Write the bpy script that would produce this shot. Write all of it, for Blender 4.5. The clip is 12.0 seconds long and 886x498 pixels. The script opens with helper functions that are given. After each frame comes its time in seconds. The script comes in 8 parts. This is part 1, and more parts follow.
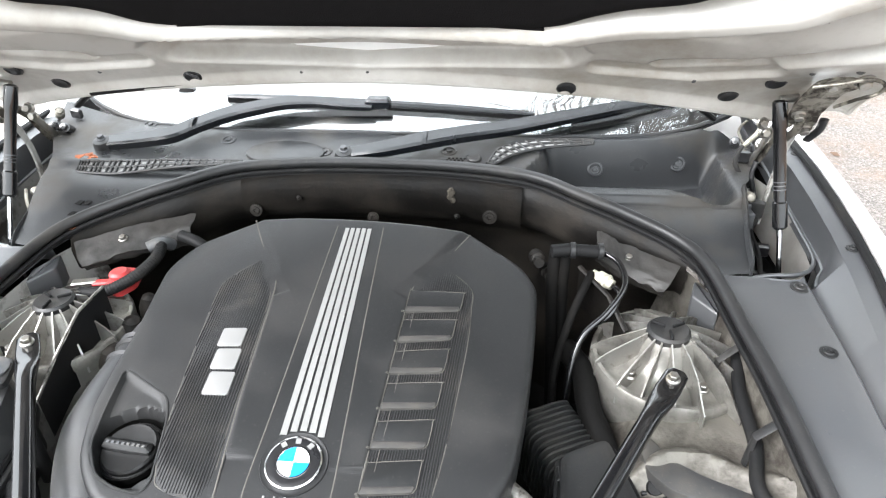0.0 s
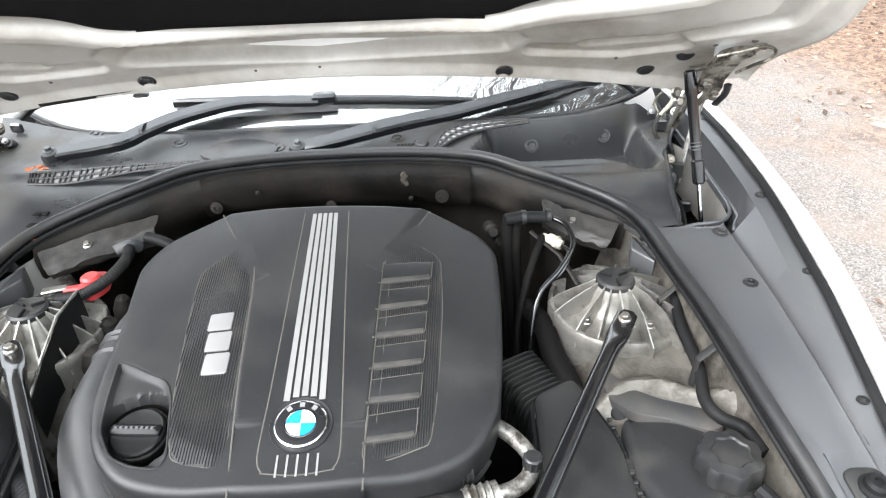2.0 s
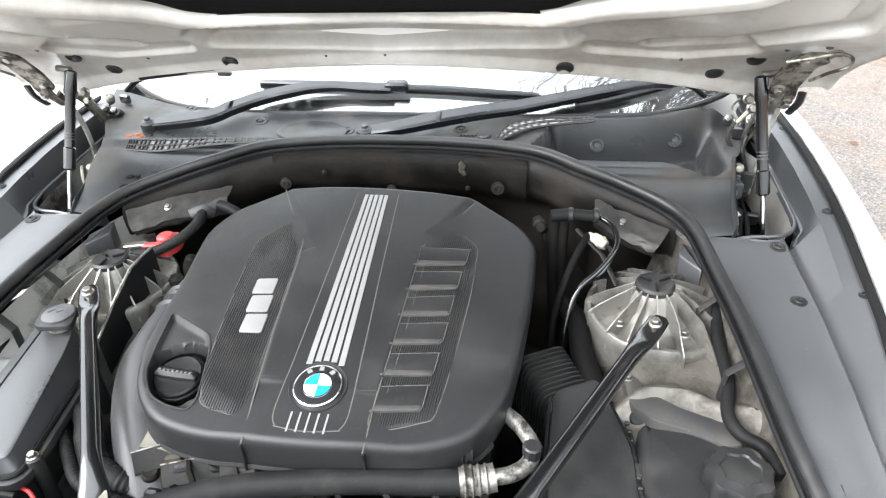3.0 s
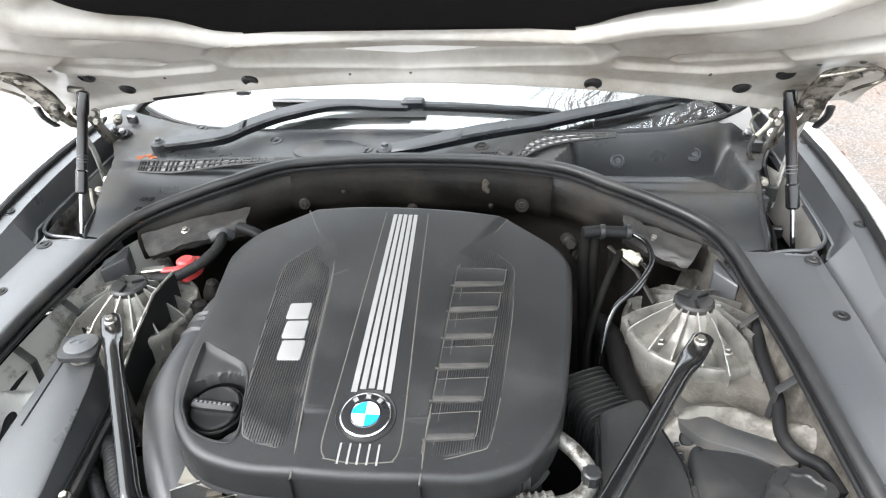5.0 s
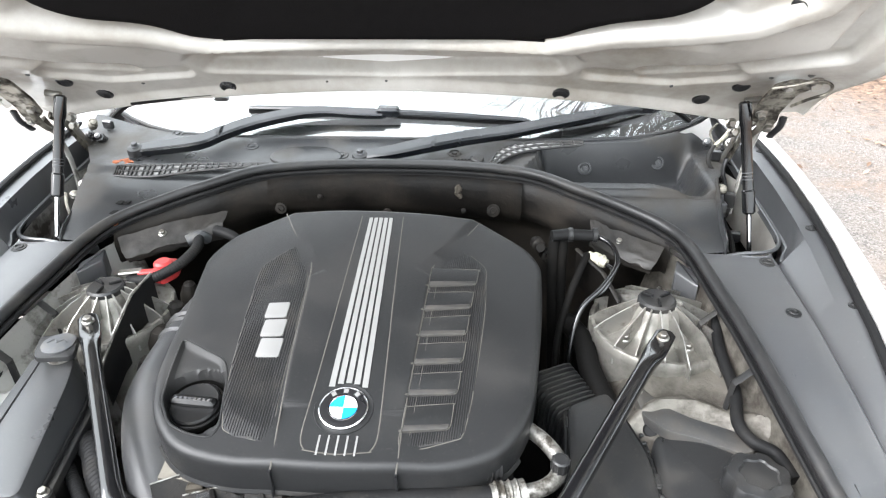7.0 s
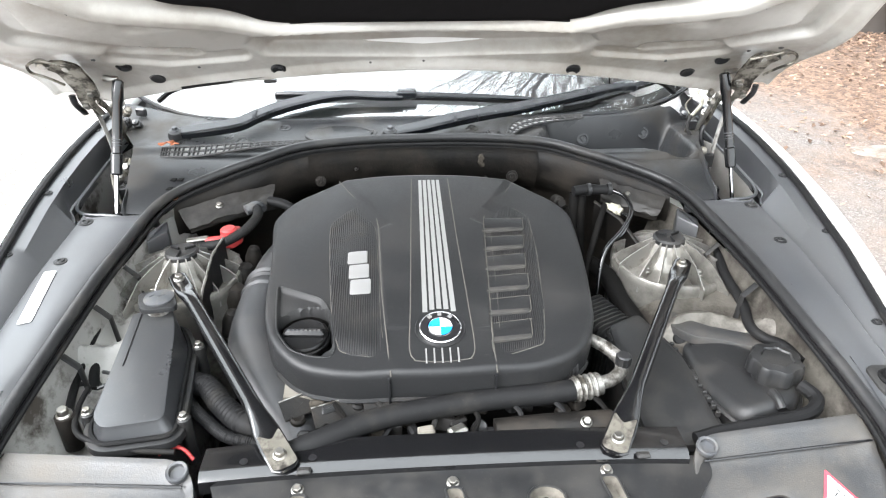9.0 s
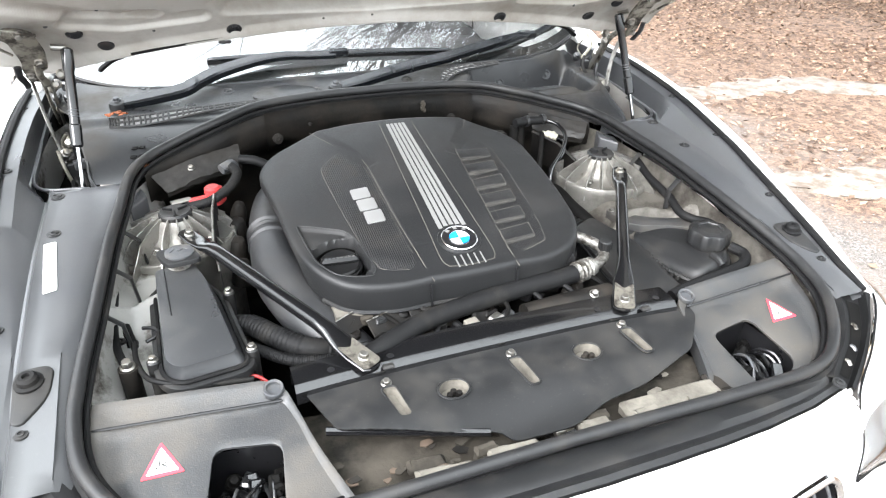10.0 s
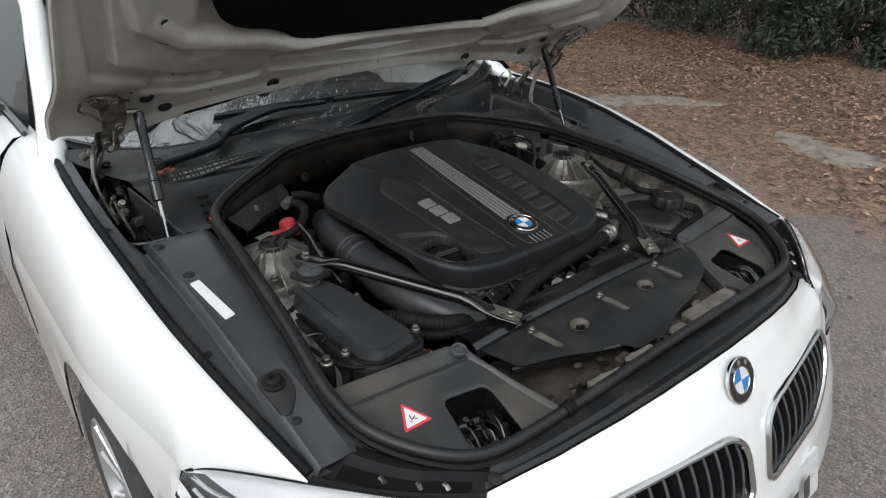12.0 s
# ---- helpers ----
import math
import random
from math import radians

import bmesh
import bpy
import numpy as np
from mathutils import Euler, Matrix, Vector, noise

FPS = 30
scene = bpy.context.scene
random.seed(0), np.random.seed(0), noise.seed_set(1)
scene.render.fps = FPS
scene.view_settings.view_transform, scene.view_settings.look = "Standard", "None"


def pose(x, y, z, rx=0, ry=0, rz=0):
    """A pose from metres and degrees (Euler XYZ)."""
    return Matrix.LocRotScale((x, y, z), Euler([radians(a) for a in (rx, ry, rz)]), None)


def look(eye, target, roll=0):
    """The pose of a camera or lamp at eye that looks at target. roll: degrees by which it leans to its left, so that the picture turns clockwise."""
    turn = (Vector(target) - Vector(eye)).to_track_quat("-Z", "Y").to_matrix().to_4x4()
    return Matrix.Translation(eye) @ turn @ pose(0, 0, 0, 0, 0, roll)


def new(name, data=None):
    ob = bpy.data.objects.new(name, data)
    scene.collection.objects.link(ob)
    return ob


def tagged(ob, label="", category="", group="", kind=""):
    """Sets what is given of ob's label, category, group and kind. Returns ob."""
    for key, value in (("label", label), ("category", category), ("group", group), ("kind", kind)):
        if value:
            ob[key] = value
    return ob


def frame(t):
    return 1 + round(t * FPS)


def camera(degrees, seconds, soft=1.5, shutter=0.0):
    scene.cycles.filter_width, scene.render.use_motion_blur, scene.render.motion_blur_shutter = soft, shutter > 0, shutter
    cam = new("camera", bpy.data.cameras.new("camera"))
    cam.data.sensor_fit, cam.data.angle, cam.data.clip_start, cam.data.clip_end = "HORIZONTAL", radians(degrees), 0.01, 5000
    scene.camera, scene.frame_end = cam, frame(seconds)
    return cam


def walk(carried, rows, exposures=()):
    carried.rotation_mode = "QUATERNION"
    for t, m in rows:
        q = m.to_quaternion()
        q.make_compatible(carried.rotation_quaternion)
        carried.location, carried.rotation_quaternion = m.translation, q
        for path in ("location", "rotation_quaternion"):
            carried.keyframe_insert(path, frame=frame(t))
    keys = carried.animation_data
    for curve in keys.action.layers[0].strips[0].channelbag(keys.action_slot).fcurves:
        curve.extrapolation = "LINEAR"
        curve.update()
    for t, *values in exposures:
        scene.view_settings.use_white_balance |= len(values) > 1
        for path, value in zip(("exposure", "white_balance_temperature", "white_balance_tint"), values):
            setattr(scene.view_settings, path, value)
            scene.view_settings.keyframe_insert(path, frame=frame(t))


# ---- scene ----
cam = camera(67.8, 12.0, 1.2)
PATH = [
    (0, (0.248, 0.072, 1.623), (0.071, 1.75, 0.549), -1.0),
    (0.5, (0.183, 0.03, 1.61), (0.137, 1.722, 0.545), -1.5),
    (1, (0.151, -0.002, 1.631), (0.147, 1.691, 0.568), -1.7),
    (1.5, (0.15, -0.029, 1.628), (0.186, 1.665, 0.565), -1.3),
    (2, (0.181, -0.034, 1.635), (0.234, 1.651, 0.558), -1.9),
    (2.5, (0.261, -0.045, 1.629), (0.142, 1.636, 0.552), -2.5),
    (2.7, (0.299, -0.065, 1.633), (0.039, 1.599, 0.555), -2.5),
    (4.3, (0.229, -0.059, 1.63), (-0.014, 1.627, 0.582), -2.5),
    (4.5, (0.214, -0.053, 1.629), (-0.007, 1.638, 0.584), -3.3),
    (5, (0.194, -0.05, 1.634), (-0.002, 1.646, 0.593), -2.3),
    (5.5, (0.177, -0.056, 1.632), (-0.021, 1.652, 0.61), -2.5),
    (6, (0.173, -0.059, 1.634), (-0.032, 1.657, 0.627), -2.3),
    (6.5, (0.178, -0.063, 1.629), (-0.027, 1.656, 0.628), -2.1),
    (7, (0.191, -0.095, 1.638), (0.083, 1.628, 0.627), -0.7),
    (7.2, (0.196, -0.098, 1.647), (0.162, 1.629, 0.639), 0.1),
    (8.8, (-0.003, -0.299, 1.634), (0.067, 1.446, 0.659), -0.3),
    (9, (-0.056, -0.307, 1.628), (0.061, 1.43, 0.643), 0.2),
    (9.5, (-0.257, -0.327, 1.605), (0.152, 1.368, 0.626), 0.2),
    (10, (-0.424, -0.43, 1.603), (0.186, 1.174, 0.575), 1.1),
    (10.5, (-0.554, -0.616, 1.576), (0.169, 0.876, 0.457), 1.6),
    (10.8, (-0.617, -0.671, 1.59), (0.255, 0.751, 0.487), 3.3),
    (11, (-0.675, -0.66, 1.598), (0.249, 0.766, 0.543), 2.9),
    (11.5, (-0.9, -0.536, 1.598), (0.096, 0.883, 0.602), 1.3),
    (12, (-1.107, -0.41, 1.633), (0.044, 0.959, 0.737), 0.2),
]
EXPOSURES = [(0.0, 2.66), (2.7, 2.6), (7.2, 2.6), (8.8, 2.55), (9.5, 2.58), (10.0, 2.55), (10.3, 2.35), (10.5, 1.78), (10.7, 1.0), (11.0, 0.42), (11.5, 0.26), (12.0, 0.23)]
walk(cam, [(t, look(eye, target, roll)) for t, eye, target, roll in PATH], EXPOSURES)

# ---- light: an overcast winter sky ----
world = bpy.data.worlds.new("overcast_sky")
scene.world = world
world.use_nodes = True
wn, wl = world.node_tree.nodes, world.node_tree.links
wn.clear()
sky = wn.new("ShaderNodeTexSky")
sky.sky_type, sky.sun_disc = "NISHITA", False
sky.sun_elevation, sky.sun_rotation = radians(40), radians(237)
sky.air_density, sky.dust_density, sky.ozone_density = 1.0, 6.0, 1.0
pale = wn.new("ShaderNodeHueSaturation")
pale.inputs["Saturation"].default_value = 0.3
wl.new(sky.outputs[0], pale.inputs["Color"])
# cloud deck, brighter overhead than towards the horizon
where = wn.new("ShaderNodeTexCoord")
axes = wn.new("ShaderNodeSeparateXYZ")
wl.new(where.outputs["Generated"], axes.inputs[0])
height = wn.new("ShaderNodeMapRange")
height.inputs["From Min"].default_value, height.inputs["From Max"].default_value = 0.0, 1.0
height.inputs["To Min"].default_value, height.inputs["To Max"].default_value = 5.0, 14.0
wl.new(axes.outputs["Z"], height.inputs["Value"])
deck = wn.new("ShaderNodeMixRGB")
deck.blend_type = "MULTIPLY"
deck.inputs[0].default_value = 1.0
deck.inputs[1].default_value = (0.89, 0.955, 1.0, 1)
wl.new(height.outputs[0], deck.inputs[2])
veil = wn.new("ShaderNodeMixRGB")
veil.inputs[0].default_value = 0.85
wl.new(pale.outputs[0], veil.inputs[1])
wl.new(deck.outputs[0], veil.inputs[2])
wb = wn.new("ShaderNodeBackground")
wb.inputs["Strength"].default_value = 0.10
wo = wn.new("ShaderNodeOutputWorld")
wl.new(veil.outputs[0], wb.inputs["Color"])
wl.new(wb.outputs[0], wo.inputs["Surface"])
sun = new("sun", bpy.data.lights.new("sun", "SUN"))
sun.data.energy, sun.data.angle, sun.data.color = 1.7, radians(50), (0.965, 0.965, 1.0)
sun.matrix_world = look((-6.5, -4.2, 6.5), (0, 0, 0))


# ---- materials ----
def mat(name, col, rough=0.5, metal=0.0, var=0.15, scale=25.0, dust=None, dscale=6.0, dmin=0.45, dmax=0.75, bump=0.0, bscale=300.0, coat=0.0, rvar=0.1, ior=1.5, spec=0.5):
    """A painted or moulded surface: base colour with fine grain, optional dirt in larger patches, fine relief."""
    m = bpy.data.materials.new(name)
    m.use_nodes = True
    n, l = m.node_tree.nodes, m.node_tree.links
    b = n["Principled BSDF"]
    co = n.new("ShaderNodeTexCoord")
    fine = n.new("ShaderNodeTexNoise")
    fine.inputs["Scale"].default_value, fine.inputs["Detail"].default_value = scale, 6.0
    l.new(co.outputs["Object"], fine.inputs["Vector"])
    mix = n.new("ShaderNodeMixRGB")
    mix.inputs[1].default_value = (*[max(0.0, c * (1 - var)) for c in col], 1)
    mix.inputs[2].default_value = (*[min(1.0, c * (1 + var)) for c in col], 1)
    l.new(fine.outputs["Fac"], mix.inputs[0])
    top = mix
    rr = n.new("ShaderNodeMapRange")
    rr.inputs["To Min"].default_value, rr.inputs["To Max"].default_value = max(0.02, rough - rvar), min(1.0, rough + rvar)
    l.new(fine.outputs["Fac"], rr.inputs["Value"])
    rough_out = rr.outputs[0]
    if dust:
        big = n.new("ShaderNodeTexNoise")
        big.inputs["Scale"].default_value, big.inputs["Detail"].default_value, big.inputs["Roughness"].default_value = dscale, 8.0, 0.65
        l.new(co.outputs["Object"], big.inputs["Vector"])
        ramp = n.new("ShaderNodeMapRange")
        ramp.inputs["From Min"].default_value, ramp.inputs["From Max"].default_value = dmin, dmax
        l.new(big.outputs["Fac"], ramp.inputs["Value"])
        top = n.new("ShaderNodeMixRGB")
        l.new(ramp.outputs[0], top.inputs[0])
        l.new(mix.outputs[0], top.inputs[1])
        top.inputs[2].default_value = (*dust, 1)
        # scattered specks of dust and grit
        speck = n.new("ShaderNodeTexNoise")
        speck.inputs["Scale"].default_value, speck.inputs["Detail"].default_value = 210.0, 3.0
        l.new(co.outputs["Object"], speck.inputs["Vector"])
        dots = n.new("ShaderNodeMapRange")
        dots.inputs["From Min"].default_value, dots.inputs["From Max"].default_value = 0.63, 0.78
        dots.inputs["To Max"].default_value = 0.35
        l.new(speck.outputs["Fac"], dots.inputs["Value"])
        grit = n.new("ShaderNodeMixRGB")
        l.new(dots.outputs[0], grit.inputs[0])
        l.new(top.outputs[0], grit.inputs[1])
        grit.inputs[2].default_value = (*[min(0.8, c * 1.7) for c in dust], 1)
        up = n.new("ShaderNodeMixRGB")
        l.new(ramp.outputs[0], up.inputs[0])
        l.new(rr.outputs[0], up.inputs[1])
        up.inputs[2].default_value = (0.85, 0.85, 0.85, 1)
        rough_out = up.outputs[0]
        top = grit
    l.new(top.outputs[0], b.inputs["Base Color"])
    l.new(rough_out, b.inputs["Roughness"])
    b.inputs["Metallic"].default_value = metal
    b.inputs["Coat Weight"].default_value = coat
    b.inputs["Coat Roughness"].default_value = 0.04
    b.inputs["IOR"].default_value = ior
    b.inputs["Specular IOR Level"].default_value = spec
    if bump:
        tex = n.new("ShaderNodeTexNoise")
        tex.inputs["Scale"].default_value, tex.inputs["Detail"].default_value = bscale, 4.0
        l.new(co.outputs["Object"], tex.inputs["Vector"])
        bm_ = n.new("ShaderNodeBump")
        bm_.inputs["Strength"].default_value, bm_.inputs["Distance"].default_value = bump, 0.002
        l.new(tex.outputs["Fac"], bm_.inputs["Height"])
        l.new(bm_.outputs[0], b.inputs["Normal"])
    return m


def glass(name, tint=(1, 1, 1), rough=0.0, ior=1.5):
    m = bpy.data.materials.new(name)
    m.use_nodes = True
    b = m.node_tree.nodes["Principled BSDF"]
    b.inputs["Base Color"].default_value = (*tint, 1)
    b.inputs["Transmission Weight"].default_value = 1.0
    b.inputs["Roughness"].default_value, b.inputs["IOR"].default_value = rough, ior
    return m


def glow(name, col, strength):
    m = bpy.data.materials.new(name)
    m.use_nodes = True
    b = m.node_tree.nodes["Principled BSDF"]
    b.inputs["Base Color"].default_value = (*col, 1)
    b.inputs["Emission Color"].default_value = (*col, 1)
    b.inputs["Emission Strength"].default_value = strength
    return m


DUST = (0.16, 0.135, 0.105)
M_PAINT = mat("white_car_paint", (0.80, 0.80, 0.79), 0.32, var=0.02, coat=0.9, rvar=0.04)
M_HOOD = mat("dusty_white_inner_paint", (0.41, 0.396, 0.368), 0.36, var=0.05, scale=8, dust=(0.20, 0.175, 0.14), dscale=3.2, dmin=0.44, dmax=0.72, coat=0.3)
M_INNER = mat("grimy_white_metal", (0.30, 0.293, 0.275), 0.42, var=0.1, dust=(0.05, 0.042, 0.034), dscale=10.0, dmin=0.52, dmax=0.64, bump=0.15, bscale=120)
M_COVER = mat("black_grained_plastic", (0.0125, 0.0127, 0.0132), 0.43, var=0.14, scale=14, dust=(0.034, 0.032, 0.030), dscale=5.0, dmin=0.48, dmax=0.92, bump=0.2, bscale=900, spec=0.30)
M_TEXT = mat("black_ribbed_plastic", (0.013, 0.013, 0.0135), 0.55, var=0.2, scale=30, dust=(0.05, 0.044, 0.037), dscale=16.0, dmin=0.5, dmax=0.85, bump=0.2, bscale=700, spec=0.35)
# paler than the cover: dust, and light painted onto the louvres' front edges
M_BAR = mat("lit_dusty_edge_plastic", (0.024, 0.0228, 0.0212), 0.6, var=0.3, scale=60, dust=(0.046, 0.042, 0.036), dscale=30.0, dmin=0.45, dmax=0.7, bump=0.2, bscale=500)
# pale line colour for dust in grooves and painted edge highlights
M_EDGE = mat("dust_and_highlight_line", (0.058, 0.054, 0.047), 0.8, var=0.3, scale=60)
M_BLACK = mat("black_plastic", (0.014, 0.0142, 0.0147), 0.40, var=0.15, dust=(0.042, 0.038, 0.033), dscale=7.0, dmin=0.48, dmax=0.82, bump=0.15, bscale=600, spec=0.36)
M_COIL = mat("satin_black_cap_plastic", (0.0070, 0.0070, 0.0073), 0.34, var=0.15, scale=30, dust=(0.018, 0.016, 0.014), dscale=16.0, dmin=0.5, dmax=0.8, spec=0.35)
M_TRIM = mat("grey_black_trim_plastic", (0.045, 0.047, 0.051), 0.28, var=0.16, scale=10, dust=(0.064, 0.062, 0.058), dscale=4.0, dmin=0.34, dmax=1.3, bump=0.12, bscale=700, spec=0.95)
M_COWL = mat("weathered_cowl_plastic", (0.0165, 0.0172, 0.0184), 0.30, var=0.2, scale=9, dust=(0.042, 0.037, 0.031), dscale=5.5, dmin=0.48, dmax=0.72, bump=0.2, bscale=500, spec=0.40)
M_CORNER = mat("dusty_trim_plastic", (0.031, 0.0315, 0.0325), 0.36, var=0.15, scale=9, dust=(0.085, 0.073, 0.058), dscale=6.0, dmin=0.42, dmax=0.78, bump=0.2, bscale=400, spec=0.6)
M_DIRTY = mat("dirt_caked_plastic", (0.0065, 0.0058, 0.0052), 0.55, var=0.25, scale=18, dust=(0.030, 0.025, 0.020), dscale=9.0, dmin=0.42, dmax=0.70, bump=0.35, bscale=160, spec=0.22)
M_TAN = mat("sand_dust_deposit", (0.046, 0.040, 0.032), 0.9, var=0.45, scale=30, dust=(0.012, 0.0108, 0.009), dscale=14.0, dmin=0.45, dmax=0.65, bump=0.6, bscale=110, spec=0.2)
M_SAND = mat("pale_sand_caked_plastic", (0.16, 0.146, 0.122), 0.9, var=0.25, scale=30, dust=(0.06, 0.053, 0.043), dscale=16.0, dmin=0.45, dmax=0.7, bump=0.5, bscale=110)
M_LITTER = mat("rotted_leaf_scrap", (0.075, 0.052, 0.036), 0.8, var=0.4, scale=60)
M_RUBBER = mat("black_rubber", (0.009, 0.009, 0.0093), 0.55, var=0.2, scale=40, dust=(0.028, 0.026, 0.023), dscale=12.0, dmin=0.52, dmax=0.8, bump=0.1, bscale=400, spec=0.12)
M_SEAL = mat("rubber_seal", (0.016, 0.016, 0.0165), 0.40, var=0.2, scale=30, dust=(0.046, 0.042, 0.037), dscale=9.0, dmin=0.52, dmax=0.82, spec=0.35)
# near-black: grime plus the shade of deep recesses, put into one colour
M_DARK = mat("grime_and_painted_shade", (0.0038, 0.0036, 0.0034), 0.7, var=0.3, dust=(0.011, 0.0095, 0.008), dscale=12.0, dmin=0.5, dmax=0.8, bump=0.3, bscale=120, spec=0.10)
M_TOWER = mat("streaked_cast_aluminium", (0.24, 0.230, 0.208), 0.34, 0.55, var=0.35, scale=22, dust=(0.036, 0.030, 0.024), dscale=12.0, dmin=0.44, dmax=0.74, bump=0.25, bscale=140)
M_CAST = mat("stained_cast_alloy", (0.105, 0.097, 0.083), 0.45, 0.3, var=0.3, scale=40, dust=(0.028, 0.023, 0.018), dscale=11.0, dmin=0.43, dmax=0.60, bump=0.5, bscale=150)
M_SHEEN = mat("satin_grey_black_plastic", (0.030, 0.031, 0.033), 0.30, var=0.12, scale=12, dust=(0.058, 0.055, 0.050), dscale=6.0, dmin=0.50, dmax=0.9, bump=0.12, bscale=800, spec=0.8)
M_ELBOW = mat("dull_black_pipe_plastic", (0.024, 0.0245, 0.026), 0.42, var=0.2, scale=14, dust=(0.046, 0.043, 0.039), dscale=7.0, dmin=0.46, dmax=0.85, bump=0.15, bscale=500, spec=0.5)
M_ALUC = mat("bright_aluminium", (0.42, 0.41, 0.385), 0.33, 0.85, var=0.15, dust=(0.12, 0.10, 0.08), dscale=30.0, dmin=0.5, dmax=0.75, bump=0.15, bscale=250)
M_PIPE = mat("dull_aluminium_tube", (0.30, 0.29, 0.27), 0.36, 0.8, var=0.2, dust=(0.05, 0.044, 0.036), dscale=34.0, dmin=0.46, dmax=0.62, bump=0.2, bscale=250)
M_GLOSS = mat("gloss_black_painted_steel", (0.0055, 0.0055, 0.006), 0.16, var=0.2, coat=0.5, rvar=0.05, dust=(0.03, 0.027, 0.024), dscale=20.0, dmin=0.66, dmax=0.9)
M_HINGE = mat("grimy_hinge_steel", (0.21, 0.195, 0.165), 0.36, 0.6, var=0.3, scale=40, dust=(0.035, 0.03, 0.025), dscale=26.0, dmin=0.46, dmax=0.60, bump=0.25, bscale=150)
M_STEEL = mat("zinc_steel", (0.30, 0.288, 0.265), 0.35, 0.9, var=0.15, dust=(0.3, 0.25, 0.18), dscale=60.0, dmin=0.52, dmax=0.8)
M_CHROME = mat("chrome", (0.62, 0.62, 0.62), 0.12, 1.0, var=0.04, rvar=0.05)
M_SILVER = mat("satin_silver_foil", (0.23, 0.228, 0.222), 0.42, 0.3, var=0.08, scale=40)
M_LETTER = mat("bright_silver_foil", (0.21, 0.208, 0.204), 0.4, 0.25, var=0.05)
M_BLUE = mat("enamel_blue", (0.015, 0.20, 0.50), 0.25, var=0.03, coat=0.6)
M_WHITE = mat("enamel_white", (0.66, 0.66, 0.66), 0.3, var=0.03, coat=0.6)
M_INK = mat("enamel_black", (0.012, 0.012, 0.013), 0.3, var=0.1, coat=0.6)
M_RED = mat("red_plastic", (0.36, 0.030, 0.030), 0.45, var=0.12, dust=(0.20, 0.06, 0.055), dscale=40.0, dmin=0.55, dmax=0.8)
M_ORANGE = mat("rusty_orange_leaf", (0.30, 0.085, 0.03), 0.7, var=0.3, scale=60)
M_SIGNRED = mat("printed_red", (0.70, 0.05, 0.07), 0.5, var=0.05)
M_PAPER = mat("white_label_paper", (0.74, 0.74, 0.72), 0.6, var=0.04, dust=(0.5, 0.48, 0.43), dscale=30.0, dmin=0.58, dmax=0.9)
M_GREY = mat("grey_plastic", (0.050, 0.052, 0.056), 0.5, var=0.12, dust=(0.11, 0.10, 0.085), dscale=20.0, dmin=0.5, dmax=0.8)
M_CREAM = mat("aged_white_nylon", (0.34, 0.325, 0.26), 0.5, var=0.15, dust=(0.10, 0.09, 0.07), dscale=40.0, dmin=0.5, dmax=0.7)
M_FELT = mat("black_felt", (0.0065, 0.006, 0.0062), 0.95, var=0.35, scale=60, bump=0.5, bscale=500, spec=0.06)
M_WIPER = mat("satin_black_wiper_paint", (0.0045, 0.0055, 0.007), 0.24, var=0.1, coat=0.15, spec=0.38)
M_HLBACK = mat("smoked_headlamp_bowl", (0.15, 0.14, 0.13), 0.32, 0.7, var=0.1)
M_SHIMMER = mat("headlamp_reflector", (0.72, 0.72, 0.72), 0.14, 1.0, var=0.05)
M_AMBER = glow("lit_amber_lamp", (1.0, 0.55, 0.18), 0.7)
M_TYRE = mat("tyre_rubber", (0.025, 0.025, 0.026), 0.7, var=0.2, dust=(0.08, 0.075, 0.068), dscale=8.0, bump=0.2, bscale=150)
M_RIM = mat("silver_alloy", (0.58, 0.58, 0.58), 0.3, 0.8, var=0.05)
M_CABIN = mat("dark_cabin_trim", (0.03, 0.03, 0.032), 0.8, var=0.2)
# index set above real glass to strengthen the mirrored sky
M_GLASS = glass("high_index_windscreen_glass", (0.93, 0.96, 0.95), 0.0, 2.25)
M_SIDEGLASS = glass("tinted_side_glass", (0.25, 0.27, 0.27), 0.0, 1.5)
M_LENS = glass("clear_lamp_lens", (0.97, 0.98, 1.0), 0.0, 1.5)


# ---- mesh helpers ----
def thing(name, base, label, category, group="", kind=""):
    e = new(name)
    e.empty_display_size = 0.05
    e.location = base
    return tagged(e, label, category, group, kind)


def mesh_of(name, bm, material, angle=32.0, fix=True):
    if fix:
        bmesh.ops.recalc_face_normals(bm, faces=bm.faces[:])
    me = bpy.data.meshes.new(name)
    bm.to_mesh(me)
    bm.free()
    me.materials.append(material)
    me.shade_smooth()
    me.set_sharp_from_angle(angle=radians(angle))
    return me


def part(name, bm, material, parent, label="", angle=32.0):
    ob = new(name, mesh_of(name, bm, material, angle))
    ob.parent = parent
    if parent.type == "EMPTY":
        ob.matrix_parent_inverse = Matrix.Translation(parent.location).inverted()
    if label:
        ob["label"] = label
    return ob


def solo(name, bm, material, label, category, group="", kind="", angle=32.0):
    return tagged(new(name, mesh_of(name, bm, material, angle)), label, category, group, kind)


def B():
    return bmesh.new()


def catmull(pts, k=6, closed=False):
    p = [Vector(q) for q in pts]
    out, n = [], len(p)
    for i in range(n if closed else n - 1):
        if closed:
            a, b, c, d = p[i - 1], p[i], p[(i + 1) % n], p[(i + 2) % n]
        else:
            a, b, c, d = p[max(i - 1, 0)], p[i], p[i + 1], p[min(i + 2, n - 1)]
        for j in range(k):
            t = j / k
            out.append(0.5 * ((2 * b) + (c - a) * t + (2 * a - 5 * b + 4 * c - d) * t * t + (3 * b - a - 3 * c + d) * t ** 3))
    if not closed:
        out.append(p[-1])
    return out


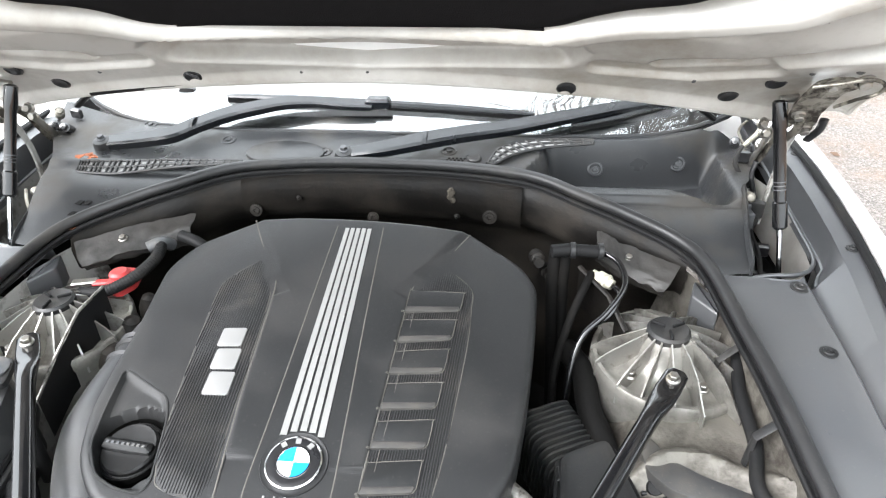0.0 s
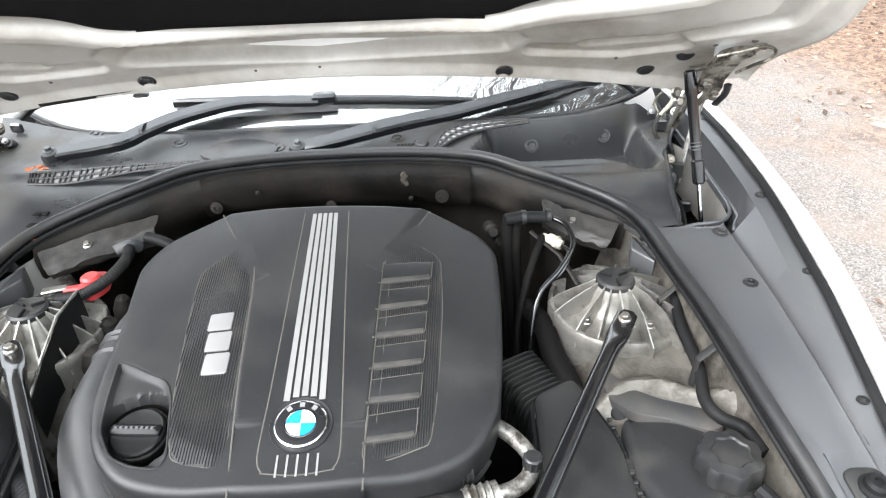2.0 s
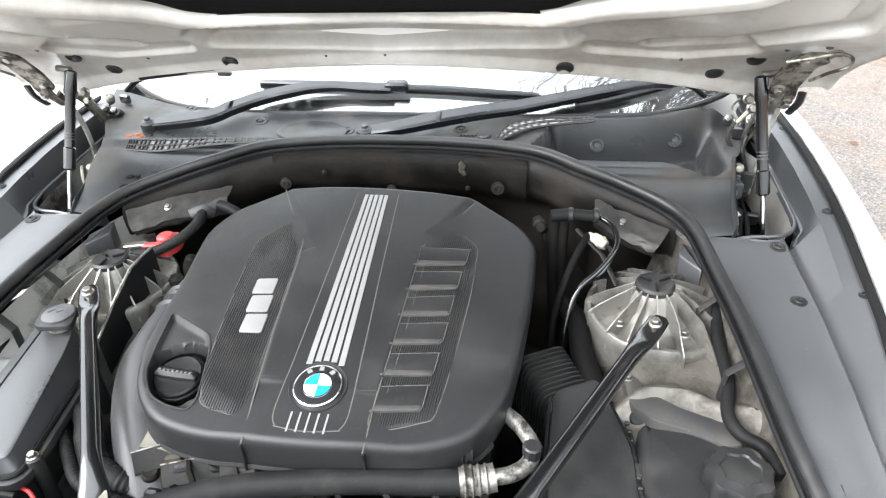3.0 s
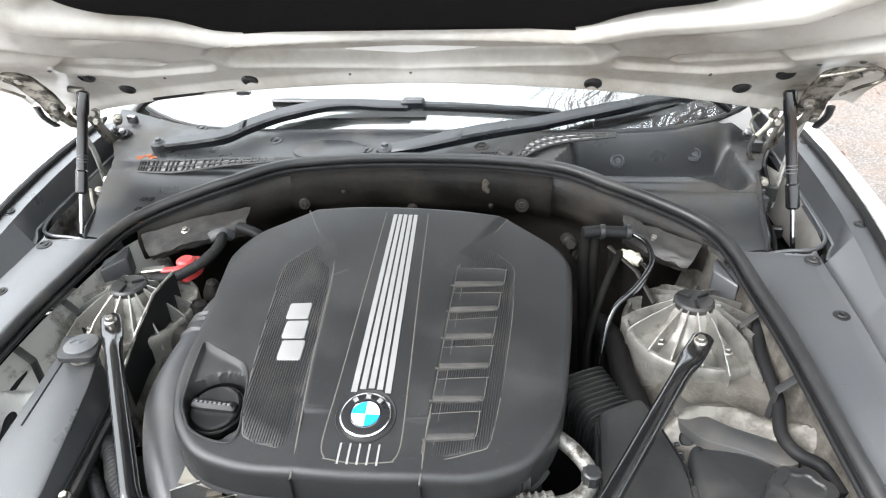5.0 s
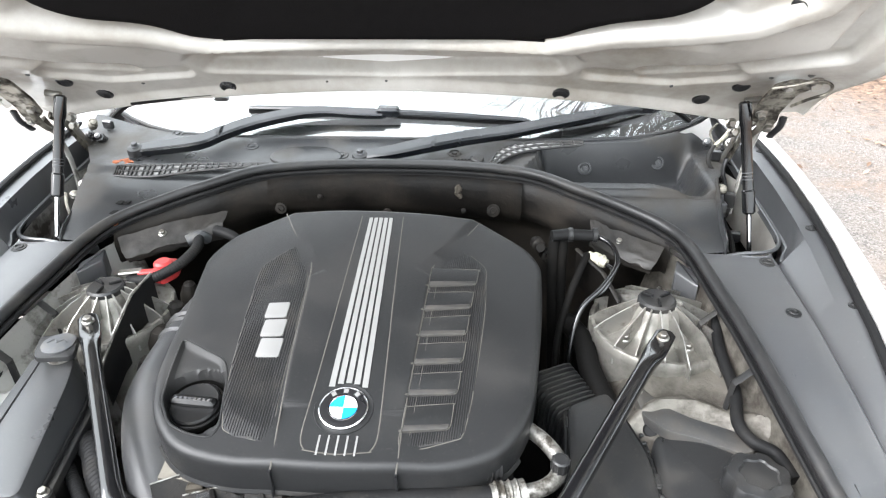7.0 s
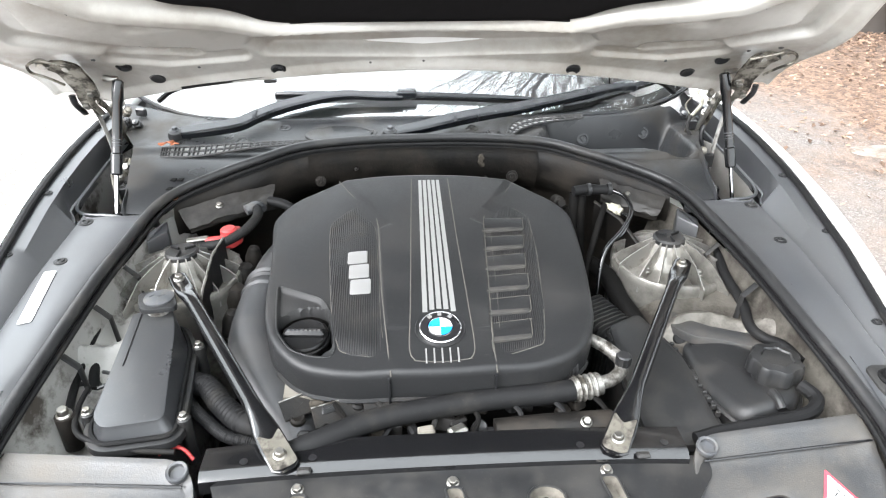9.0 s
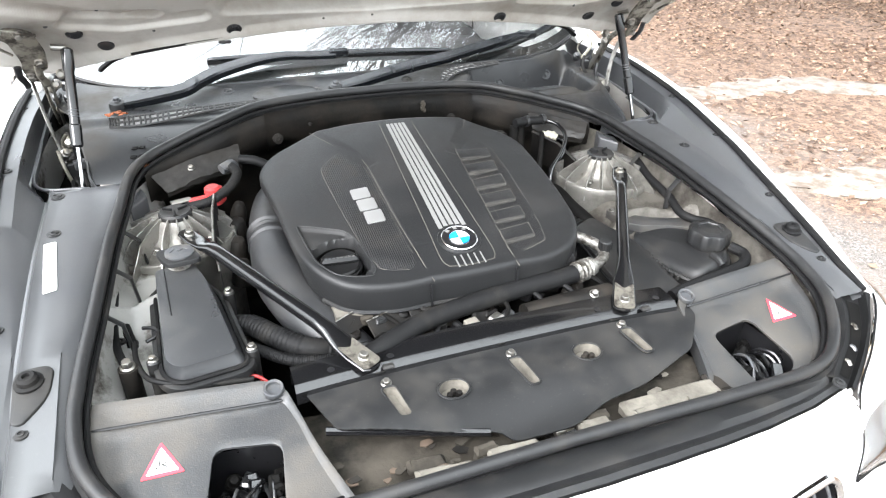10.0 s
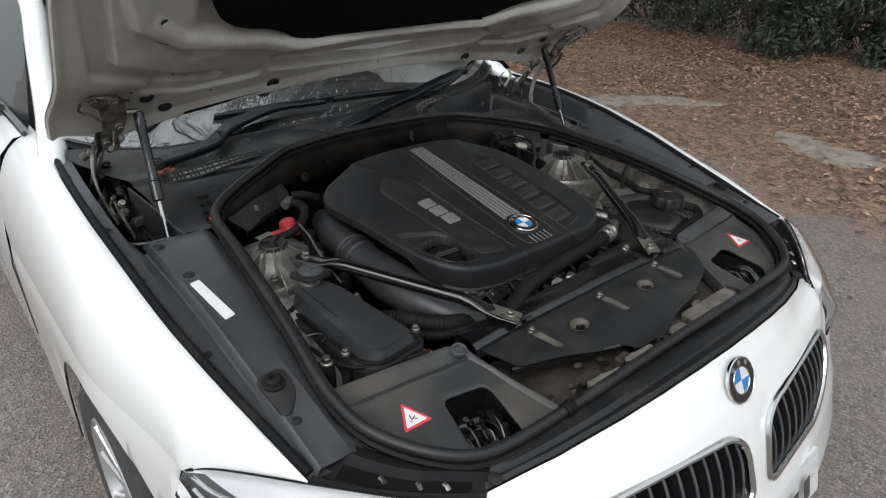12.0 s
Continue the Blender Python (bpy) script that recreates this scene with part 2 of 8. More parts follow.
def loft(bm, loops, closed=True, cap0=False, cap1=False, wrap=False):
    rings = [[bm.verts.new(p) for p in lp] for lp in loops]
    pairs = list(zip(rings, rings[1:])) + ([(rings[-1], rings[0])] if wrap else [])
    for a, b in pairs:
        n = len(a)
        for i in range(n if closed else n - 1):
            j = (i + 1) % n
            bm.faces.new((a[i], a[j], b[j], b[i]))
    if cap0:
        bm.faces.new(rings[0][::-1])
    if cap1:
        bm.faces.new(rings[-1])
    return rings


def tube(bm, pts, r, n=12, cap=True, closed=False, flat=1.0, twist=None):
    """A round (or flattened) bar along a line; r is one radius or one for each point."""
    p = [Vector(q) for q in pts]
    m = len(p)
    rad = [r[min(len(r) - 1, round(i * (len(r) - 1) / (m - 1)))] for i in range(m)] if isinstance(r, (list, tuple)) else [r] * m
    tan = [(p[(i + 1) % m if closed else min(i + 1, m - 1)] - p[i - 1 if (closed or i) else 0]).normalized() for i in range(m)]
    ref = Vector(twist) if twist else Vector((0, 0, 1))
    if abs(tan[0].dot(ref)) > 0.93:
        ref = Vector((1, 0, 0))
    u = (ref - tan[0] * ref.dot(tan[0])).normalized()
    rings = []
    for i in range(m):
        u = (u - tan[i] * u.dot(tan[i])).normalized()
        v = tan[i].cross(u)
        rings.append([p[i] + rad[i] * (math.cos(a) * v + flat * math.sin(a) * u) for a in (2 * math.pi * k / n for k in range(n))])
    loft(bm, rings, True, cap and not closed, cap and not closed, wrap=closed)


def corrugated(bm, pts, r, pitch=0.008, depth=0.12, n=14):
    p = catmull(pts, 12)
    d, out, rad, acc = 0.0, [p[0]], [r], 0.0
    fine = []
    for a, b in zip(p, p[1:]):
        steps = max(1, int((b - a).length / (pitch / 4)))
        fine += [a.lerp(b, i / steps) for i in range(steps)]
    fine.append(p[-1])
    rad = []
    for i, q in enumerate(fine):
        if i:
            acc += (q - fine[i - 1]).length
        rad.append(r * (1 - depth * (0.5 - 0.5 * math.cos(2 * math.pi * acc / pitch))))
    tube(bm, fine, rad, n)


def lathe(bm, origin, axis, profile, n=32, cap0=False, cap1=False):
    """A turned shape: profile rows are (radius, height along the axis)."""
    o, ax = Vector(origin), Vector(axis).normalized()
    u = ax.orthogonal().normalized()
    v = ax.cross(u)
    loft(bm, [[o + ax * h + r * (math.cos(a) * u + math.sin(a) * v) for a in (2 * math.pi * k / n for k in range(n))] for r, h in profile], True, cap0, cap1)


def rpoly(pts, r, n=5):
    """A plane outline with rounded corners."""
    out, m = [], len(pts)
    rs = r if isinstance(r, (list, tuple)) else [r] * m
    for i in range(m):
        a, b, c = Vector(pts[i - 1]), Vector(pts[i]), Vector(pts[(i + 1) % m])
        d1, d2 = (a - b), (c - b)
        k = min(rs[i], d1.length * 0.48, d2.length * 0.48)
        p, q = b + d1.normalized() * k, b + d2.normalized() * k
        for j in range(n + 1):
            t = j / n
            out.append((1 - t) ** 2 * p + 2 * t * (1 - t) * b + t * t * q)
    return out


def area(poly):
    return 0.5 * sum(p[0] * q[1] - q[0] * p[1] for p, q in zip(poly, poly[1:] + poly[:1]))


def inset(poly, d):
    """The outline drawn in by d."""
    s = 1 if area(poly) > 0 else -1
    out, m = [], len(poly)
    for i in range(m):
        a, b, c = Vector(poly[i - 1][:2]), Vector(poly[i][:2]), Vector(poly[(i + 1) % m][:2])
        e1, e2 = (b - a), (c - b)
        if e1.length < 1e-9 or e2.length < 1e-9:
            out.append(b)
            continue
        n1 = Vector((-e1.y, e1.x)).normalized() * s
        n2 = Vector((-e2.y, e2.x)).normalized() * s
        h = (n1 + n2)
        h = h / max(0.35, h.length_squared / 2)
        out.append(b + h * d)
    return out


def prism(bm, poly, z0, z1, bev=0.0, m=None, steps=2):
    """A plate or block over an outline, its upper edge rounded; z0 and z1 are heights or functions of x and y."""
    f0 = z0 if callable(z0) else (lambda x, y: z0)
    f1 = z1 if callable(z1) else (lambda x, y: z1)
    loops = [[Vector((p[0], p[1], f0(p[0], p[1]))) for p in poly]]
    if bev:
        for k in range(steps + 1):
            a = 0.5 * math.pi * k / steps
            q = inset(poly, bev * (1 - math.cos(a)))
            loops.append([Vector((p[0], p[1], f1(p[0], p[1]) - bev * (1 - math.sin(a)))) for p in q])
    else:
        loops.append([Vector((p[0], p[1], f1(p[0], p[1]))) for p in poly])
    if m:
        loops = [[m @ p for p in lp] for lp in loops]
    loft(bm, loops, True, True, True)


def box(bm, c, s, bev=0.004, m=None):
    x, y, z = s[0] / 2, s[1] / 2, s[2] / 2
    poly = rpoly([(-x, -y), (x, -y), (x, y), (-x, y)], bev, 3)
    mm = Matrix.Translation(c) @ (m or Matrix())
    f = inset(poly, bev)
    loops = [[(*p, -z) for p in f], [(*p, -z + bev) for p in poly], [(*p, z - bev) for p in poly], [(*p, z) for p in f]]
    loft(bm, [[mm @ Vector(p) for p in lp] for lp in loops], True, True, True)


def cyl(bm, a, b, r, n=16, bev=0.0):
    a, b = Vector(a), Vector(b)
    h = (b - a).length
    prof = [(r, 0), (r, h - bev), (r - bev, h)] if bev else [(r, 0), (r, h)]
    lathe(bm, a, b - a, prof, n, True, True)


def grid(bm, us, vs, fn, keep=None):
    vv = [[bm.verts.new(fn(u, v)) for u in us] for v in vs]
    for j in range(len(vs) - 1):
        for i in range(len(us) - 1):
            if keep is None or keep((us[i] + us[i + 1]) / 2, (vs[j] + vs[j + 1]) / 2):
                bm.faces.new((vv[j][i], vv[j][i + 1], vv[j + 1][i + 1], vv[j + 1][i]))
    loose = [v for v in bm.verts if not v.link_faces]
    bmesh.ops.delete(bm, geom=loose, context="VERTS")


def snap_edges(bm, polys, reach):
    """Draw the stepped rim of a cut sheet onto the outlines that it was cut to."""
    rim = {v for e in bm.edges if len(e.link_faces) == 1 for v in e.verts}
    for v in rim:
        best, at = reach, None
        for poly in polys:
            for p, q in zip(poly, poly[1:] + poly[:1]):
                dx, dy = q[0] - p[0], q[1] - p[1]
                L = dx * dx + dy * dy
                if L < 1e-12:
                    continue
                t = max(0.0, min(1.0, ((v.co.x - p[0]) * dx + (v.co.y - p[1]) * dy) / L))
                x, y = p[0] + dx * t, p[1] + dy * t
                d = math.hypot(v.co.x - x, v.co.y - y)
                if d < best:
                    best, at = d, (x, y)
        if at:
            v.co.x, v.co.y = at


def lerp_table(table, v):
    if v <= table[0][0]:
        return table[0][1]
    for (a, x), (b, y) in zip(table, table[1:]):
        if v <= b:
            return x + (y - x) * (v - a) / (b - a)
    return table[-1][1]


def sstep(a, b, x):
    t = min(1.0, max(0.0, (x - a) / (b - a)))
    return t * t * (3 - 2 * t)


def spaced(a, b, n):
    return [a + (b - a) * i / n for i in range(n + 1)]


def bolt(bm, p, axis=(0, 0, 1), r=0.008, h=0.007):
    """A flanged hexagon head."""
    ax = Vector(axis).normalized()
    r *= 0.86
    lathe(bm, Vector(p), ax, [(r * 1.45, 0), (r * 1.45, h * 0.22), (r * 1.1, h * 0.4)], 18, True)
    lathe(bm, Vector(p), ax, [(r, h * 0.3), (r, h), (r * 0.85, h * 1.12)], 6, False, True)


def screw(bm, p, axis=(0, 0, 1), r=0.008):
    """A pan-head clip with a dished middle."""
    lathe(bm, Vector(p), axis, [(r * 1.5, -0.001), (r * 1.45, 0.0015), (r * 0.95, 0.002), (r * 0.85, 0.004), (r * 0.5, 0.0045), (r * 0.4, 0.002)], 18, True, True)

# ---- the ground ----
def ground_z(x, y):
    z = 0.012 * noise.noise(Vector((x * 0.9, y * 0.9, 0))) + 0.004 * noise.noise(Vector((x * 5, y * 5, 3)))
    return z + 0.10 * sstep(3.6, 6.0, x - 0.25 * (y - 3)) + 0.05 * noise.noise(Vector((x * 0.5, y * 0.5, 9))) * sstep(3.2, 5, x)


def flat_ground():
    bm = B()
    xs = [-400, -120, -40, -15] + spaced(-8, 14, 110) + [20, 40, 120, 400]
    ys = [-400, -120, -40, -12] + spaced(-6, 14, 100) + [20, 40, 120, 400]
    def f(x, y):
        return Vector((x, y, ground_z(x, y)))
    grid(bm, xs, ys, f)
    m = bpy.data.materials.new("worn_tarmac_with_leaf_litter")
    m.use_nodes = True
    n, l = m.node_tree.nodes, m.node_tree.links
    b = n["Principled BSDF"]
    b.inputs["Roughness"].default_value = 0.92
    co = n.new("ShaderNodeTexCoord")
    def noise_tex(scale, detail=6.0, rough=0.6):
        t = n.new("ShaderNodeTexNoise")
        t.inputs["Scale"].default_value, t.inputs["Detail"].default_value, t.inputs["Roughness"].default_value = scale, detail, rough
        l.new(co.outputs["Object"], t.inputs["Vector"])
        return t
    def mapped(src, a, c, lo=0.0, hi=1.0):
        t = n.new("ShaderNodeMapRange")
        t.inputs["From Min"].default_value, t.inputs["From Max"].default_value = a, c
        t.inputs["To Min"].default_value, t.inputs["To Max"].default_value = lo, hi
        l.new(src, t.inputs["Value"])
        return t.outputs[0]
    def mixed(f, a, c):
        t = n.new("ShaderNodeMixRGB")
        for k, v in ((0, f), (1, a), (2, c)):
            if isinstance(v, tuple):
                t.inputs[k].default_value = (*v, 1)
            else:
                l.new(v, t.inputs[k])
        return t.outputs[0]
    stones = n.new("ShaderNodeTexVoronoi")
    stones.inputs["Scale"].default_value = 95.0
    l.new(co.outputs["Object"], stones.inputs["Vector"])
    grit = noise_tex(140.0)
    tar = mixed(mapped(stones.outputs["Color"], 0.2, 0.9), (0.125, 0.112, 0.102), (0.29, 0.262, 0.242))
    tar = mixed(mapped(grit.outputs["Fac"], 0.52, 0.62), tar, (0.07, 0.062, 0.056))
    tar = mixed(mapped(noise_tex(2.2).outputs["Fac"], 0.42, 0.68, 0.0, 0.6), tar, (0.23, 0.185, 0.155))
    flakes = n.new("ShaderNodeTexVoronoi")
    flakes.inputs["Scale"].default_value = 26.0
    l.new(co.outputs["Object"], flakes.inputs["Vector"])
    litter = mixed(mapped(flakes.outputs["Color"], 0.1, 0.9), (0.10, 0.064, 0.044), (0.32, 0.205, 0.142))
    litter = mixed(mapped(noise_tex(60.0).outputs["Fac"], 0.5, 0.65), litter, (0.06, 0.042, 0.033))
    sep = n.new("ShaderNodeSeparateXYZ")
    l.new(co.outputs["Object"], sep.inputs[0])
    add = n.new("ShaderNodeMath")
    add.operation = "MULTIPLY_ADD"
    l.new(noise_tex(0.8, 8.0, 0.7).outputs["Fac"], add.inputs[0])
    add.inputs[1].default_value = 4.2
    l.new(sep.outputs["X"], add.inputs[2])
    cover = mapped(add.outputs[0], 4.4, 5.5)
    l.new(mixed(cover, tar, litter), b.inputs["Base Color"])
    bump = n.new("ShaderNodeBump")
    bump.inputs["Strength"].default_value, bump.inputs["Distance"].default_value = 0.6, 0.008
    l.new(stones.outputs["Distance"], bump.inputs["Height"])
    l.new(bump.outputs[0], b.inputs["Normal"])
    return solo("ground", bm, m, "grey worn tarmac drifting into brown leaf litter", "ground", kind="structure", angle=80)


flat_ground()

# ---- the car's body ----
EDGE_Z = [(-0.1, 0.77), (0.12, 0.815), (0.295, 0.857), (0.36, 0.872), (0.485, 0.902), (0.68, 0.938), (0.82, 0.957), (1.05, 0.970), (1.25, 0.988), (1.45, 1.004), (1.7, 1.026), (2.2, 1.035)]
EDGE_X = [(0.295, 0.784), (0.36, 0.792), (0.50, 0.813), (0.60, 0.826), (0.70, 0.837), (0.80, 0.845), (0.90, 0.849), (1.0, 0.853), (1.1, 0.855), (1.2, 0.854), (1.3, 0.851), (1.45, 0.842), (1.7, 0.82), (1.8, 0.81)]
OUTER_Z = [(0.295, 0.857), (0.36, 0.872), (0.485, 0.902), (0.60, 0.929), (0.70, 0.953), (0.80, 0.980), (0.90, 1.002), (1.0, 1.024), (1.1, 1.041), (1.2, 1.055), (1.3, 1.066), (1.45, 1.078), (1.7, 1.088), (2.2, 1.09)]


def ez(y):
    return lerp_table(EDGE_Z, y)


def ex(y):
    return lerp_table(EDGE_X, y)


def oz(y):
    return lerp_table(OUTER_Z, y)


def windscreen_y(x):
    return lerp_table([(0, 1.408), (0.35, 1.413), (0.45, 1.420), (0.5, 1.426), (0.55, 1.434), (0.6, 1.446), (0.65, 1.462), (0.7, 1.485), (0.75, 1.515), (0.8, 1.555)], abs(x))


def screen_z(x, y):
    """The height of the windscreen's plane, which rises backwards."""
    v = max(0.0, (y - 1.405 - 0.10 * x * x) / 0.80)
    return 1.058 + 0.405 * v + 0.02 * math.sin(math.pi * min(1, v))


car = thing("car", (0, 2.3, 0), "white saloon car with its bonnet raised, parked on tarmac", "car")
AXLE_F, AXLE_R, WHEEL_Z = 0.99, 3.90, 0.335


def arch(y):
    for c in (AXLE_F, AXLE_R):
        if abs(y - c) < 0.385:
            return 0.335 + math.sqrt(0.385 ** 2 - (y - c) ** 2)
    return 0.0


def wing_foot(y):
    """Where the wing's upper skin ends: at the lamp's gasket, then along the flank's crease."""
    if y < 0.52:
        k = (y - 0.295) / 0.225
        return 0.786 + 0.122 * k, 0.855 - 0.074 * k
    return 0.908 + 0.054 * sstep(0.50, 0.98, y), 0.781


def fender(s):
    bm = B()
    loops = []
    for y in [0.295, 0.32, 0.35, 0.38, 0.41, 0.44, 0.47, 0.50] + spaced(0.52, 1.74, 44):
        xi, zi = ex(y), oz(y)
        xe, ze = wing_foot(y)
        pts = [(xi, zi - 0.03), (xi, zi - 0.002)] + [(xi + (xe - xi) * (1 - (1 - t) ** 2.0), zi - (zi - ze) * t ** 1.9) for t in spaced(0.03, 1, 16)]
        loops.append([Vector((s * px, y, pz)) for px, pz in pts])
    loft(bm, loops, False)
    f = part("front_wing", bm, M_PAINT, car, angle=60)
    bm = B()
    loops = []
    for y in spaced(0.52, 1.74, 90):
        xe, ze = wing_foot(y)
        low = max(arch(y), 0.26)
        full = [(xe, ze), (xe + 0.003, 0.755), (xe + 0.005, 0.735), (xe + 0.006, 0.71), (xe + 0.006, 0.65), (xe + 0.004, 0.55), (xe - 0.004, 0.26)]
        loops.append([Vector((s * px, y, max(pz, low))) for px, pz in full])
    loft(bm, loops, False)
    bmesh.ops.remove_doubles(bm, verts=bm.verts[:], dist=0.0002)
    part("lower_wing", bm, M_PAINT, f, angle=50)
    bm = B()
    tube(bm, [(s * (wing_foot(max(0.53, AXLE_F + 0.386 * math.cos(a)))[0] + 0.001), AXLE_F + 0.386 * math.cos(a), 0.335 + 0.386 * math.sin(a)) for a in spaced(-0.1, math.pi + 0.1, 40)], 0.003, 6)
    part("arch_lip", bm, M_INK, f)


# The nose: a plan curve with an upright profile pushed out from it.
PLAN = catmull([(0, 0, 0), (0.2, 0.012, 0), (0.4, 0.052, 0), (0.57, 0.105, 0), (0.70, 0.175, 0), (0.80, 0.262, 0), (0.87, 0.36, 0), (0.905, 0.45, 0), (0.918, 0.53, 0)], 24)
PROFILE = [(0.18, 0.06), (0.24, 0.10), (0.34, 0.125), (0.45, 0.125), (0.56, 0.10), (0.62, 0.080), (0.70, 0.058), (0.765, 0.033), (0.82, 0.006), (0.85, -0.006), (0.888, -0.028), (0.93, -0.05)]
PLEN = [0.0]
for a_, b_ in zip(PLAN, PLAN[1:]):
    PLEN.append(PLEN[-1] + (b_ - a_).length)


def plan_at(u):
    v = min(abs(u), PLEN[-1] - 1e-6)
    i = max(k for k in range(len(PLEN) - 1) if PLEN[k] <= v)
    t = (v - PLEN[i]) / (PLEN[i + 1] - PLEN[i])
    p = PLAN[i].lerp(PLAN[i + 1], t)
    d = (PLAN[i + 1] - PLAN[i]).normalized()
    s = 1 if u >= 0 else -1
    return Vector((s * p.x, p.y, 0)), Vector((s * d.y, -d.x, 0))


def nose(u, z, out=0.0):
    p, nrm = plan_at(u)
    k = 1.0 - 0.75 * sstep(0.6, 1.0, abs(p.x))
    cheek = 0.028 * sstep(0.62, 0.76, abs(p.x)) * (1 - sstep(0.88, 0.95, abs(p.x))) * sstep(0.69, 0.63, z) * sstep(0.40, 0.50, z)
    q = p + nrm * (lerp_table(PROFILE, z) * k + cheek + out)
    return Vector((q.x, q.y, z))


def front_edge_z(x):
    return 0.888 - 0.27 * x * x


def front_edge_y(x):
    return lerp_table([(0, 0.041), (0.1, 0.044), (0.2, 0.052), (0.3, 0.066), (0.36, 0.079), (0.43, 0.095), (0.5, 0.118), (0.56, 0.138), (0.6, 0.157)], abs(x))


LAMP_LOW = [(0.478, 0.742), (0.494, 0.724), (0.53, 0.714), (0.60, 0.692), (0.70, 0.679), (0.80, 0.690), (0.87, 0.712), (0.90, 0.75), (0.925, 0.80)]
LAMP_END = [(0.70, 0.480), (0.724, 0.482), (0.768, 0.502), (0.785, 0.522), (0.797, 0.552), (0.808, 0.572), (0.86, 0.612)]


def in_lamp(x, z):
    a = abs(x)
    return a > lerp_table(LAMP_END, z) and z > lerp_table(LAMP_LOW, a)


KIDNEY = rpoly([(0.026, 0.615), (0.30, 0.622), (0.395, 0.655), (0.432, 0.735), (0.405, 0.771), (0.09, 0.768), (0.040, 0.735)], [0.035, 0.05, 0.05, 0.04, 0.03, 0.05, 0.05], 6)


def inside(poly, x, y):
    hit = False
    for p, q in zip(poly, poly[1:] + poly[:1]):
        if (p[1] > y) != (q[1] > y) and x < (q[0] - p[0]) * (y - p[1]) / (q[1] - p[1]) + p[0]:
            hit = not hit
    return hit


def bumper():
    bm = B()
    us = spaced(-PLEN[-1] + 0.001, PLEN[-1] - 0.001, 420)
    def keep(u, v):
        q = at(u, v)
        return not inside(KIDNEY, abs(u), q.z) and not in_lamp(q.x, q.z) and arch(q.y) - 0.01 < q.z
    def at(u, v):
        p, _ = plan_at(u)
        top = front_edge_z(p.x) if abs(p.x) < 0.6 else 0.79
        q = nose(u, 0.18 + (top - 0.18) * v)
        if abs(p.x) < 0.6:
            e = nose(u, top)
            q.y += (front_edge_y(e.x) - e.y) * sstep(0.788, top, q.z)
        return q
    grid(bm, us, spaced(0, 1, 130), at, keep)
    # draw the cut edge onto the lamp's outline
    for v in {v for e in bm.edges if len(e.link_faces) == 1 for v in e.verts}:
        a, sg = abs(v.co.x), (1 if v.co.x > 0 else -1)
        side = 0.49 + max(0.0, v.co.z - 0.70) * 0.78
        if 0.695 < v.co.z < 0.83 and abs(a - side) < 0.009:
            v.co.x = sg * side
        elif a > 0.49 and abs(v.co.z - lerp_table(LAMP_LOW, a)) < 0.009:
            v.co.z = lerp_table(LAMP_LOW, a)
    b = part("bumper_skin", bm, M_PAINT, car, angle=60)
    for s in (1, -1):
        back = B()
        grid(back, spaced(0.02, 0.44, 30), spaced(0.60, 0.785, 8), lambda u, v: nose(s * u, v, -0.055))
        g = part("kidney_grille", back, M_INK, car, "black kidney grille with upright bars in a chrome ring")
        ring = B()
        tube(ring, [nose(s * p[0], p[1], 0.004) for p in KIDNEY], 0.0075, 8, closed=True)
        part("surround", ring, M_CHROME, g, "chrome surround")
        lip = B()
        inner = inset(KIDNEY, 0.006)
        loft(lip, [[nose(s * p[0], p[1], 0.004) for p in inner], [nose(s * p[0], p[1], -0.055) for p in inner]], True)
        part("grille_tunnel", lip, M_INK, g)
        shelf = B()
        for p, q in zip(KIDNEY, KIDNEY[1:] + KIDNEY[:1]):
            if p[1] < 0.665 and q[1] < 0.665 and (p - q).length > 0.001:
                c = [nose(s * p[0], p[1] + 0.004, 0.004), nose(s * q[0], q[1] + 0.004, 0.004), nose(s * q[0], q[1] + 0.028, -0.035), nose(s * p[0], p[1] + 0.028, -0.035)]
                shelf.faces.new([shelf.verts.new(w) for w in c])
        part("lower_ledge", shelf, M_GLOSS, g)
        for k in range(11):
            u = 0.062 + 0.0335 * k
            zs = [z for z in spaced(0.60, 0.78, 60) if inside(KIDNEY, u, z)]
            if not zs:
                continue
            bar = B()
            front = [nose(s * u, z, 0.004 - 0.012 * abs(2 * (z - zs[0]) / (zs[-1] - zs[0]) - 1) ** 3) for z in spaced(zs[0], zs[-1], 10)]
            rear = [nose(s * u, z, -0.045) for z in spaced(zs[0], zs[-1], 10)]
            _, nr = plan_at(s * u)
            side = Vector((-nr.y, nr.x, 0)) * 0.0032
            loft(bar, [[f - side, f + side, r + side, r - side] for f, r in zip(front, rear)], True, True, True)
            sl = part("grille_bar", bar, M_INK, g)
            edge = B()
            loft(edge, [[f - side * 1.0 + nr * 0.001, f + side * 1.0 + nr * 0.001, f + side * 0.8 + nr * 0.003, f - side * 0.8 + nr * 0.003] for f in front], True, True, True)
            part("bar_trim", edge, M_GREY, sl)
    # round badge on the nose
    c = nose(-0.014, 0.843)
    ax = (nose(-0.012, 0.86) - nose(-0.012, 0.82)).cross(nose(0.02, 0.84) - nose(-0.05, 0.84))
    ax = ax if ax.y < 0 else -ax
    roundel(c + ax.normalized() * 0.001, ax, 0.046, car, "nose_badge", Vector((1, 0, 0)))
    # plate and its characters, kept as plain bars
    pl = B()
    poly = rpoly([(-0.26, 0.456), (0.26, 0.456), (0.26, 0.567), (-0.26, 0.567)], 0.01, 3)
    loft(pl, [[nose(p.x, p.y, 0.004) for p in poly], [nose(p.x, p.y, 0.012) for p in poly]], True, True, True)
    plate = part("number_plate", pl, M_WHITE, car, "white number plate with dark bars")
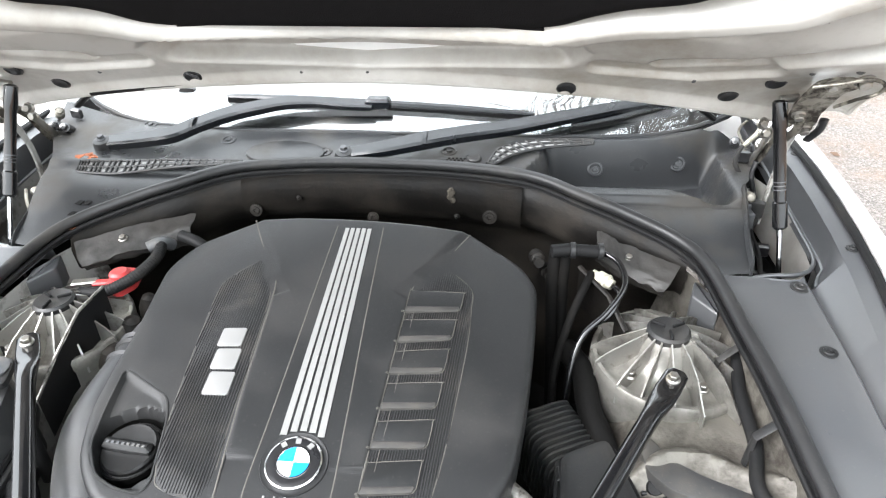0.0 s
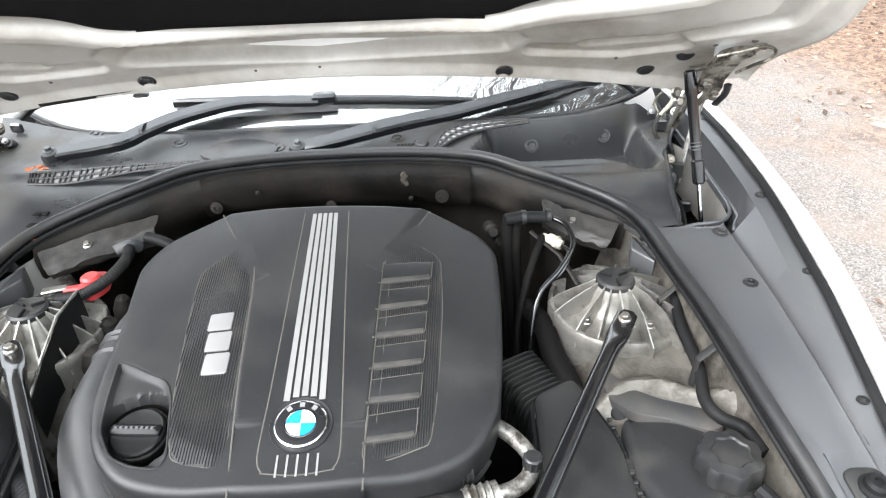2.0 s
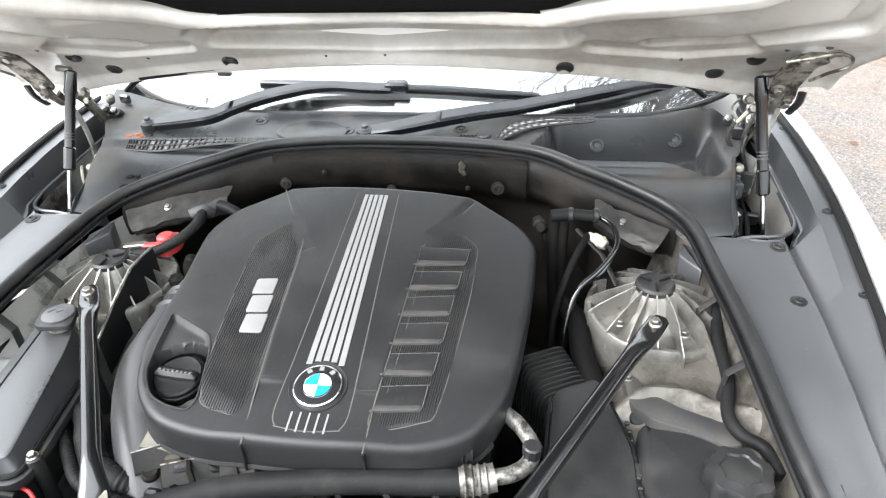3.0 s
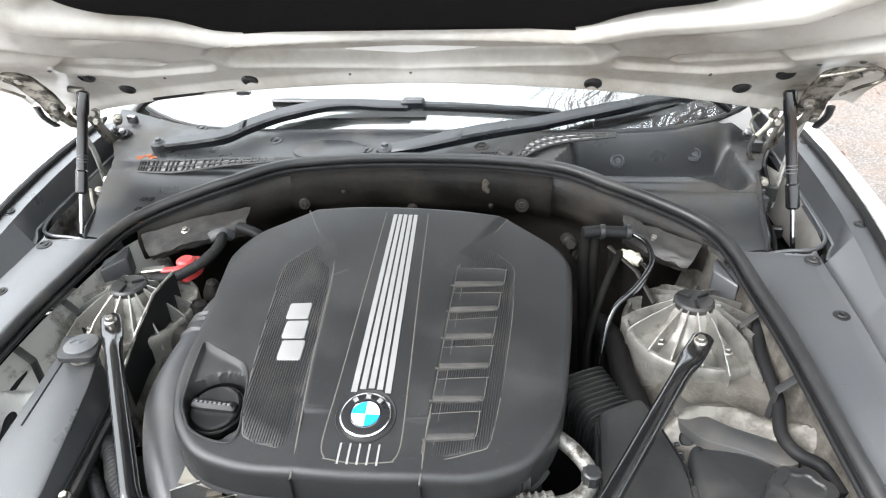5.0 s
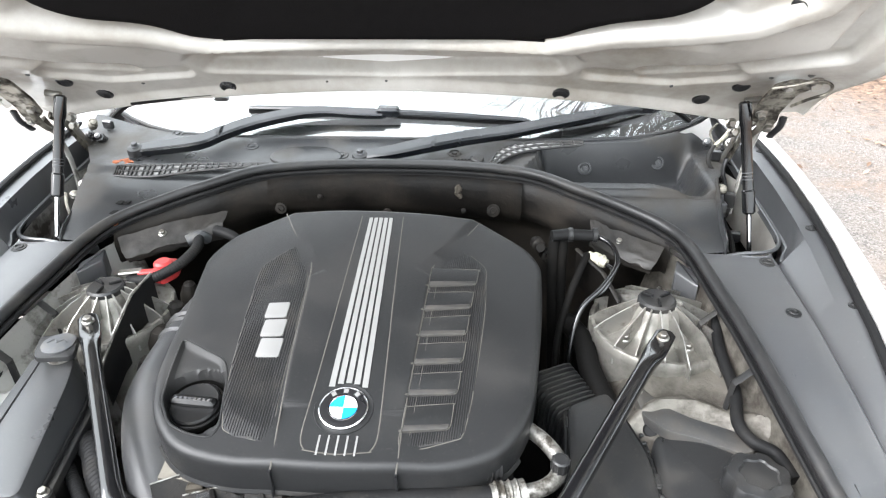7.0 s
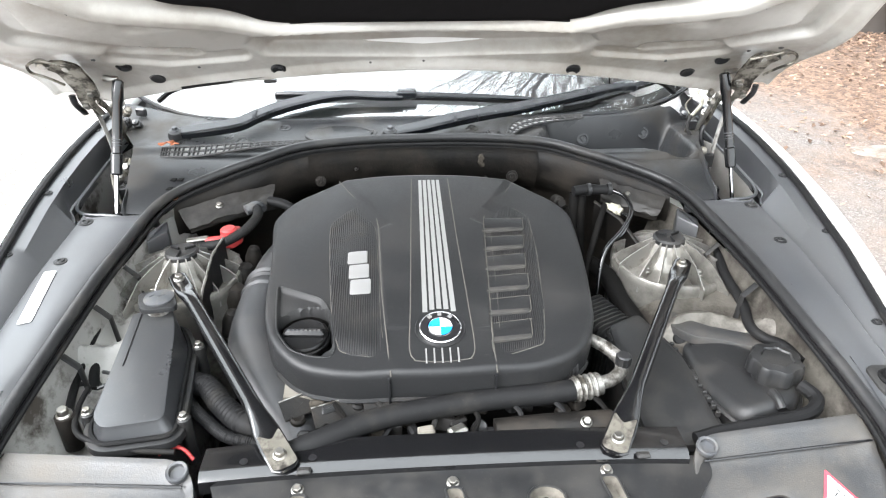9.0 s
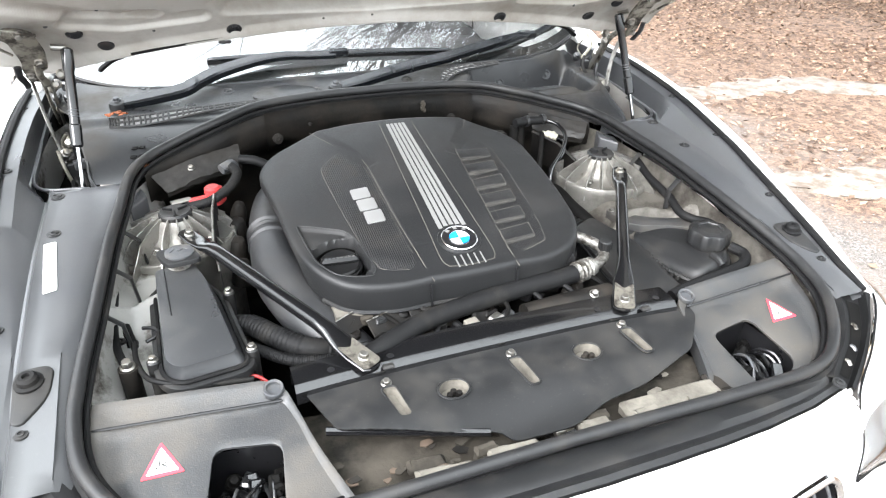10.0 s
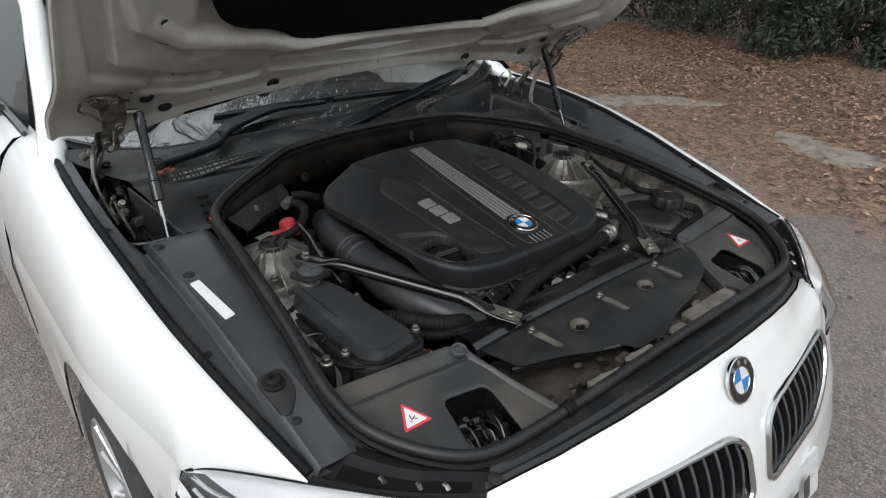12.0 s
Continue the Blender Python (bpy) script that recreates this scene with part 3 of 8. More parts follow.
    for k in range(7):
        u = -0.225 + 0.060 * k + (0.03 if k > 3 else 0)
        ch = B()
        loft(ch, [[nose(u, z, o) for z, o in ((0.485, 0.0125), (0.538, 0.0125), (0.538, 0.0135), (0.485, 0.0135))], [nose(u + 0.030, z, o) for z, o in ((0.485, 0.0125), (0.538, 0.0125), (0.538, 0.0135), (0.485, 0.0135))]], True, True, True)
        part("bar", ch, M_INK, plate)
    intake = B()
    grid(intake, spaced(-0.55, 0.55, 30), spaced(0.25, 0.36, 6), lambda u, v: nose(u, v, 0.003))
    part("lower_intake", intake, M_INK, car)
    return b


def roundel(c, axis, r, parent, name, right):
    """A round badge: silver rim, black ring with three bars, and a field in blue and white quarters."""
    ax = Vector(axis).normalized()
    rt = (right - ax * right.dot(ax)).normalized()
    up = ax.cross(rt)
    bm = B()
    lathe(bm, c, ax, [(r * 1.0, -0.002), (r * 1.0, 0.003), (r * 0.95, 0.0045), (r * 0.93, 0.0035)], 48, True)
    root = part(name, bm, M_CHROME, parent, "round badge with blue and white quarters")
    bm = B()
    lathe(bm, c, ax, [(r * 0.94, 0.0032), (r * 0.8, 0.0042), (r * 0.6, 0.0036)], 48)
    part("black_ring", bm, M_INK, root)
    bm = B()
    lathe(bm, c, ax, [(r * 0.62, 0.0030), (r * 0.60, 0.0046), (r * 0.565, 0.0046), (r * 0.55, 0.0036)], 48)
    part("inner_rim", bm, M_CHROME, root)
    for k in range(4):
        bm = B()
        pts = [c + ax * 0.0034] + [c + ax * (0.0036) + r * 0.57 * (math.cos(a) * rt + math.sin(a) * up) for a in spaced(k * math.pi / 2, (k + 1) * math.pi / 2, 10)]
        vs = [bm.verts.new(p) for p in pts]
        for i in range(1, len(vs) - 1):
            bm.faces.new((vs[0], vs[i], vs[i + 1]))
        part("quarter", bm, M_WHITE if k % 2 == 0 else M_BLUE, root)
    for a in (128, 90, 52):
        bm = B()
        d = math.cos(radians(a)) * rt + math.sin(radians(a)) * up
        t = ax.cross(d)
        q = c + d * r * 0.78 + ax * 0.0043
        w, h = r * 0.095, r * 0.10
        loft(bm, [[q + t * x + d * y + ax * z for x, y in ((-w, -h), (w, -h), (w, h), (-w, h))] for z in (0, 0.0006)], True, True, True)
        part("mark", bm, M_LETTER, root)
    return root


def nose_x(x, z):
    """The nose's surface at a given sideways place and height."""
    a, b = 0.0, PLEN[-1] - 0.002
    for _ in range(30):
        m = (a + b) / 2
        if nose(m, z).x < x:
            a = m
        else:
            b = m
    return nose(a, z)


def headlamp(s):
    top = catmull([(0.903, 0.522, 0.784), (0.866, 0.44, 0.822), (0.788, 0.300, 0.853), (0.68, 0.198, 0.832), (0.573, 0.122, 0.808), nose_x(0.519, 0.768), nose_x(0.492, 0.724)], 10)
    low = catmull([(0.926, 0.505, 0.752), (0.905, 0.39, 0.724), nose_x(0.845, 0.708), nose_x(0.745, 0.684), nose_x(0.63, 0.690), nose_x(0.55, 0.713), nose_x(0.492, 0.721)], 10)
    def row(k, push=0.0):
        out = []
        for a, b in zip(top, low):
            p = a.lerp(b, k)
            bulge = math.sin(math.pi * k) ** 0.65 * 0.034 * min(1.0, (a - b).length / 0.1)
            d = Vector((0.55 * sstep(0.5, 0.9, p.x) + 0.1, -0.75, 0.55)).normalized()
            q = p + d * (bulge + push)
            out.append(Vector((s * q.x, q.y, q.z)))
        return out
    bm = B()
    loft(bm, [row(k) for k in spaced(0, 1, 14)], False)
    bmesh.ops.recalc_face_normals(bm, faces=bm.faces[:])
    bmesh.ops.solidify(bm, geom=bm.faces[:], thickness=0.003)
    lens = part("headlamp", bm, M_LENS, car, "clear headlamp with twin round reflectors, lit warm inside", angle=60)
    lens.visible_shadow = False
    bm = B()
    tube(bm, row(0.0, 0.001)[:5][::-1] + row(1.0, 0.001), 0.0050, 8)
    tube(bm, row(0.0, 0.001)[4:], 0.0020, 6)
    part("gasket", bm, M_RUBBER, lens)
    # painted flange between the lamp's inner end and the nose
    bm = B()
    edge = []
    for p in top[38:]:
        z = min(p.z + 0.006, front_edge_z(p.x - 0.03) - 0.001)
        q = nose_x(p.x - 0.034, z) + Vector((0, -0.0018, 0))
        h = nose_x((p.x + q.x) / 2, (p.z + q.z) / 2)
        edge.append([Vector((s * p.x, p.y - 0.001, p.z)), Vector((s * h.x, min(h.y, (p.y + q.y) / 2) - 0.002, h.z)), Vector((s * q.x, q.y, q.z))])
    loft(bm, edge, False)
    part("lamp_flange", bm, M_PAINT, car, angle=60)
    bm = B()
    back = [[(Vector((s * (a.x * 0.97), a.y + 0.05, a.z - 0.03))).lerp(Vector((s * (b.x * 0.97), b.y + 0.09, b.z + 0.005)), k) for a, b in zip(top, low)] for k in spaced(0, 1, 6)]
    loft(bm, [row(0.0, -0.004)] + back + [row(1.0, -0.004)], False)
    part("lamp_bowl", bm, M_HLBACK, lens, angle=60)
    bm = B()
    def lens_point(i, k, push):
        a, b = top[i], low[i]
        p = a.lerp(b, k)
        bulge = math.sin(math.pi * k) ** 0.65 * 0.034 * min(1.0, (a - b).length / 0.1)
        q = p + Vector((0.55 * sstep(0.5, 0.9, p.x) + 0.1, -0.75, 0.55)).normalized() * (bulge + push)
        return Vector((s * q.x, q.y, q.z))
    # white strip added to paint the pale reflection across the lens's upper part
    deep = lambda i: 0.02 + 0.25 * (1 - sstep(36, 48, i)) * sstep(4, 16, i)
    loft(bm, [[lens_point(i, 0.012 + deep(i) * f, -0.005) for i in range(1, 50)] for f in (0.0, 0.2, 0.4, 0.6, 0.8, 1.0)], False)
    bmesh.ops.solidify(bm, geom=bm.faces[:], thickness=0.003)
    part("eyebrow", bm, M_PAINT, lens, "white strip behind the lens, painting its pale upper reflection", angle=60)
    for (x, y, z, r) in ((0.737, 0.240, 0.764, 0.055), (0.606, 0.165, 0.752, 0.040)):
        bm = B()
        d = Vector((s * 0.25, -0.95, 0.22)).normalized()
        lathe(bm, (s * x, y, z), d, [(r * 1.12, 0.030), (r, 0.034), (r * 0.93, 0.028), (r * 0.8, 0.005), (r * 0.5, -0.02)], 32)
        t = part("reflector", bm, M_SHIMMER, lens, "chromed round reflector")
        bm = B()
        lathe(bm, Vector((s * x, y, z)) - d * 0.005, d, [(0.002, -0.006), (r * 0.55, -0.006), (r * 0.60, 0.0), (r * 0.55, 0.012), (r * 0.34, 0.022), (0.002, 0.026)], 24)
        part("projector", bm, M_LENS, t)
    for x, y, z, r in ((0.705, 0.215, 0.690, 0.004), (0.622, 0.155, 0.716, 0.003)):
        bm = B()
        lathe(bm, (s * x, y, z), (s * 0.1, -0.8, 0.6), [(0.001, -r), (r * 0.8, -r * 0.6), (r, 0), (r * 0.8, r * 0.6), (0.001, r)], 16)
        part("lit_bulb", bm, M_AMBER, lens, "warm lit bulb")
    # chromed louvres in the outer corner
    for k in range(4):
        bm = B()
        a, b = 0.20 + 0.19 * k, 0.30 + 0.19 * k
        tube(bm, catmull([lens_point(4 + k, a, -0.016), lens_point(9 + k, (a + b) / 2 + 0.05, -0.020), lens_point(15 + k, b + 0.07, -0.030), lens_point(20, b + 0.04, -0.040)], 5), 0.0042, 8, flat=0.4)
        part("louvre", bm, M_SHIMMER, lens, "chromed louvre")
    beam = new("headlamp_light", bpy.data.lights.new("headlamp_light", "POINT"))
    beam.data.energy, beam.data.color, beam.data.shadow_soft_size = 0.16, (1.0, 0.60, 0.22), 0.001
    beam.location = (s * 0.690, 0.190, 0.705)


def shell():
    # sides from the front wings to the tail
    for s in (1, -1):
        bm = B()
        loops = []
        for y in [1.745, 1.9, 2.2, 2.6, 3.0, 3.2] + spaced(3.45, 4.35, 34) + [4.5, 4.62, 4.72]:
            low = max(arch(y), 0.26)
            w = 1.0 - 0.10 * sstep(4.2, 4.75, y)
            belt = 1.086 + 0.02 * sstep(1.8, 3.6, y)
            full = [(0.82, belt), (0.88, belt - 0.01), (0.92, belt - 0.05), (0.945, belt - 0.14), (0.966, 0.80), (0.970, 0.74), (0.970, 0.66), (0.965, 0.5), (0.95, 0.26)]
            pts = [(x * w, max(z, low)) for x, z in full]
            loops.append([Vector((s * x, y, z)) for x, z in pts])
        loft(bm, loops, False)
        side = part("body_side", bm, M_PAINT, car, angle=50)
        for y in (1.76, 2.83, 3.72):
            bm = B()
            tube(bm, [(s * 0.93, y, 1.02), (s * 0.955, y, 0.85), (s * 0.971, y, 0.70), (s * 0.963, y, 0.45)], 0.003, 5)
            part("shut_line", bm, M_INK, side)
        for y in (2.55, 3.5):
            bm = B()
            tube(bm, [(s * 0.955, y - 0.11, 0.87), (s * 0.985, y - 0.09, 0.872), (s * 0.985, y + 0.09, 0.876), (s * 0.955, y + 0.11, 0.878)], 0.012, 8)
            part("door_handle", bm, M_PAINT, side)
        # pillars and roof rail in one bent bar
        bm = B()
        tube(bm, catmull([(s * 0.865, 1.28, 1.00), (s * 0.838, 1.46, 1.055), (s * 0.782, 1.70, 1.135), (s * 0.718, 2.0, 1.262), (s * 0.668, 2.22, 1.385), (s * 0.64, 2.6, 1.46), (s * 0.63, 3.1, 1.455), (s * 0.66, 3.6, 1.38), (s * 0.74, 4.05, 1.16)], 6), [0.010, 0.016, 0.024, 0.030] + [0.036] * 20, 12, flat=0.8)
        part("roof_pillar", bm, M_PAINT, car, angle=60)
        bm = B()
        tube(bm, [(s * 0.79, 2.83, 1.03), (s * 0.625, 2.86, 1.41)], 0.03, 8)
        part("door_pillar", bm, M_INK, car)
        bm = B()
        line = [(1.72, 1.09, 1.11), (1.9, 1.09, 1.20), (2.3, 1.095, 1.40), (2.8, 1.10, 1.43), (3.3, 1.10, 1.41), (3.75, 1.105, 1.29)]
        loft(bm, [[Vector((s * 0.845, y, a)), Vector((s * (0.845 - 0.20 * (b - a) / 0.37 * 0.55), y, a + 0.5 * (b - a))), Vector((s * (0.845 - 0.20 * (b - a) / 0.37), y, b))] for y, a, b in line], False)
        g = part("side_glass", bm, M_SIDEGLASS, car, "dark side glass", angle=60)
        g.visible_shadow = False
        bm = B()
        tube(bm, [(s * 0.852, y, z) for y, z in ((1.72, 1.09), (2.3, 1.096), (3.0, 1.102), (3.8, 1.11))], 0.008, 6)
        part("window_trim", bm, M_INK, car)
        mir = B()
        m = Matrix.Translation((s * 1.10, 2.0, 1.15)) @ Matrix.Rotation(s * 0.15, 4, "Z")
        lathe(mir, (0, -0.06, 0), (0, 1, 0), [(0.01, 0), (0.045, 0.012), (0.066, 0.04), (0.07, 0.08), (0.066, 0.1)], 20, True, True)
        bmesh.ops.scale(mir, vec=(1.75, 1, 1), verts=mir.verts[:])
        bmesh.ops.transform(mir, matrix=m, verts=mir.verts[:])
        mi = part("door_mirror", mir, M_PAINT, car, "white door mirror")
        arm = B()
        tube(arm, [(s * 0.85, 2.04, 1.09), (s * 0.90, 2.04, 1.11), (s * 1.03, 2.02, 1.13)], 0.02, 8)
        part("mirror_arm", arm, M_INK, mi)
    bm = B()
    grid(bm, spaced(-1, 1, 16), [2.18, 2.3, 2.5, 2.8, 3.1, 3.4, 3.6], lambda u, y: Vector((u * 0.62, y, 1.492 - 0.07 * u * u - 0.09 * (y - 2.75) ** 2)))
    part("roof", bm, M_PAINT, car, angle=60)
    bm = B()
    grid(bm, spaced(-1, 1, 14), spaced(0, 1, 8), lambda u, v: Vector((u * (0.60 + 0.13 * v), 3.5 + 0.65 * v, 1.405 - 0.06 * u * u - 0.33 * v)))
    part("rear_glass", bm, M_SIDEGLASS, car, angle=60).visible_shadow = False
    bm = B()
    grid(bm, spaced(-1, 1, 14), [4.1, 4.3, 4.55, 4.68, 4.74], lambda u, y: Vector((u * 0.84, y - 0.05 * u * u, 1.085 - 0.06 * u * u - 0.04 * sstep(4.5, 4.74, y))))
    part("boot_lid", bm, M_PAINT, car, angle=60)
    bm = B()
    grid(bm, spaced(-1, 1, 14), spaced(0.26, 1.05, 8), lambda u, z: Vector((u * 0.85, 4.76 - 0.06 * u * u + 0.03 * math.sin(4 * z), z)))
    part("rear_panel", bm, M_PAINT, car, angle=60)
    # windscreen, dark band at its foot, cabin behind it
    bm = B()
    def ws(x, v, dz=0.0):
        px = x * (0.80 - 0.20 * v)
        y0 = windscreen_y(x * 0.80)
        y = y0 + (2.25 - y0) * v
        return Vector((px, y, screen_z(px, y) + dz))
    grid(bm, spaced(-1, 1, 48), spaced(0, 1, 20), lambda x, v: ws(x, v))
    bmesh.ops.solidify(bm, geom=bm.faces[:], thickness=0.005)
    g = part("windscreen", bm, M_GLASS, car, "raked windscreen mirroring white sky and bare branches", angle=60)
    g.visible_shadow = False
    bm = B()
    grid(bm, spaced(-1, 1, 24), spaced(0, 0.055, 3), lambda x, v: ws(x, v, -0.010))
    part("screen_band", bm, M_COWL, g, "grey printed band along the screen's foot", angle=60)
    bm = B()
    grid(bm, spaced(-1, 1, 12), spaced(0, 1, 8), lambda x, v: Vector((x * 0.72, 1.55 + 0.85 * v, 1.045 - 0.04 * v - 0.06 * x * x + 0.02 * math.sin(6 * v))))
    part("dashboard", bm, M_CABIN, car, angle=60)
    bm = B()
    box(bm, (0, 3.3, 0.72), (1.5, 2.2, 0.5), 0.05)
    part("rear_bench", bm, M_CABIN, car)
    bm = B()
    box(bm, (0, 2.75, 0.30), (1.6, 3.9, 0.12), 0.03)
    part("floor_pan", bm, M_DARK, car)


def wheel(s, y):
    bm = B()
    c = Vector((s * 0.838, y, WHEEL_Z))
    ax = Vector((s, 0, 0))
    lathe(bm, c, ax, [(0.225, -0.10), (0.305, -0.11), (0.328, -0.09), (0.335, -0.05), (0.335, 0.06), (0.328, 0.10), (0.30, 0.122), (0.235, 0.115), (0.228, 0.10)], 48)
    tyre = part("wheel", bm, M_TYRE, car, "black tyre on a silver alloy wheel")
    bm = B()
    lathe(bm, c, ax, [(0.232, 0.112), (0.225, 0.118), (0.215, 0.105), (0.205, 0.02), (0.20, -0.09)], 48)
    rim = part("rim", bm, M_RIM, tyre)
    bm = B()
    lathe(bm, c, ax, [(0.19, -0.02), (0.02, -0.02)], 32)
    part("brake_disc", bm, M_STEEL, tyre)
    bm = B()
    for k in range(10):
        a = 2 * math.pi * k / 10
        d = Vector((0, math.cos(a), math.sin(a)))
        tube(bm, [c + d * 0.04 + ax * 0.085, c + d * 0.13 + ax * 0.098, c + d * 0.215 + ax * 0.105], [0.018, 0.012, 0.017], 8, flat=0.7, twist=(s, 0, 0))
    lathe(bm, c, ax, [(0.055, 0.06), (0.055, 0.095), (0.035, 0.105), (0.0, 0.106)], 24)
    part("spokes", bm, M_RIM, tyre)
    liner = B()
    lathe(liner, (s * 0.55, y, WHEEL_Z), ax, [(0.385, 0.0), (0.385, 0.385)], 40)
    for v in [v for v in liner.verts if v.co.z < 0.2]:
        liner.verts.remove(v)
    lf = part("wheel_arch_liner", liner, M_DARK, car)


for s in (1, -1):
    fender(s)
    headlamp(s)
    for y in (AXLE_F, AXLE_R):
        wheel(s, y)
bumper()
shell()

# ---- the engine bay's shell ----
SIDE = [(0.560, 1.100, 1.000), (0.598, 1.035, 0.990), (0.615, 0.90, 0.980), (0.632, 0.77, 0.966), (0.650, 0.60, 0.938), (0.668, 0.47, 0.909), (0.673, 0.38, 0.889), (0.655, 0.298, 0.871), (0.592, 0.214, 0.852), (0.51, 0.168, 0.842)]
BACK = [(0.48, 1.150, 1.018), (0.40, 1.185, 1.035), (0.30, 1.243, 1.046), (0.15, 1.270, 1.050), (0.0, 1.277, 1.050)]
FRONT = [(0.35, 0.150, 0.853), (0.15, 0.143, 0.864), (0.0, 0.142, 0.867)]


def both(rows):
    return [Vector(p) for p in rows] + [Vector((-x, y, z)) for x, y, z in rows[-2::-1]]


REAR_LINE = catmull([Vector((-x, y, z)) for x, y, z in SIDE[1::-1]] + [Vector((-x, y, z)) for x, y, z in BACK] + [Vector(p) for p in BACK[-2::-1]] + [Vector(p) for p in SIDE[:2]], 8)
LOOP = [Vector((-x, y, z)) for x, y, z in FRONT[::-1]] + [Vector((-x, y, z)) for x, y, z in SIDE[::-1]] + [Vector((-x, y, z)) for x, y, z in BACK] + [Vector(p) for p in BACK[-2::-1]] + [Vector(p) for p in SIDE] + [Vector(p) for p in FRONT[:-1]]
SEAL_LINE = catmull(LOOP, 8, closed=True)


def seal_y(x):
    t = sorted([(p[0], p[1]) for p in BACK] + [(p[0], p[1]) for p in SIDE[:2]] + [(0.62, 1.030), (0.7, 1.045)])
    return lerp_table(t, abs(x))


def seal_z(x):
    t = sorted([(p[0], p[2]) for p in BACK] + [(p[0], p[2]) for p in SIDE[:2]])
    return lerp_table(t, abs(x))


def seal_x(y):
    t = sorted([(p[1], p[0]) for p in SIDE])
    return lerp_table(t, y)


def bonnet_seal():
    bm = B()
    n = len(SEAL_LINE)
    tube(bm, [p + Vector((0, 0, 0.004)) for p in SEAL_LINE], 0.0108, 12, closed=True)
    s = solo("bonnet_seal", bm, M_SEAL, "black rubber bonnet seal running round the engine bay", "seal")
    bm = B()
    tube(bm, [p + Vector((0, 0, -0.012)) for p in SEAL_LINE], 0.0145, 8, closed=True, flat=0.5)
    part("foot", bm, M_RUBBER, s)
    bm = B()
    mid = Vector((0, 0.70, 0))
    tube(bm, [p + (Vector((mid.x - p.x, mid.y - p.y, 0)).normalized() * 0.0145) + Vector((0, 0, -0.008)) for p in SEAL_LINE], 0.0045, 8, closed=True)
    part("inner_ridge", bm, M_RUBBER, s)
    for x in (-0.345,):
        bm = B()
        lathe(bm, (x, 0.150, 0.857), (1, 0.05, 0.04), [(0.0135, -0.012), (0.0145, -0.01), (0.0145, 0.01), (0.0135, 0.012)], 14, True, True)
        part("joint", bm, M_RUBBER, s)
    return s


M_BACKING = mat("pale_grille_backing", (0.22, 0.22, 0.215), 0.95, var=0.2, scale=80)
# foil tone lowered to carry the shade below the seal
M_DUSTY = mat("shaded_dusty_foil", (0.017, 0.015, 0.0128), 0.5, var=0.3, scale=20, dust=(0.009, 0.008, 0.007), dscale=12.0, dmin=0.4, dmax=0.62, bump=0.4, bscale=90)


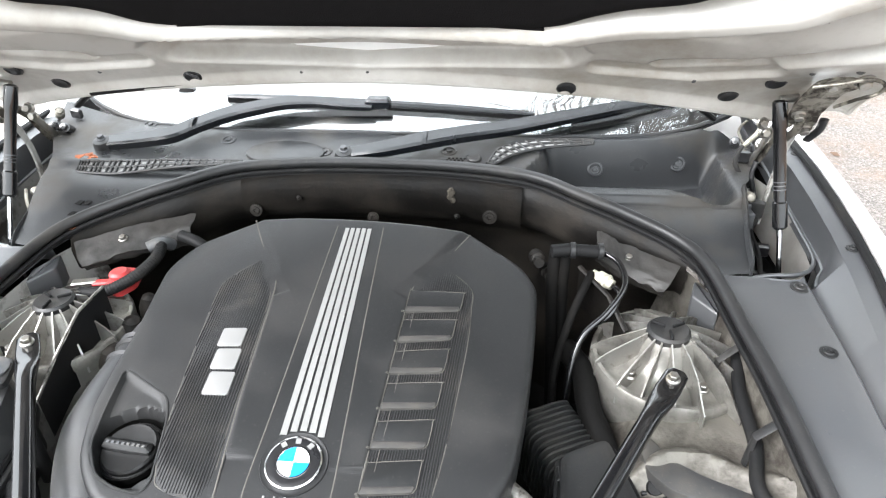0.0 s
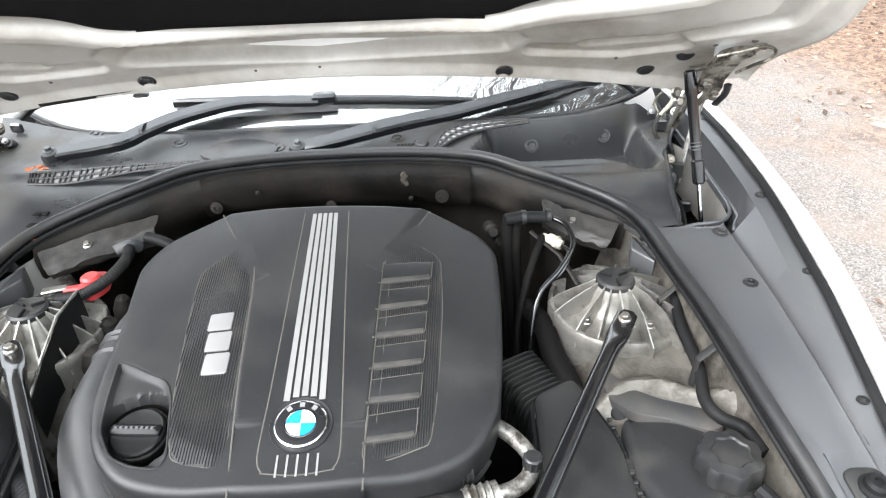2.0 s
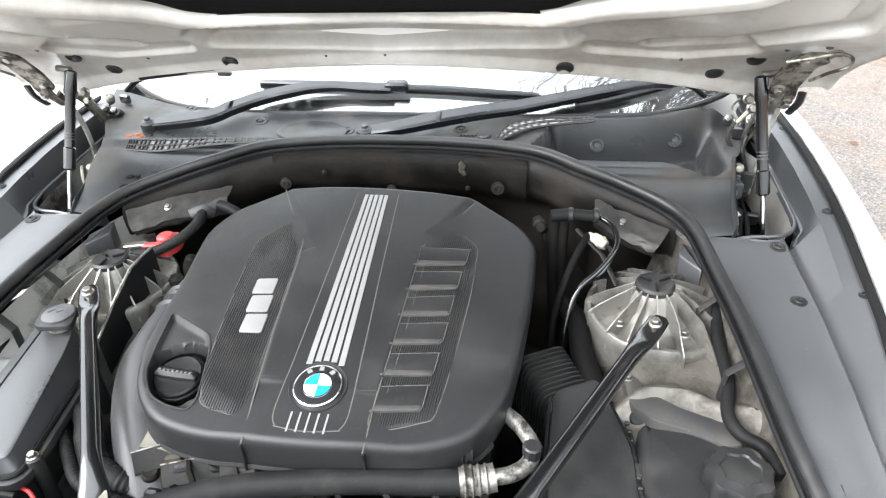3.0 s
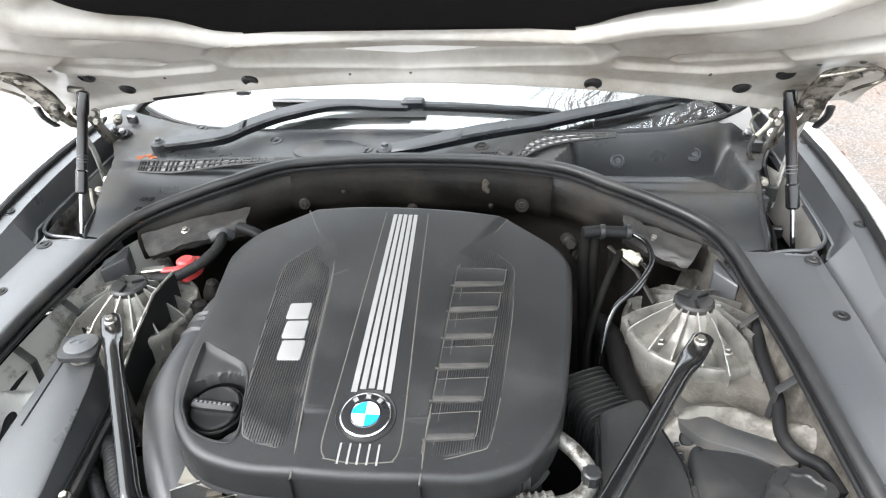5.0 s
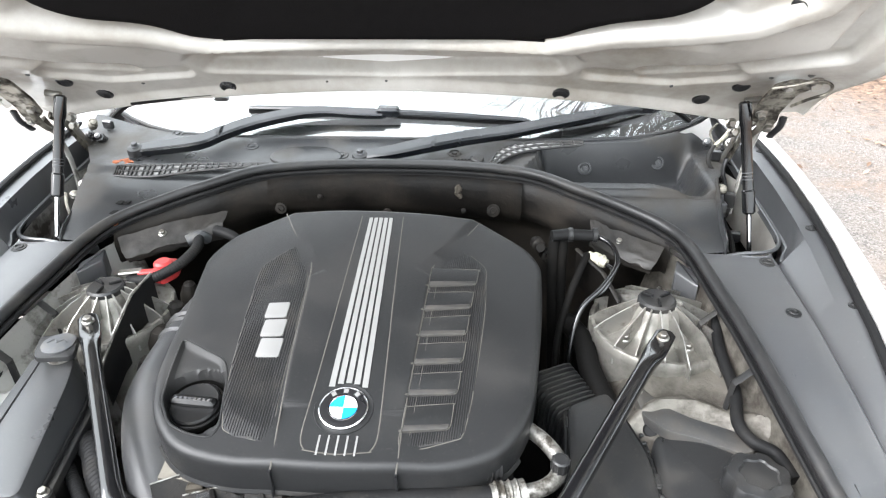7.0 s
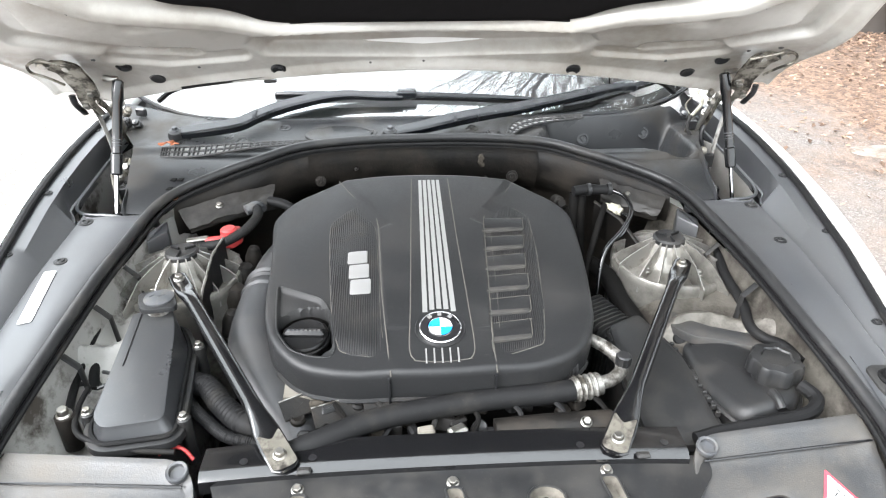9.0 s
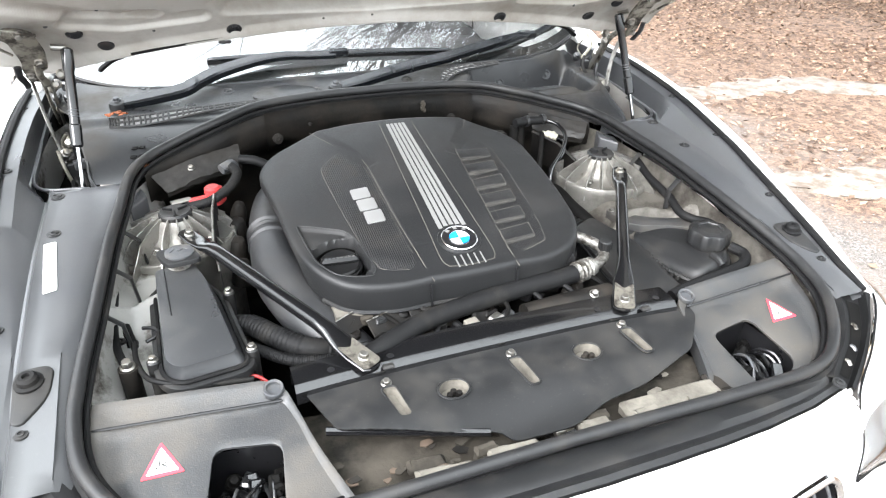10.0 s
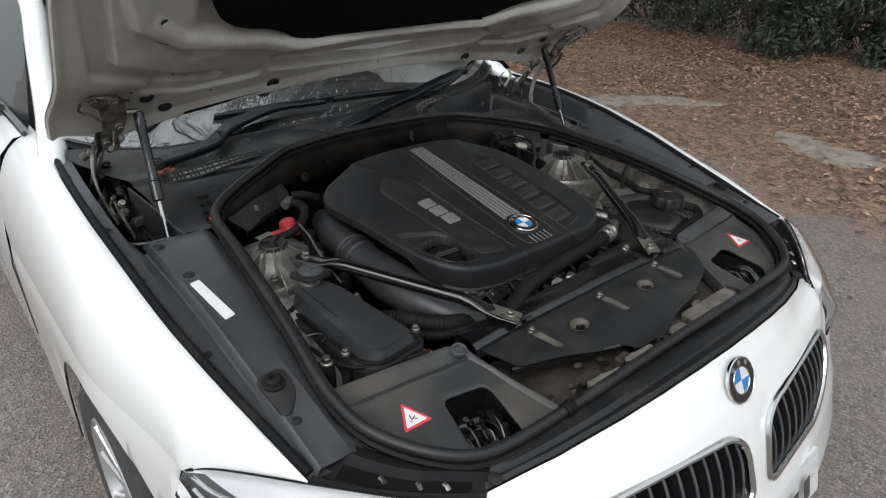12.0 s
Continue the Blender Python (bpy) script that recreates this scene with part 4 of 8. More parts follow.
def bay_tub():
    bm = B()
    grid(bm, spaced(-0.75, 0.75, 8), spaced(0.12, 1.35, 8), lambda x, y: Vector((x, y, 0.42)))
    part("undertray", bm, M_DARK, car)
    for s in (1, -1):
        bm = B()
        ys = spaced(0.17, 1.12, 26)
        loft(bm, [[Vector((s * (seal_x(y) + 0.005), y, ez(y) - 0.02)), Vector((s * (seal_x(y) + 0.0), y, ez(y) - 0.06)), Vector((s * (seal_x(y) - 0.025 + 0.01 * noise.noise(Vector((y * 9, s, 0)))), y, 0.82)), Vector((s * (seal_x(y) - 0.05), y, 0.70)), Vector((s * 0.52, y, 0.42))] for y in ys], False)
        # the right wing takes the darker, browner colour; the left stays pale
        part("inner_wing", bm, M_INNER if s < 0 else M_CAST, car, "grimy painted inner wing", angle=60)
    # bulkhead below the seal
    bm = B()
    sec = [(0.010, -0.008), (-0.010, -0.020), (-0.020, -0.045), (-0.016, -0.085), (0.004, -0.115), (0.05, -0.14), (0.09, -0.30), (0.09, -0.6)]
    loft(bm, [[p + Vector((0, dy, dz)) for dy, dz in sec] for p in REAR_LINE[6:-6]], False)
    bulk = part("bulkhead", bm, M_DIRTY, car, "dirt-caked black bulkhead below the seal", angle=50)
    bm = B()
    mid = [p for p in REAR_LINE if abs(p.x) < 0.292]
    sec2 = [(0.008, -0.010), (-0.018, -0.018), (-0.031, -0.042), (-0.030, -0.085), (-0.012, -0.118), (0.03, -0.13)]
    loft(bm, [[p + Vector((0, dy, dz)) for dy, dz in sec2] for p in mid], False, False, False)
    bmesh.ops.solidify(bm, geom=bm.faces[:], thickness=0.006)
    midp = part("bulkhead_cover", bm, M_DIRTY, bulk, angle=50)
    for x, dz, r in ((-0.258, -0.080, 0.009), (0.222, -0.082, 0.010), (-0.02, -0.105, 0.008), (-0.17, -0.06, 0.004), (0.155, -0.092, 0.004)):
        y = seal_y(x) - 0.033
        bm = B()
        screw(bm, (x, y, seal_z(x) + dz), (0, -1, 0.15), r)
        part("clip", bm, M_DIRTY, bulk)
    bm = B()
    for k in range(9):
        c = Vector((0.143 + random.uniform(-0.006, 0.006), seal_y(0.143) - 0.033, seal_z(0.143) - 0.045 + 0.006 * (k - 4) / 2))
        lathe(bm, c, (0.2, -1, 0.1), [(0.006, 0), (0.004, 0.003), (0.0, 0.004)], 7)
    part("mud_splash", bm, M_TAN, bulk)
    # dark lumps under the seal at each side: heat shields and soft pads
    for s in (1, -1):
        bm = B()
        prism(bm, rpoly([(s * 0.572, 1.010), (s * 0.606, 0.965), (s * 0.616, 1.00), (s * 0.585, 1.050)], 0.006, 4), 0.90, lambda x, y: 0.948 + 0.1 * (y - 1.0), 0.004, steps=3)
        part("foam_block", bm, M_TRIM, car, "grey foam block beside the strut tower")
        bm = B()
        x0 = 0.425 if s > 0 else 0.36
        net = [[(x0, 1.165, 0.985), (0.46, 1.115, 0.985), (0.56, 1.06, 0.972)], [(x0, 1.13, 0.972), (0.46, 1.08, 0.966), (0.54, 1.03, 0.955)], [(x0, 1.12, 0.955), (0.46, 1.068, 0.950), (0.53, 1.022, 0.945)], [(x0, 1.125, 0.938), (0.46, 1.075, 0.935), (0.53, 1.03, 0.930)]]
        def sheet(u, v):
            k = min(int(v * 3), 2)
            t = v * 3 - k
            m = min(int(u * 2), 1)
            q = u * 2 - m
            c = [Vector(net[k + a][m]).lerp(Vector(net[k + a][m + 1]), q) for a in (0, 1)]
            p = c[0].lerp(c[1], t)
            w = noise.noise(Vector((u * 9, v * 5, s * 3))) * 0.004 + noise.noise(Vector((u * 18, v * 9, s))) * 0.001
            return Vector((s * (p.x + 0.3 * w), p.y + 0.4 * w, p.z + w))
        grid(bm, spaced(0, 1, 36), spaced(0, 1, 24), sheet)
        bmesh.ops.solidify(bm, geom=bm.faces[:], thickness=0.002)
        hs = part("heat_shield", bm, M_DUSTY, car, "dusty heat shield with shade painted into its colour", angle=50)
        bm = B()
        bolt(bm, (s * 0.475, 1.085, 0.970), (0, -0.3, 1), 0.007)
        part("bolt", bm, M_STEEL, hs)


def side_trim(s):
    def across(y, x0=None):
        a = seal_x(y) + 0.010 if x0 is None else x0
        e = ez(y)
        o = ex(y)
        r = oz(y) - e
        xs = [a, a + 0.012, a + 0.03, 0.70, 0.735, 0.750, 0.757, 0.762, 0.767, 0.772, 0.776, o - 0.045, o - 0.012, o - 0.001]
        zs = [-0.014, -0.002, 0.002, 0.004, 0.003, 0.004, 0.006, 0.001, -0.012, -0.013, -0.010, r - 0.014, r - 0.009, r - 0.024]
        if x0 is not None:
            w = o - 0.045 - x0
            xs = [x0, x0 + 0.003, x0 + 0.007] + [x0 + 0.007 + (w - 0.007) * k / 9 for k in range(1, 9)] + [o - 0.045, o - 0.012, o - 0.001]
            zs = [-0.020, -0.006, -0.004] + [-0.004 + (r - 0.010) * k / 9 for k in range(1, 9)] + [r - 0.014, r - 0.009, r - 0.024]
        return [Vector((s * x, y, e + z)) for x, z in zip(xs, zs)]
    bm = B()
    ys = spaced(0.300, 1.030, 40)
    loft(bm, [across(y) for y in ys], False)
    # the raised, curved rim in front of the strut well
    last = across(1.030)
    rim1 = [Vector((v.x, v.y + 0.030 * math.sin(math.pi * min(1, k / 8)) * -1 + 0.03, v.z + 0.003)) for k, v in enumerate(last)]
    rim2 = [Vector((v.x, v.y + 0.008, v.z - 0.035)) for v in rim1]
    loft(bm, [last[:9], rim1[:9], rim2[:9]], False)
    loft(bm, [across(y, 0.772 + 0.03 * sstep(1.03, 1.09, y)) for y in spaced(1.030, 1.62, 24)], False)
    bmesh.ops.remove_doubles(bm, verts=bm.verts[:], dist=0.0003)
    t = solo("wing_trim", bm, M_TRIM, "long black plastic trim between engine bay and white wing", "trim panel", "bay trims", angle=40)
    bm = B()
    tube(bm, [(s * (ex(y) - 0.012), y, oz(y) - 0.004) for y in spaced(0.31, 1.62, 40)], 0.0085, 8, flat=0.7)
    part("edge_strip", bm, M_RUBBER, t, "black rubber edge strip")
    # stop buffer on its raised teardrop base
    bx, by = s * 0.74, 0.485
    bm = B()
    base = rpoly([(bx - s * 0.034, by + 0.03), (bx - s * 0.03, by - 0.03), (bx + s * 0.004, by - 0.072), (bx + s * 0.020, by - 0.070), (bx + s * 0.024, by + 0.028)], 0.022, 5)
    prism(bm, base, lambda x, y: ez(y) - 0.005, lambda x, y: ez(y) + 0.008, 0.004)
    bb = part("buffer_base", bm, M_BLACK, t)
    bm = B()
    lathe(bm, (bx, by, ez(by) + 0.005), (0, -0.1, 1), [(0.021, 0), (0.021, 0.004), (0.016, 0.006), (0.015, 0.013), (0.011, 0.017), (0.006, 0.017), (0.005, 0.012)], 24, True, True)
    part("rubber_buffer", bm, M_RUBBER, bb)
    for x, y, r in ((0.830, 1.06, 0.007), (0.745, 1.015, 0.011), (0.735, 0.862, 0.009), (0.80, 0.62, 0.006), (0.832, 1.36, 0.007), (0.828, 0.86, 0.006), (0.745, 0.40, 0.007)):
        bm = B()
        screw(bm, (s * x, y, (oz(y) - 0.011) if x > 0.77 else ez(y) + 0.003), (0, 0, 1), r)
        part("clip", bm, M_BLACK, t)
    if s < 0:
        bm = B()
        f = lambda x, y: ez(y) + 0.0047
        poly = [(-0.748, 0.823), (-0.727, 0.827), (-0.7145, 0.684), (-0.737, 0.678)]
        prism(bm, rpoly(poly, 0.003, 2), f, lambda x, y: ez(y) + 0.0058)
        solo("paper_label", bm, M_PAPER, "blank white sticker on the black wing trim", "label")
    # ribbed trim above the headlamp
    bm = B()
    outer = catmull([(0.786, 0.297, 0.850), (0.735, 0.243, 0.838), (0.68, 0.200, 0.828), (0.62, 0.157, 0.818), (0.566, 0.124, 0.811)], 6)
    inner = catmull([(0.690, 0.345, 0.873), (0.664, 0.290, 0.862), (0.615, 0.230, 0.847), (0.57, 0.200, 0.840), (0.52, 0.163, 0.832)], 6)
    rows = []
    for k, lift in ((0, -0.012), (0.12, -0.004), (0.3, 0.0), (0.45, -0.010), (0.75, -0.012), (0.86, 0.002), (0.97, 0.0), (1.0, -0.018)):
        rows.append([Vector((s * (a.x + (b.x - a.x) * k), a.y + (b.y - a.y) * k, a.z + (b.z - a.z) * k + lift)) for a, b in zip(inner, outer)])
    loft(bm, rows, False)
    h = part("headlamp_trim", bm, M_RUBBER, t, angle=40)
    # a long dark slot in it with clips and bits of metal
    bm = B()
    slot = [(a, b) for a, b in zip(inner, outer)][3:22]
    loft(bm, [[Vector((s * (a.x + (b.x - a.x) * k), a.y + (b.y - a.y) * k, a.z + (b.z - a.z) * k - 0.0085)) for a, b in slot] for k in (0.46, 0.72)], False)
    part("slot", bm, M_DARK, h)
    for i, k0, k1, m in ((8, 0.50, 0.62, M_PIPE), (13, 0.50, 0.68, M_TRIM), (17, 0.50, 0.66, M_STEEL)):
        bm = B()
        p, q = inner[i].lerp(outer[i], k0), inner[i + 1].lerp(outer[i + 1], k1)
        tube(bm, [(s * p.x, p.y, p.z - 0.009), (s * (p.x + q.x) / 2, (p.y + q.y) / 2, (p.z + q.z) / 2 - 0.006), (s * q.x, q.y, q.z - 0.009)], 0.0045, 6, flat=0.6)
        part("clip", bm, m, h)


def front_strip():
    bm = B()
    rows = []
    for u in spaced(-0.585, 0.585, 48):
        e = nose(u, front_edge_z(plan_at(u)[0].x))
        e.y = front_edge_y(e.x)
        x = e.x
        i = Vector((x * 0.955, lerp_table([(0, 0.136), (0.35, 0.143), (0.50, 0.160), (0.6, 0.20)], abs(x)), lerp_table([(0, 0.862), (0.35, 0.848), (0.52, 0.832), (0.6, 0.83)], abs(x))))
        up = Vector((0, 0, 1))
        rows.append([e + Vector((0, 0.004, -0.012)), e + Vector((0, 0.005, 0.001)), e + Vector((0, 0.014, 0.004)), e.lerp(i, 0.3) + up * 0.0, e.lerp(i, 0.42) + up * -0.004, e.lerp(i, 0.55) + up * 0.003, i + up * 0.0, i + Vector((0, 0.012, -0.02))])
    loft(bm, rows, False)
    f = solo("nose_trim", bm, M_BLACK, "black plastic strip along the car's white nose", "trim panel", angle=40)
    for s in (1, -1):
        bm = B()
        screw(bm, (s * 0.535, 0.138, 0.824), (0, -0.2, 1), 0.008)
        part("clip", bm, M_BLACK, f)
    # dusty tray behind it, over the radiator
    bm = B()
    grid(bm, spaced(-0.36, 0.36, 60), spaced(0.15, 0.39, 20), lambda x, y: Vector((x, y, 0.795 + 0.02 * sstep(0.22, 0.17, y) + 0.010 * noise.noise(Vector((x * 18, y * 18, 0))) + 0.012 * sstep(0.3, 0.6, noise.noise(Vector((x * 9 + 4, y * 12, 2)))))))
    tr = solo("radiator_tray", bm, M_TAN, "sandy dust-covered tray over the radiator", "tray", angle=60)
    for x, y, sx, sy, sz, m in ((0.235, 0.203, 0.185, 0.042, 0.026, M_SAND), (0.175, 0.186, 0.05, 0.03, 0.032, M_SAND), (0.285, 0.184, 0.07, 0.026, 0.030, M_SAND), (0.078, 0.182, 0.060, 0.052, 0.034, M_SAND), (0.095, 0.214, 0.04, 0.02, 0.030, M_TAN), (-0.066, 0.178, 0.085, 0.046, 0.034, M_SAND), (-0.105, 0.205, 0.04, 0.02, 0.036, M_TAN), (-0.178, 0.182, 0.090, 0.040, 0.022, M_SAND), (-0.20, 0.215, 0.06, 0.022, 0.020, M_TAN), (-0.02, 0.222, 0.03, 0.02, 0.03, M_BLACK), (0.020, 0.205, 0.022, 0.018, 0.034, M_STEEL), (0.035, 0.190, 0.02, 0.014, 0.03, M_BLACK), (-0.255, 0.165, 0.035, 0.018, 0.026, M_TAN), (0.335, 0.215, 0.03, 0.05, 0.02, M_DIRTY)):
        bm = B()
        box(bm, (0, 0, 0), (sx, sy, sz), 0.006)
        bmesh.ops.subdivide_edges(bm, edges=[e for e in bm.edges if e.calc_length() > 0.02], cuts=3, use_grid_fill=True)
        for v in bm.verts:
            v.co += 0.0035 * Vector((noise.noise(v.co * 45 + Vector((x * 50, 0, 0))), noise.noise(v.co * 45 + Vector((9, x * 50, 0))), noise.noise(v.co * 45 + Vector((4, 7, x * 50)))))
        bmesh.ops.transform(bm, matrix=Matrix.Translation((x, y, 0.815)) @ Matrix.Rotation(0.1 * math.sin(40 * x), 4, "Z"), verts=bm.verts[:])
        part("bracket", bm, m, tr)
    gr = random.Random(17)
    for k in range(46):
        x, y = gr.uniform(-0.33, 0.35), gr.uniform(0.165, 0.27)
        bm = B()
        r = gr.uniform(0.006, 0.016)
        pts = [Vector((x + r * math.cos(a) * gr.uniform(0.6, 1.2), y + 0.6 * r * math.sin(a) * gr.uniform(0.6, 1.2), 0.812 + 0.014 * sstep(0.22, 0.17, y) + gr.uniform(0, 0.006))) for a in spaced(0, 2 * math.pi, 7)[:-1]]
        loft(bm, [pts, [p + Vector((0, 0, 0.002)) for p in pts]], True, True, True)
        part("debris", bm, (M_SAND, M_TAN, M_DIRTY, M_LITTER)[k % 4], tr)


def cross_beam():
    def zt(x):
        return 0.883 - 0.006 * (x / 0.4) ** 2
    bm = B()
    sec = [(0.446, -0.05), (0.444, -0.012), (0.436, -0.002), (0.400, 0.0), (0.388, -0.002), (0.378, -0.010), (0.374, -0.030)]
    loft(bm, [[Vector((x, y - 0.010 * (x / 0.42) ** 4, zt(x) + dz)) for y, dz in sec] for x in spaced(-0.362, 0.362, 30)], False)
    b = solo("cross_beam", bm, M_GLOSS, "black painted steel beam across the front of the bay", "beam", angle=35)
    for x in (-0.20, 0.20, -0.30, 0.33):
        bm = B()
        lathe(bm, (x, 0.398, zt(x) + 0.0006), (0, 0, 1), [(0.0065, 0), (0.004, 0.0002), (0, 0.0002)], 14)
        part("hole", bm, M_INK, b)
    for x in (-0.21, 0.29):
        bm = B()
        box(bm, (x, 0.375, zt(x) - 0.001), (0.02, 0.012, 0.008), 0.003)
        part("clip", bm, M_BLACK, b)
    # plastic shield in front of the beam
    bm = B()
    outline = rpoly([(-0.352, 0.388), (-0.315, 0.295), (-0.17, 0.245), (-0.075, 0.222), (-0.06, 0.198), (0.04, 0.192), (0.12, 0.222), (0.20, 0.236), (0.325, 0.276), (0.392, 0.352), (0.395, 0.386)], 0.012, 3)
    zs = lambda x, y: zt(x) - 0.018 + 0.10 * (y - 0.375) - 0.012 * sstep(0.30, 0.20, y)
    # a fine sheet cut to the outline, with its openings left out
    holes = []
    for cx, cy in ((-0.219, 0.357), (0.004, 0.355), (0.233, 0.364)):
        holes.append(rpoly([(cx - 0.013, cy - 0.008), (cx - 0.010 + 0.012, cy - 0.074), (cx + 0.012 + 0.012, cy - 0.074), (cx + 0.013, cy - 0.008)], 0.010, 4))
    for cx, cy in ((-0.118, 0.312), (0.136, 0.322)):
        holes.append([Vector((cx + 0.027 * math.cos(a), cy + 0.021 * math.sin(a))) for a in spaced(0, 2 * math.pi, 20)[:-1]])
    grid(bm, spaced(-0.36, 0.40, 150), spaced(0.185, 0.392, 48), lambda x, y: Vector((x, y, zs(x, y) + 0.003 * math.sin(x * 22) * sstep(0.37, 0.30, y))), lambda x, y: inside(outline, x, y) and not any(inside(h, x, y) for h in holes))
    snap_edges(bm, [outline] + holes, 0.008)
    bmesh.ops.solidify(bm, geom=bm.faces[:], thickness=0.003)
    sh = solo("radiator_shield", bm, M_BLACK, "black plastic radiator shield with slots and round openings", "cover", angle=40)
    for hpoly in holes:
        bm = B()
        lp = [Vector((p[0], p[1], zs(p[0], p[1]) + 0.001)) for p in hpoly]
        lo = [Vector((p[0], p[1], zs(p[0], p[1]) - 0.016)) for p in inset([Vector(p) for p in hpoly], 0.004)]
        loft(bm, [lp, lo], True, False, True)
        part("dusty_pocket", bm, M_SAND, sh)
        bm = B()
        tube(bm, lp, 0.0022, 6, closed=True)
        part("pocket_rim", bm, M_BLACK, sh)
    for cx, cy in ((-0.219, 0.357), (0.004, 0.355), (0.233, 0.364)):
        bm = B()
        bolt(bm, (cx, cy, zs(cx, cy)), (0, -0.15, 1), 0.0075, 0.008)
        part("bolt", bm, M_STEEL, sh)
    for cx, cy in ((-0.118, 0.312), (0.136, 0.322)):
        bm = B()
        for k in range(3):
            lathe(bm, (cx + 0.008 * (k - 1), cy - 0.004 + 0.006 * (k % 2), zs(cx, cy) - 0.013), (0, 0, 1), [(0.006, 0), (0.005, 0.008), (0.0, 0.009)], 10)
        part("grommet", bm, M_DIRTY, sh)
    bm = B()
    tube(bm, [(-0.33, 0.305, 0.842), (-0.20, 0.262, 0.838), (-0.09, 0.226, 0.834)], 0.007, 8)
    part("stiffening_bar", bm, M_GLOSS, sh)


def corner_cover(s):
    outer = rpoly([(0.662, 0.437), (0.40, 0.412), (0.372, 0.385), (0.345, 0.28), (0.300, 0.160), (0.42, 0.166), (0.52, 0.182), (0.592, 0.228), (0.645, 0.302), (0.662, 0.37)], [0.006, 0.03, 0.012, 0.03, 0.006, 0.04, 0.04, 0.04, 0.04, 0.04], 4)
    hole = rpoly([(0.494, 0.322), (0.396, 0.306), (0.410, 0.186), (0.480, 0.190), (0.516, 0.216)], 0.020, 5)
    c = Vector((0.455, 0.25))
    def polar(poly, a):
        d = Vector((math.cos(a), math.sin(a)))
        best = 0.0
        for p, q in zip(poly, poly[1:] + poly[:1]):
            e = q - p
            den = d.x * e.y - d.y * e.x
            if abs(den) < 1e-9:
                continue
            w = p - c
            t = (w.x * e.y - w.y * e.x) / den
            k = (w.x * d.y - w.y * d.x) / den
            if t > 0 and -1e-6 <= k <= 1 + 1e-6:
                best = max(best, t)
        return c + d * best
    angles = [2 * math.pi * k / 160 for k in range(160)]
    def zf(x, y):
        return ez(y) - 0.012 + 0.006 * sstep(0.372, 0.392, y)
    O, I = [polar(outer, a) for a in angles], [polar(hole, a) for a in angles]
    bm = B()
    loops = [[Vector((s * p.x, p.y, zf(p.x, p.y) - 0.03)) for p in O], [Vector((s * p.x, p.y, zf(p.x, p.y) - 0.003)) for p in O]]
    for k in (0.02, 0.06, 0.12, 0.2, 0.3, 0.42, 0.55, 0.7, 0.85, 0.97):
        q = [o.lerp(i, k) for o, i in zip(O, I)]
        loops.append([Vector((s * p.x, p.y, zf(p.x, p.y) - 0.005 * sstep(0.10, 0.17, k))) for p in q])
    loops += [[Vector((s * p.x, p.y, zf(p.x, p.y) - 0.006)) for p in I], [Vector((s * p.x, p.y, zf(p.x, p.y) - 0.010)) for p in I]]
    loft(bm, loops, True)
    cv = solo("corner_cover", bm, M_CORNER, "dusty black plastic corner cover with a headlamp access opening", "cover", "corner covers", angle=30)
    bm = B()
    tube(bm, [(s * 0.655, 0.388, zf(0.655, 0.388) + 0.0005), (s * 0.53, 0.381, zf(0.53, 0.381) + 0.0005), (s * 0.385, 0.372, zf(0.385, 0.372) + 0.0005)], 0.002, 6)
    part("joint_line", bm, M_INK, cv)
    bm = B()
    lathe(bm, (s * 0.394, 0.388, zf(0.394, 0.388) + 0.004), (0, -0.25, 1), [(0.016, -0.006), (0.0165, 0.002), (0.015, 0.004), (0.0115, 0.003), (0.0105, -0.003), (0, -0.003)], 24)
    part("quarter_turn_clip", bm, M_GREY, cv)
    # what shows inside the opening: the back of the lamp, plugs and wires
    bm = B()
    bx = [(x, y) for x, y in ((0.515, 0.345), (0.375, 0.33), (0.385, 0.175), (0.53, 0.19))]
    loft(bm, [[Vector((s * x, y, 0.815)) for x, y in bx], [Vector((s * x, y, 0.66)) for x, y in bx]], True, False, True)
    lamp = part("lamp_back", bm, M_INK, cv)
    rnd = random.Random(5 if s > 0 else 9)
    for k in range(16):
        bm = B()
        x, y = 0.405 + 0.10 * rnd.random(), 0.205 + 0.115 * rnd.random()
        if k % 2:
            box(bm, (s * x, y, 0.772 + 0.03 * rnd.random()), (0.012 + 0.014 * rnd.random(), 0.016 + 0.026 * rnd.random(), 0.018), 0.004, Matrix.Rotation(rnd.uniform(-0.5, 0.5), 4, "Z") @ Matrix.Rotation(rnd.uniform(-0.5, 0.5), 4, "X"))
        else:
            lathe(bm, (s * x, y, 0.765 + 0.02 * rnd.random()), (rnd.uniform(-0.5, 0.5), rnd.uniform(-0.5, 0.5), 1), [(0.014, -0.02), (0.014, 0.008), (0.011, 0.012), (0.008, 0.010), (0.006, 0.022), (0, 0.023)], 14)
        part("plug", bm, (M_DARK, M_GLOSS, M_RUBBER, M_DARK, M_BLACK, M_INK)[k % 6], lamp)
    for k in range(11):
        bm = B()
        x = 0.408 + 0.009 * k
        tube(bm, catmull([(s * x, 0.31, 0.75), (s * (x + rnd.uniform(-0.015, 0.02)), 0.275, 0.785 + 0.02 * rnd.random()), (s * (x + rnd.uniform(-0.02, 0.02)), 0.235, 0.79 + 0.02 * rnd.random()), (s * (x + rnd.uniform(-0.02, 0.02)), 0.19, 0.745)], 6), rnd.uniform(0.002, 0.0042), 7)
        part("wire", bm, (M_GLOSS, M_RUBBER, M_INK, M_GREY)[k % 4], lamp)
    # warning triangle
    P = [Vector((0.564, 0.353)), Vector((0.5345, 0.298)), Vector((0.5945, 0.299))]
    cc = (P[0] + P[1] + P[2]) / 3
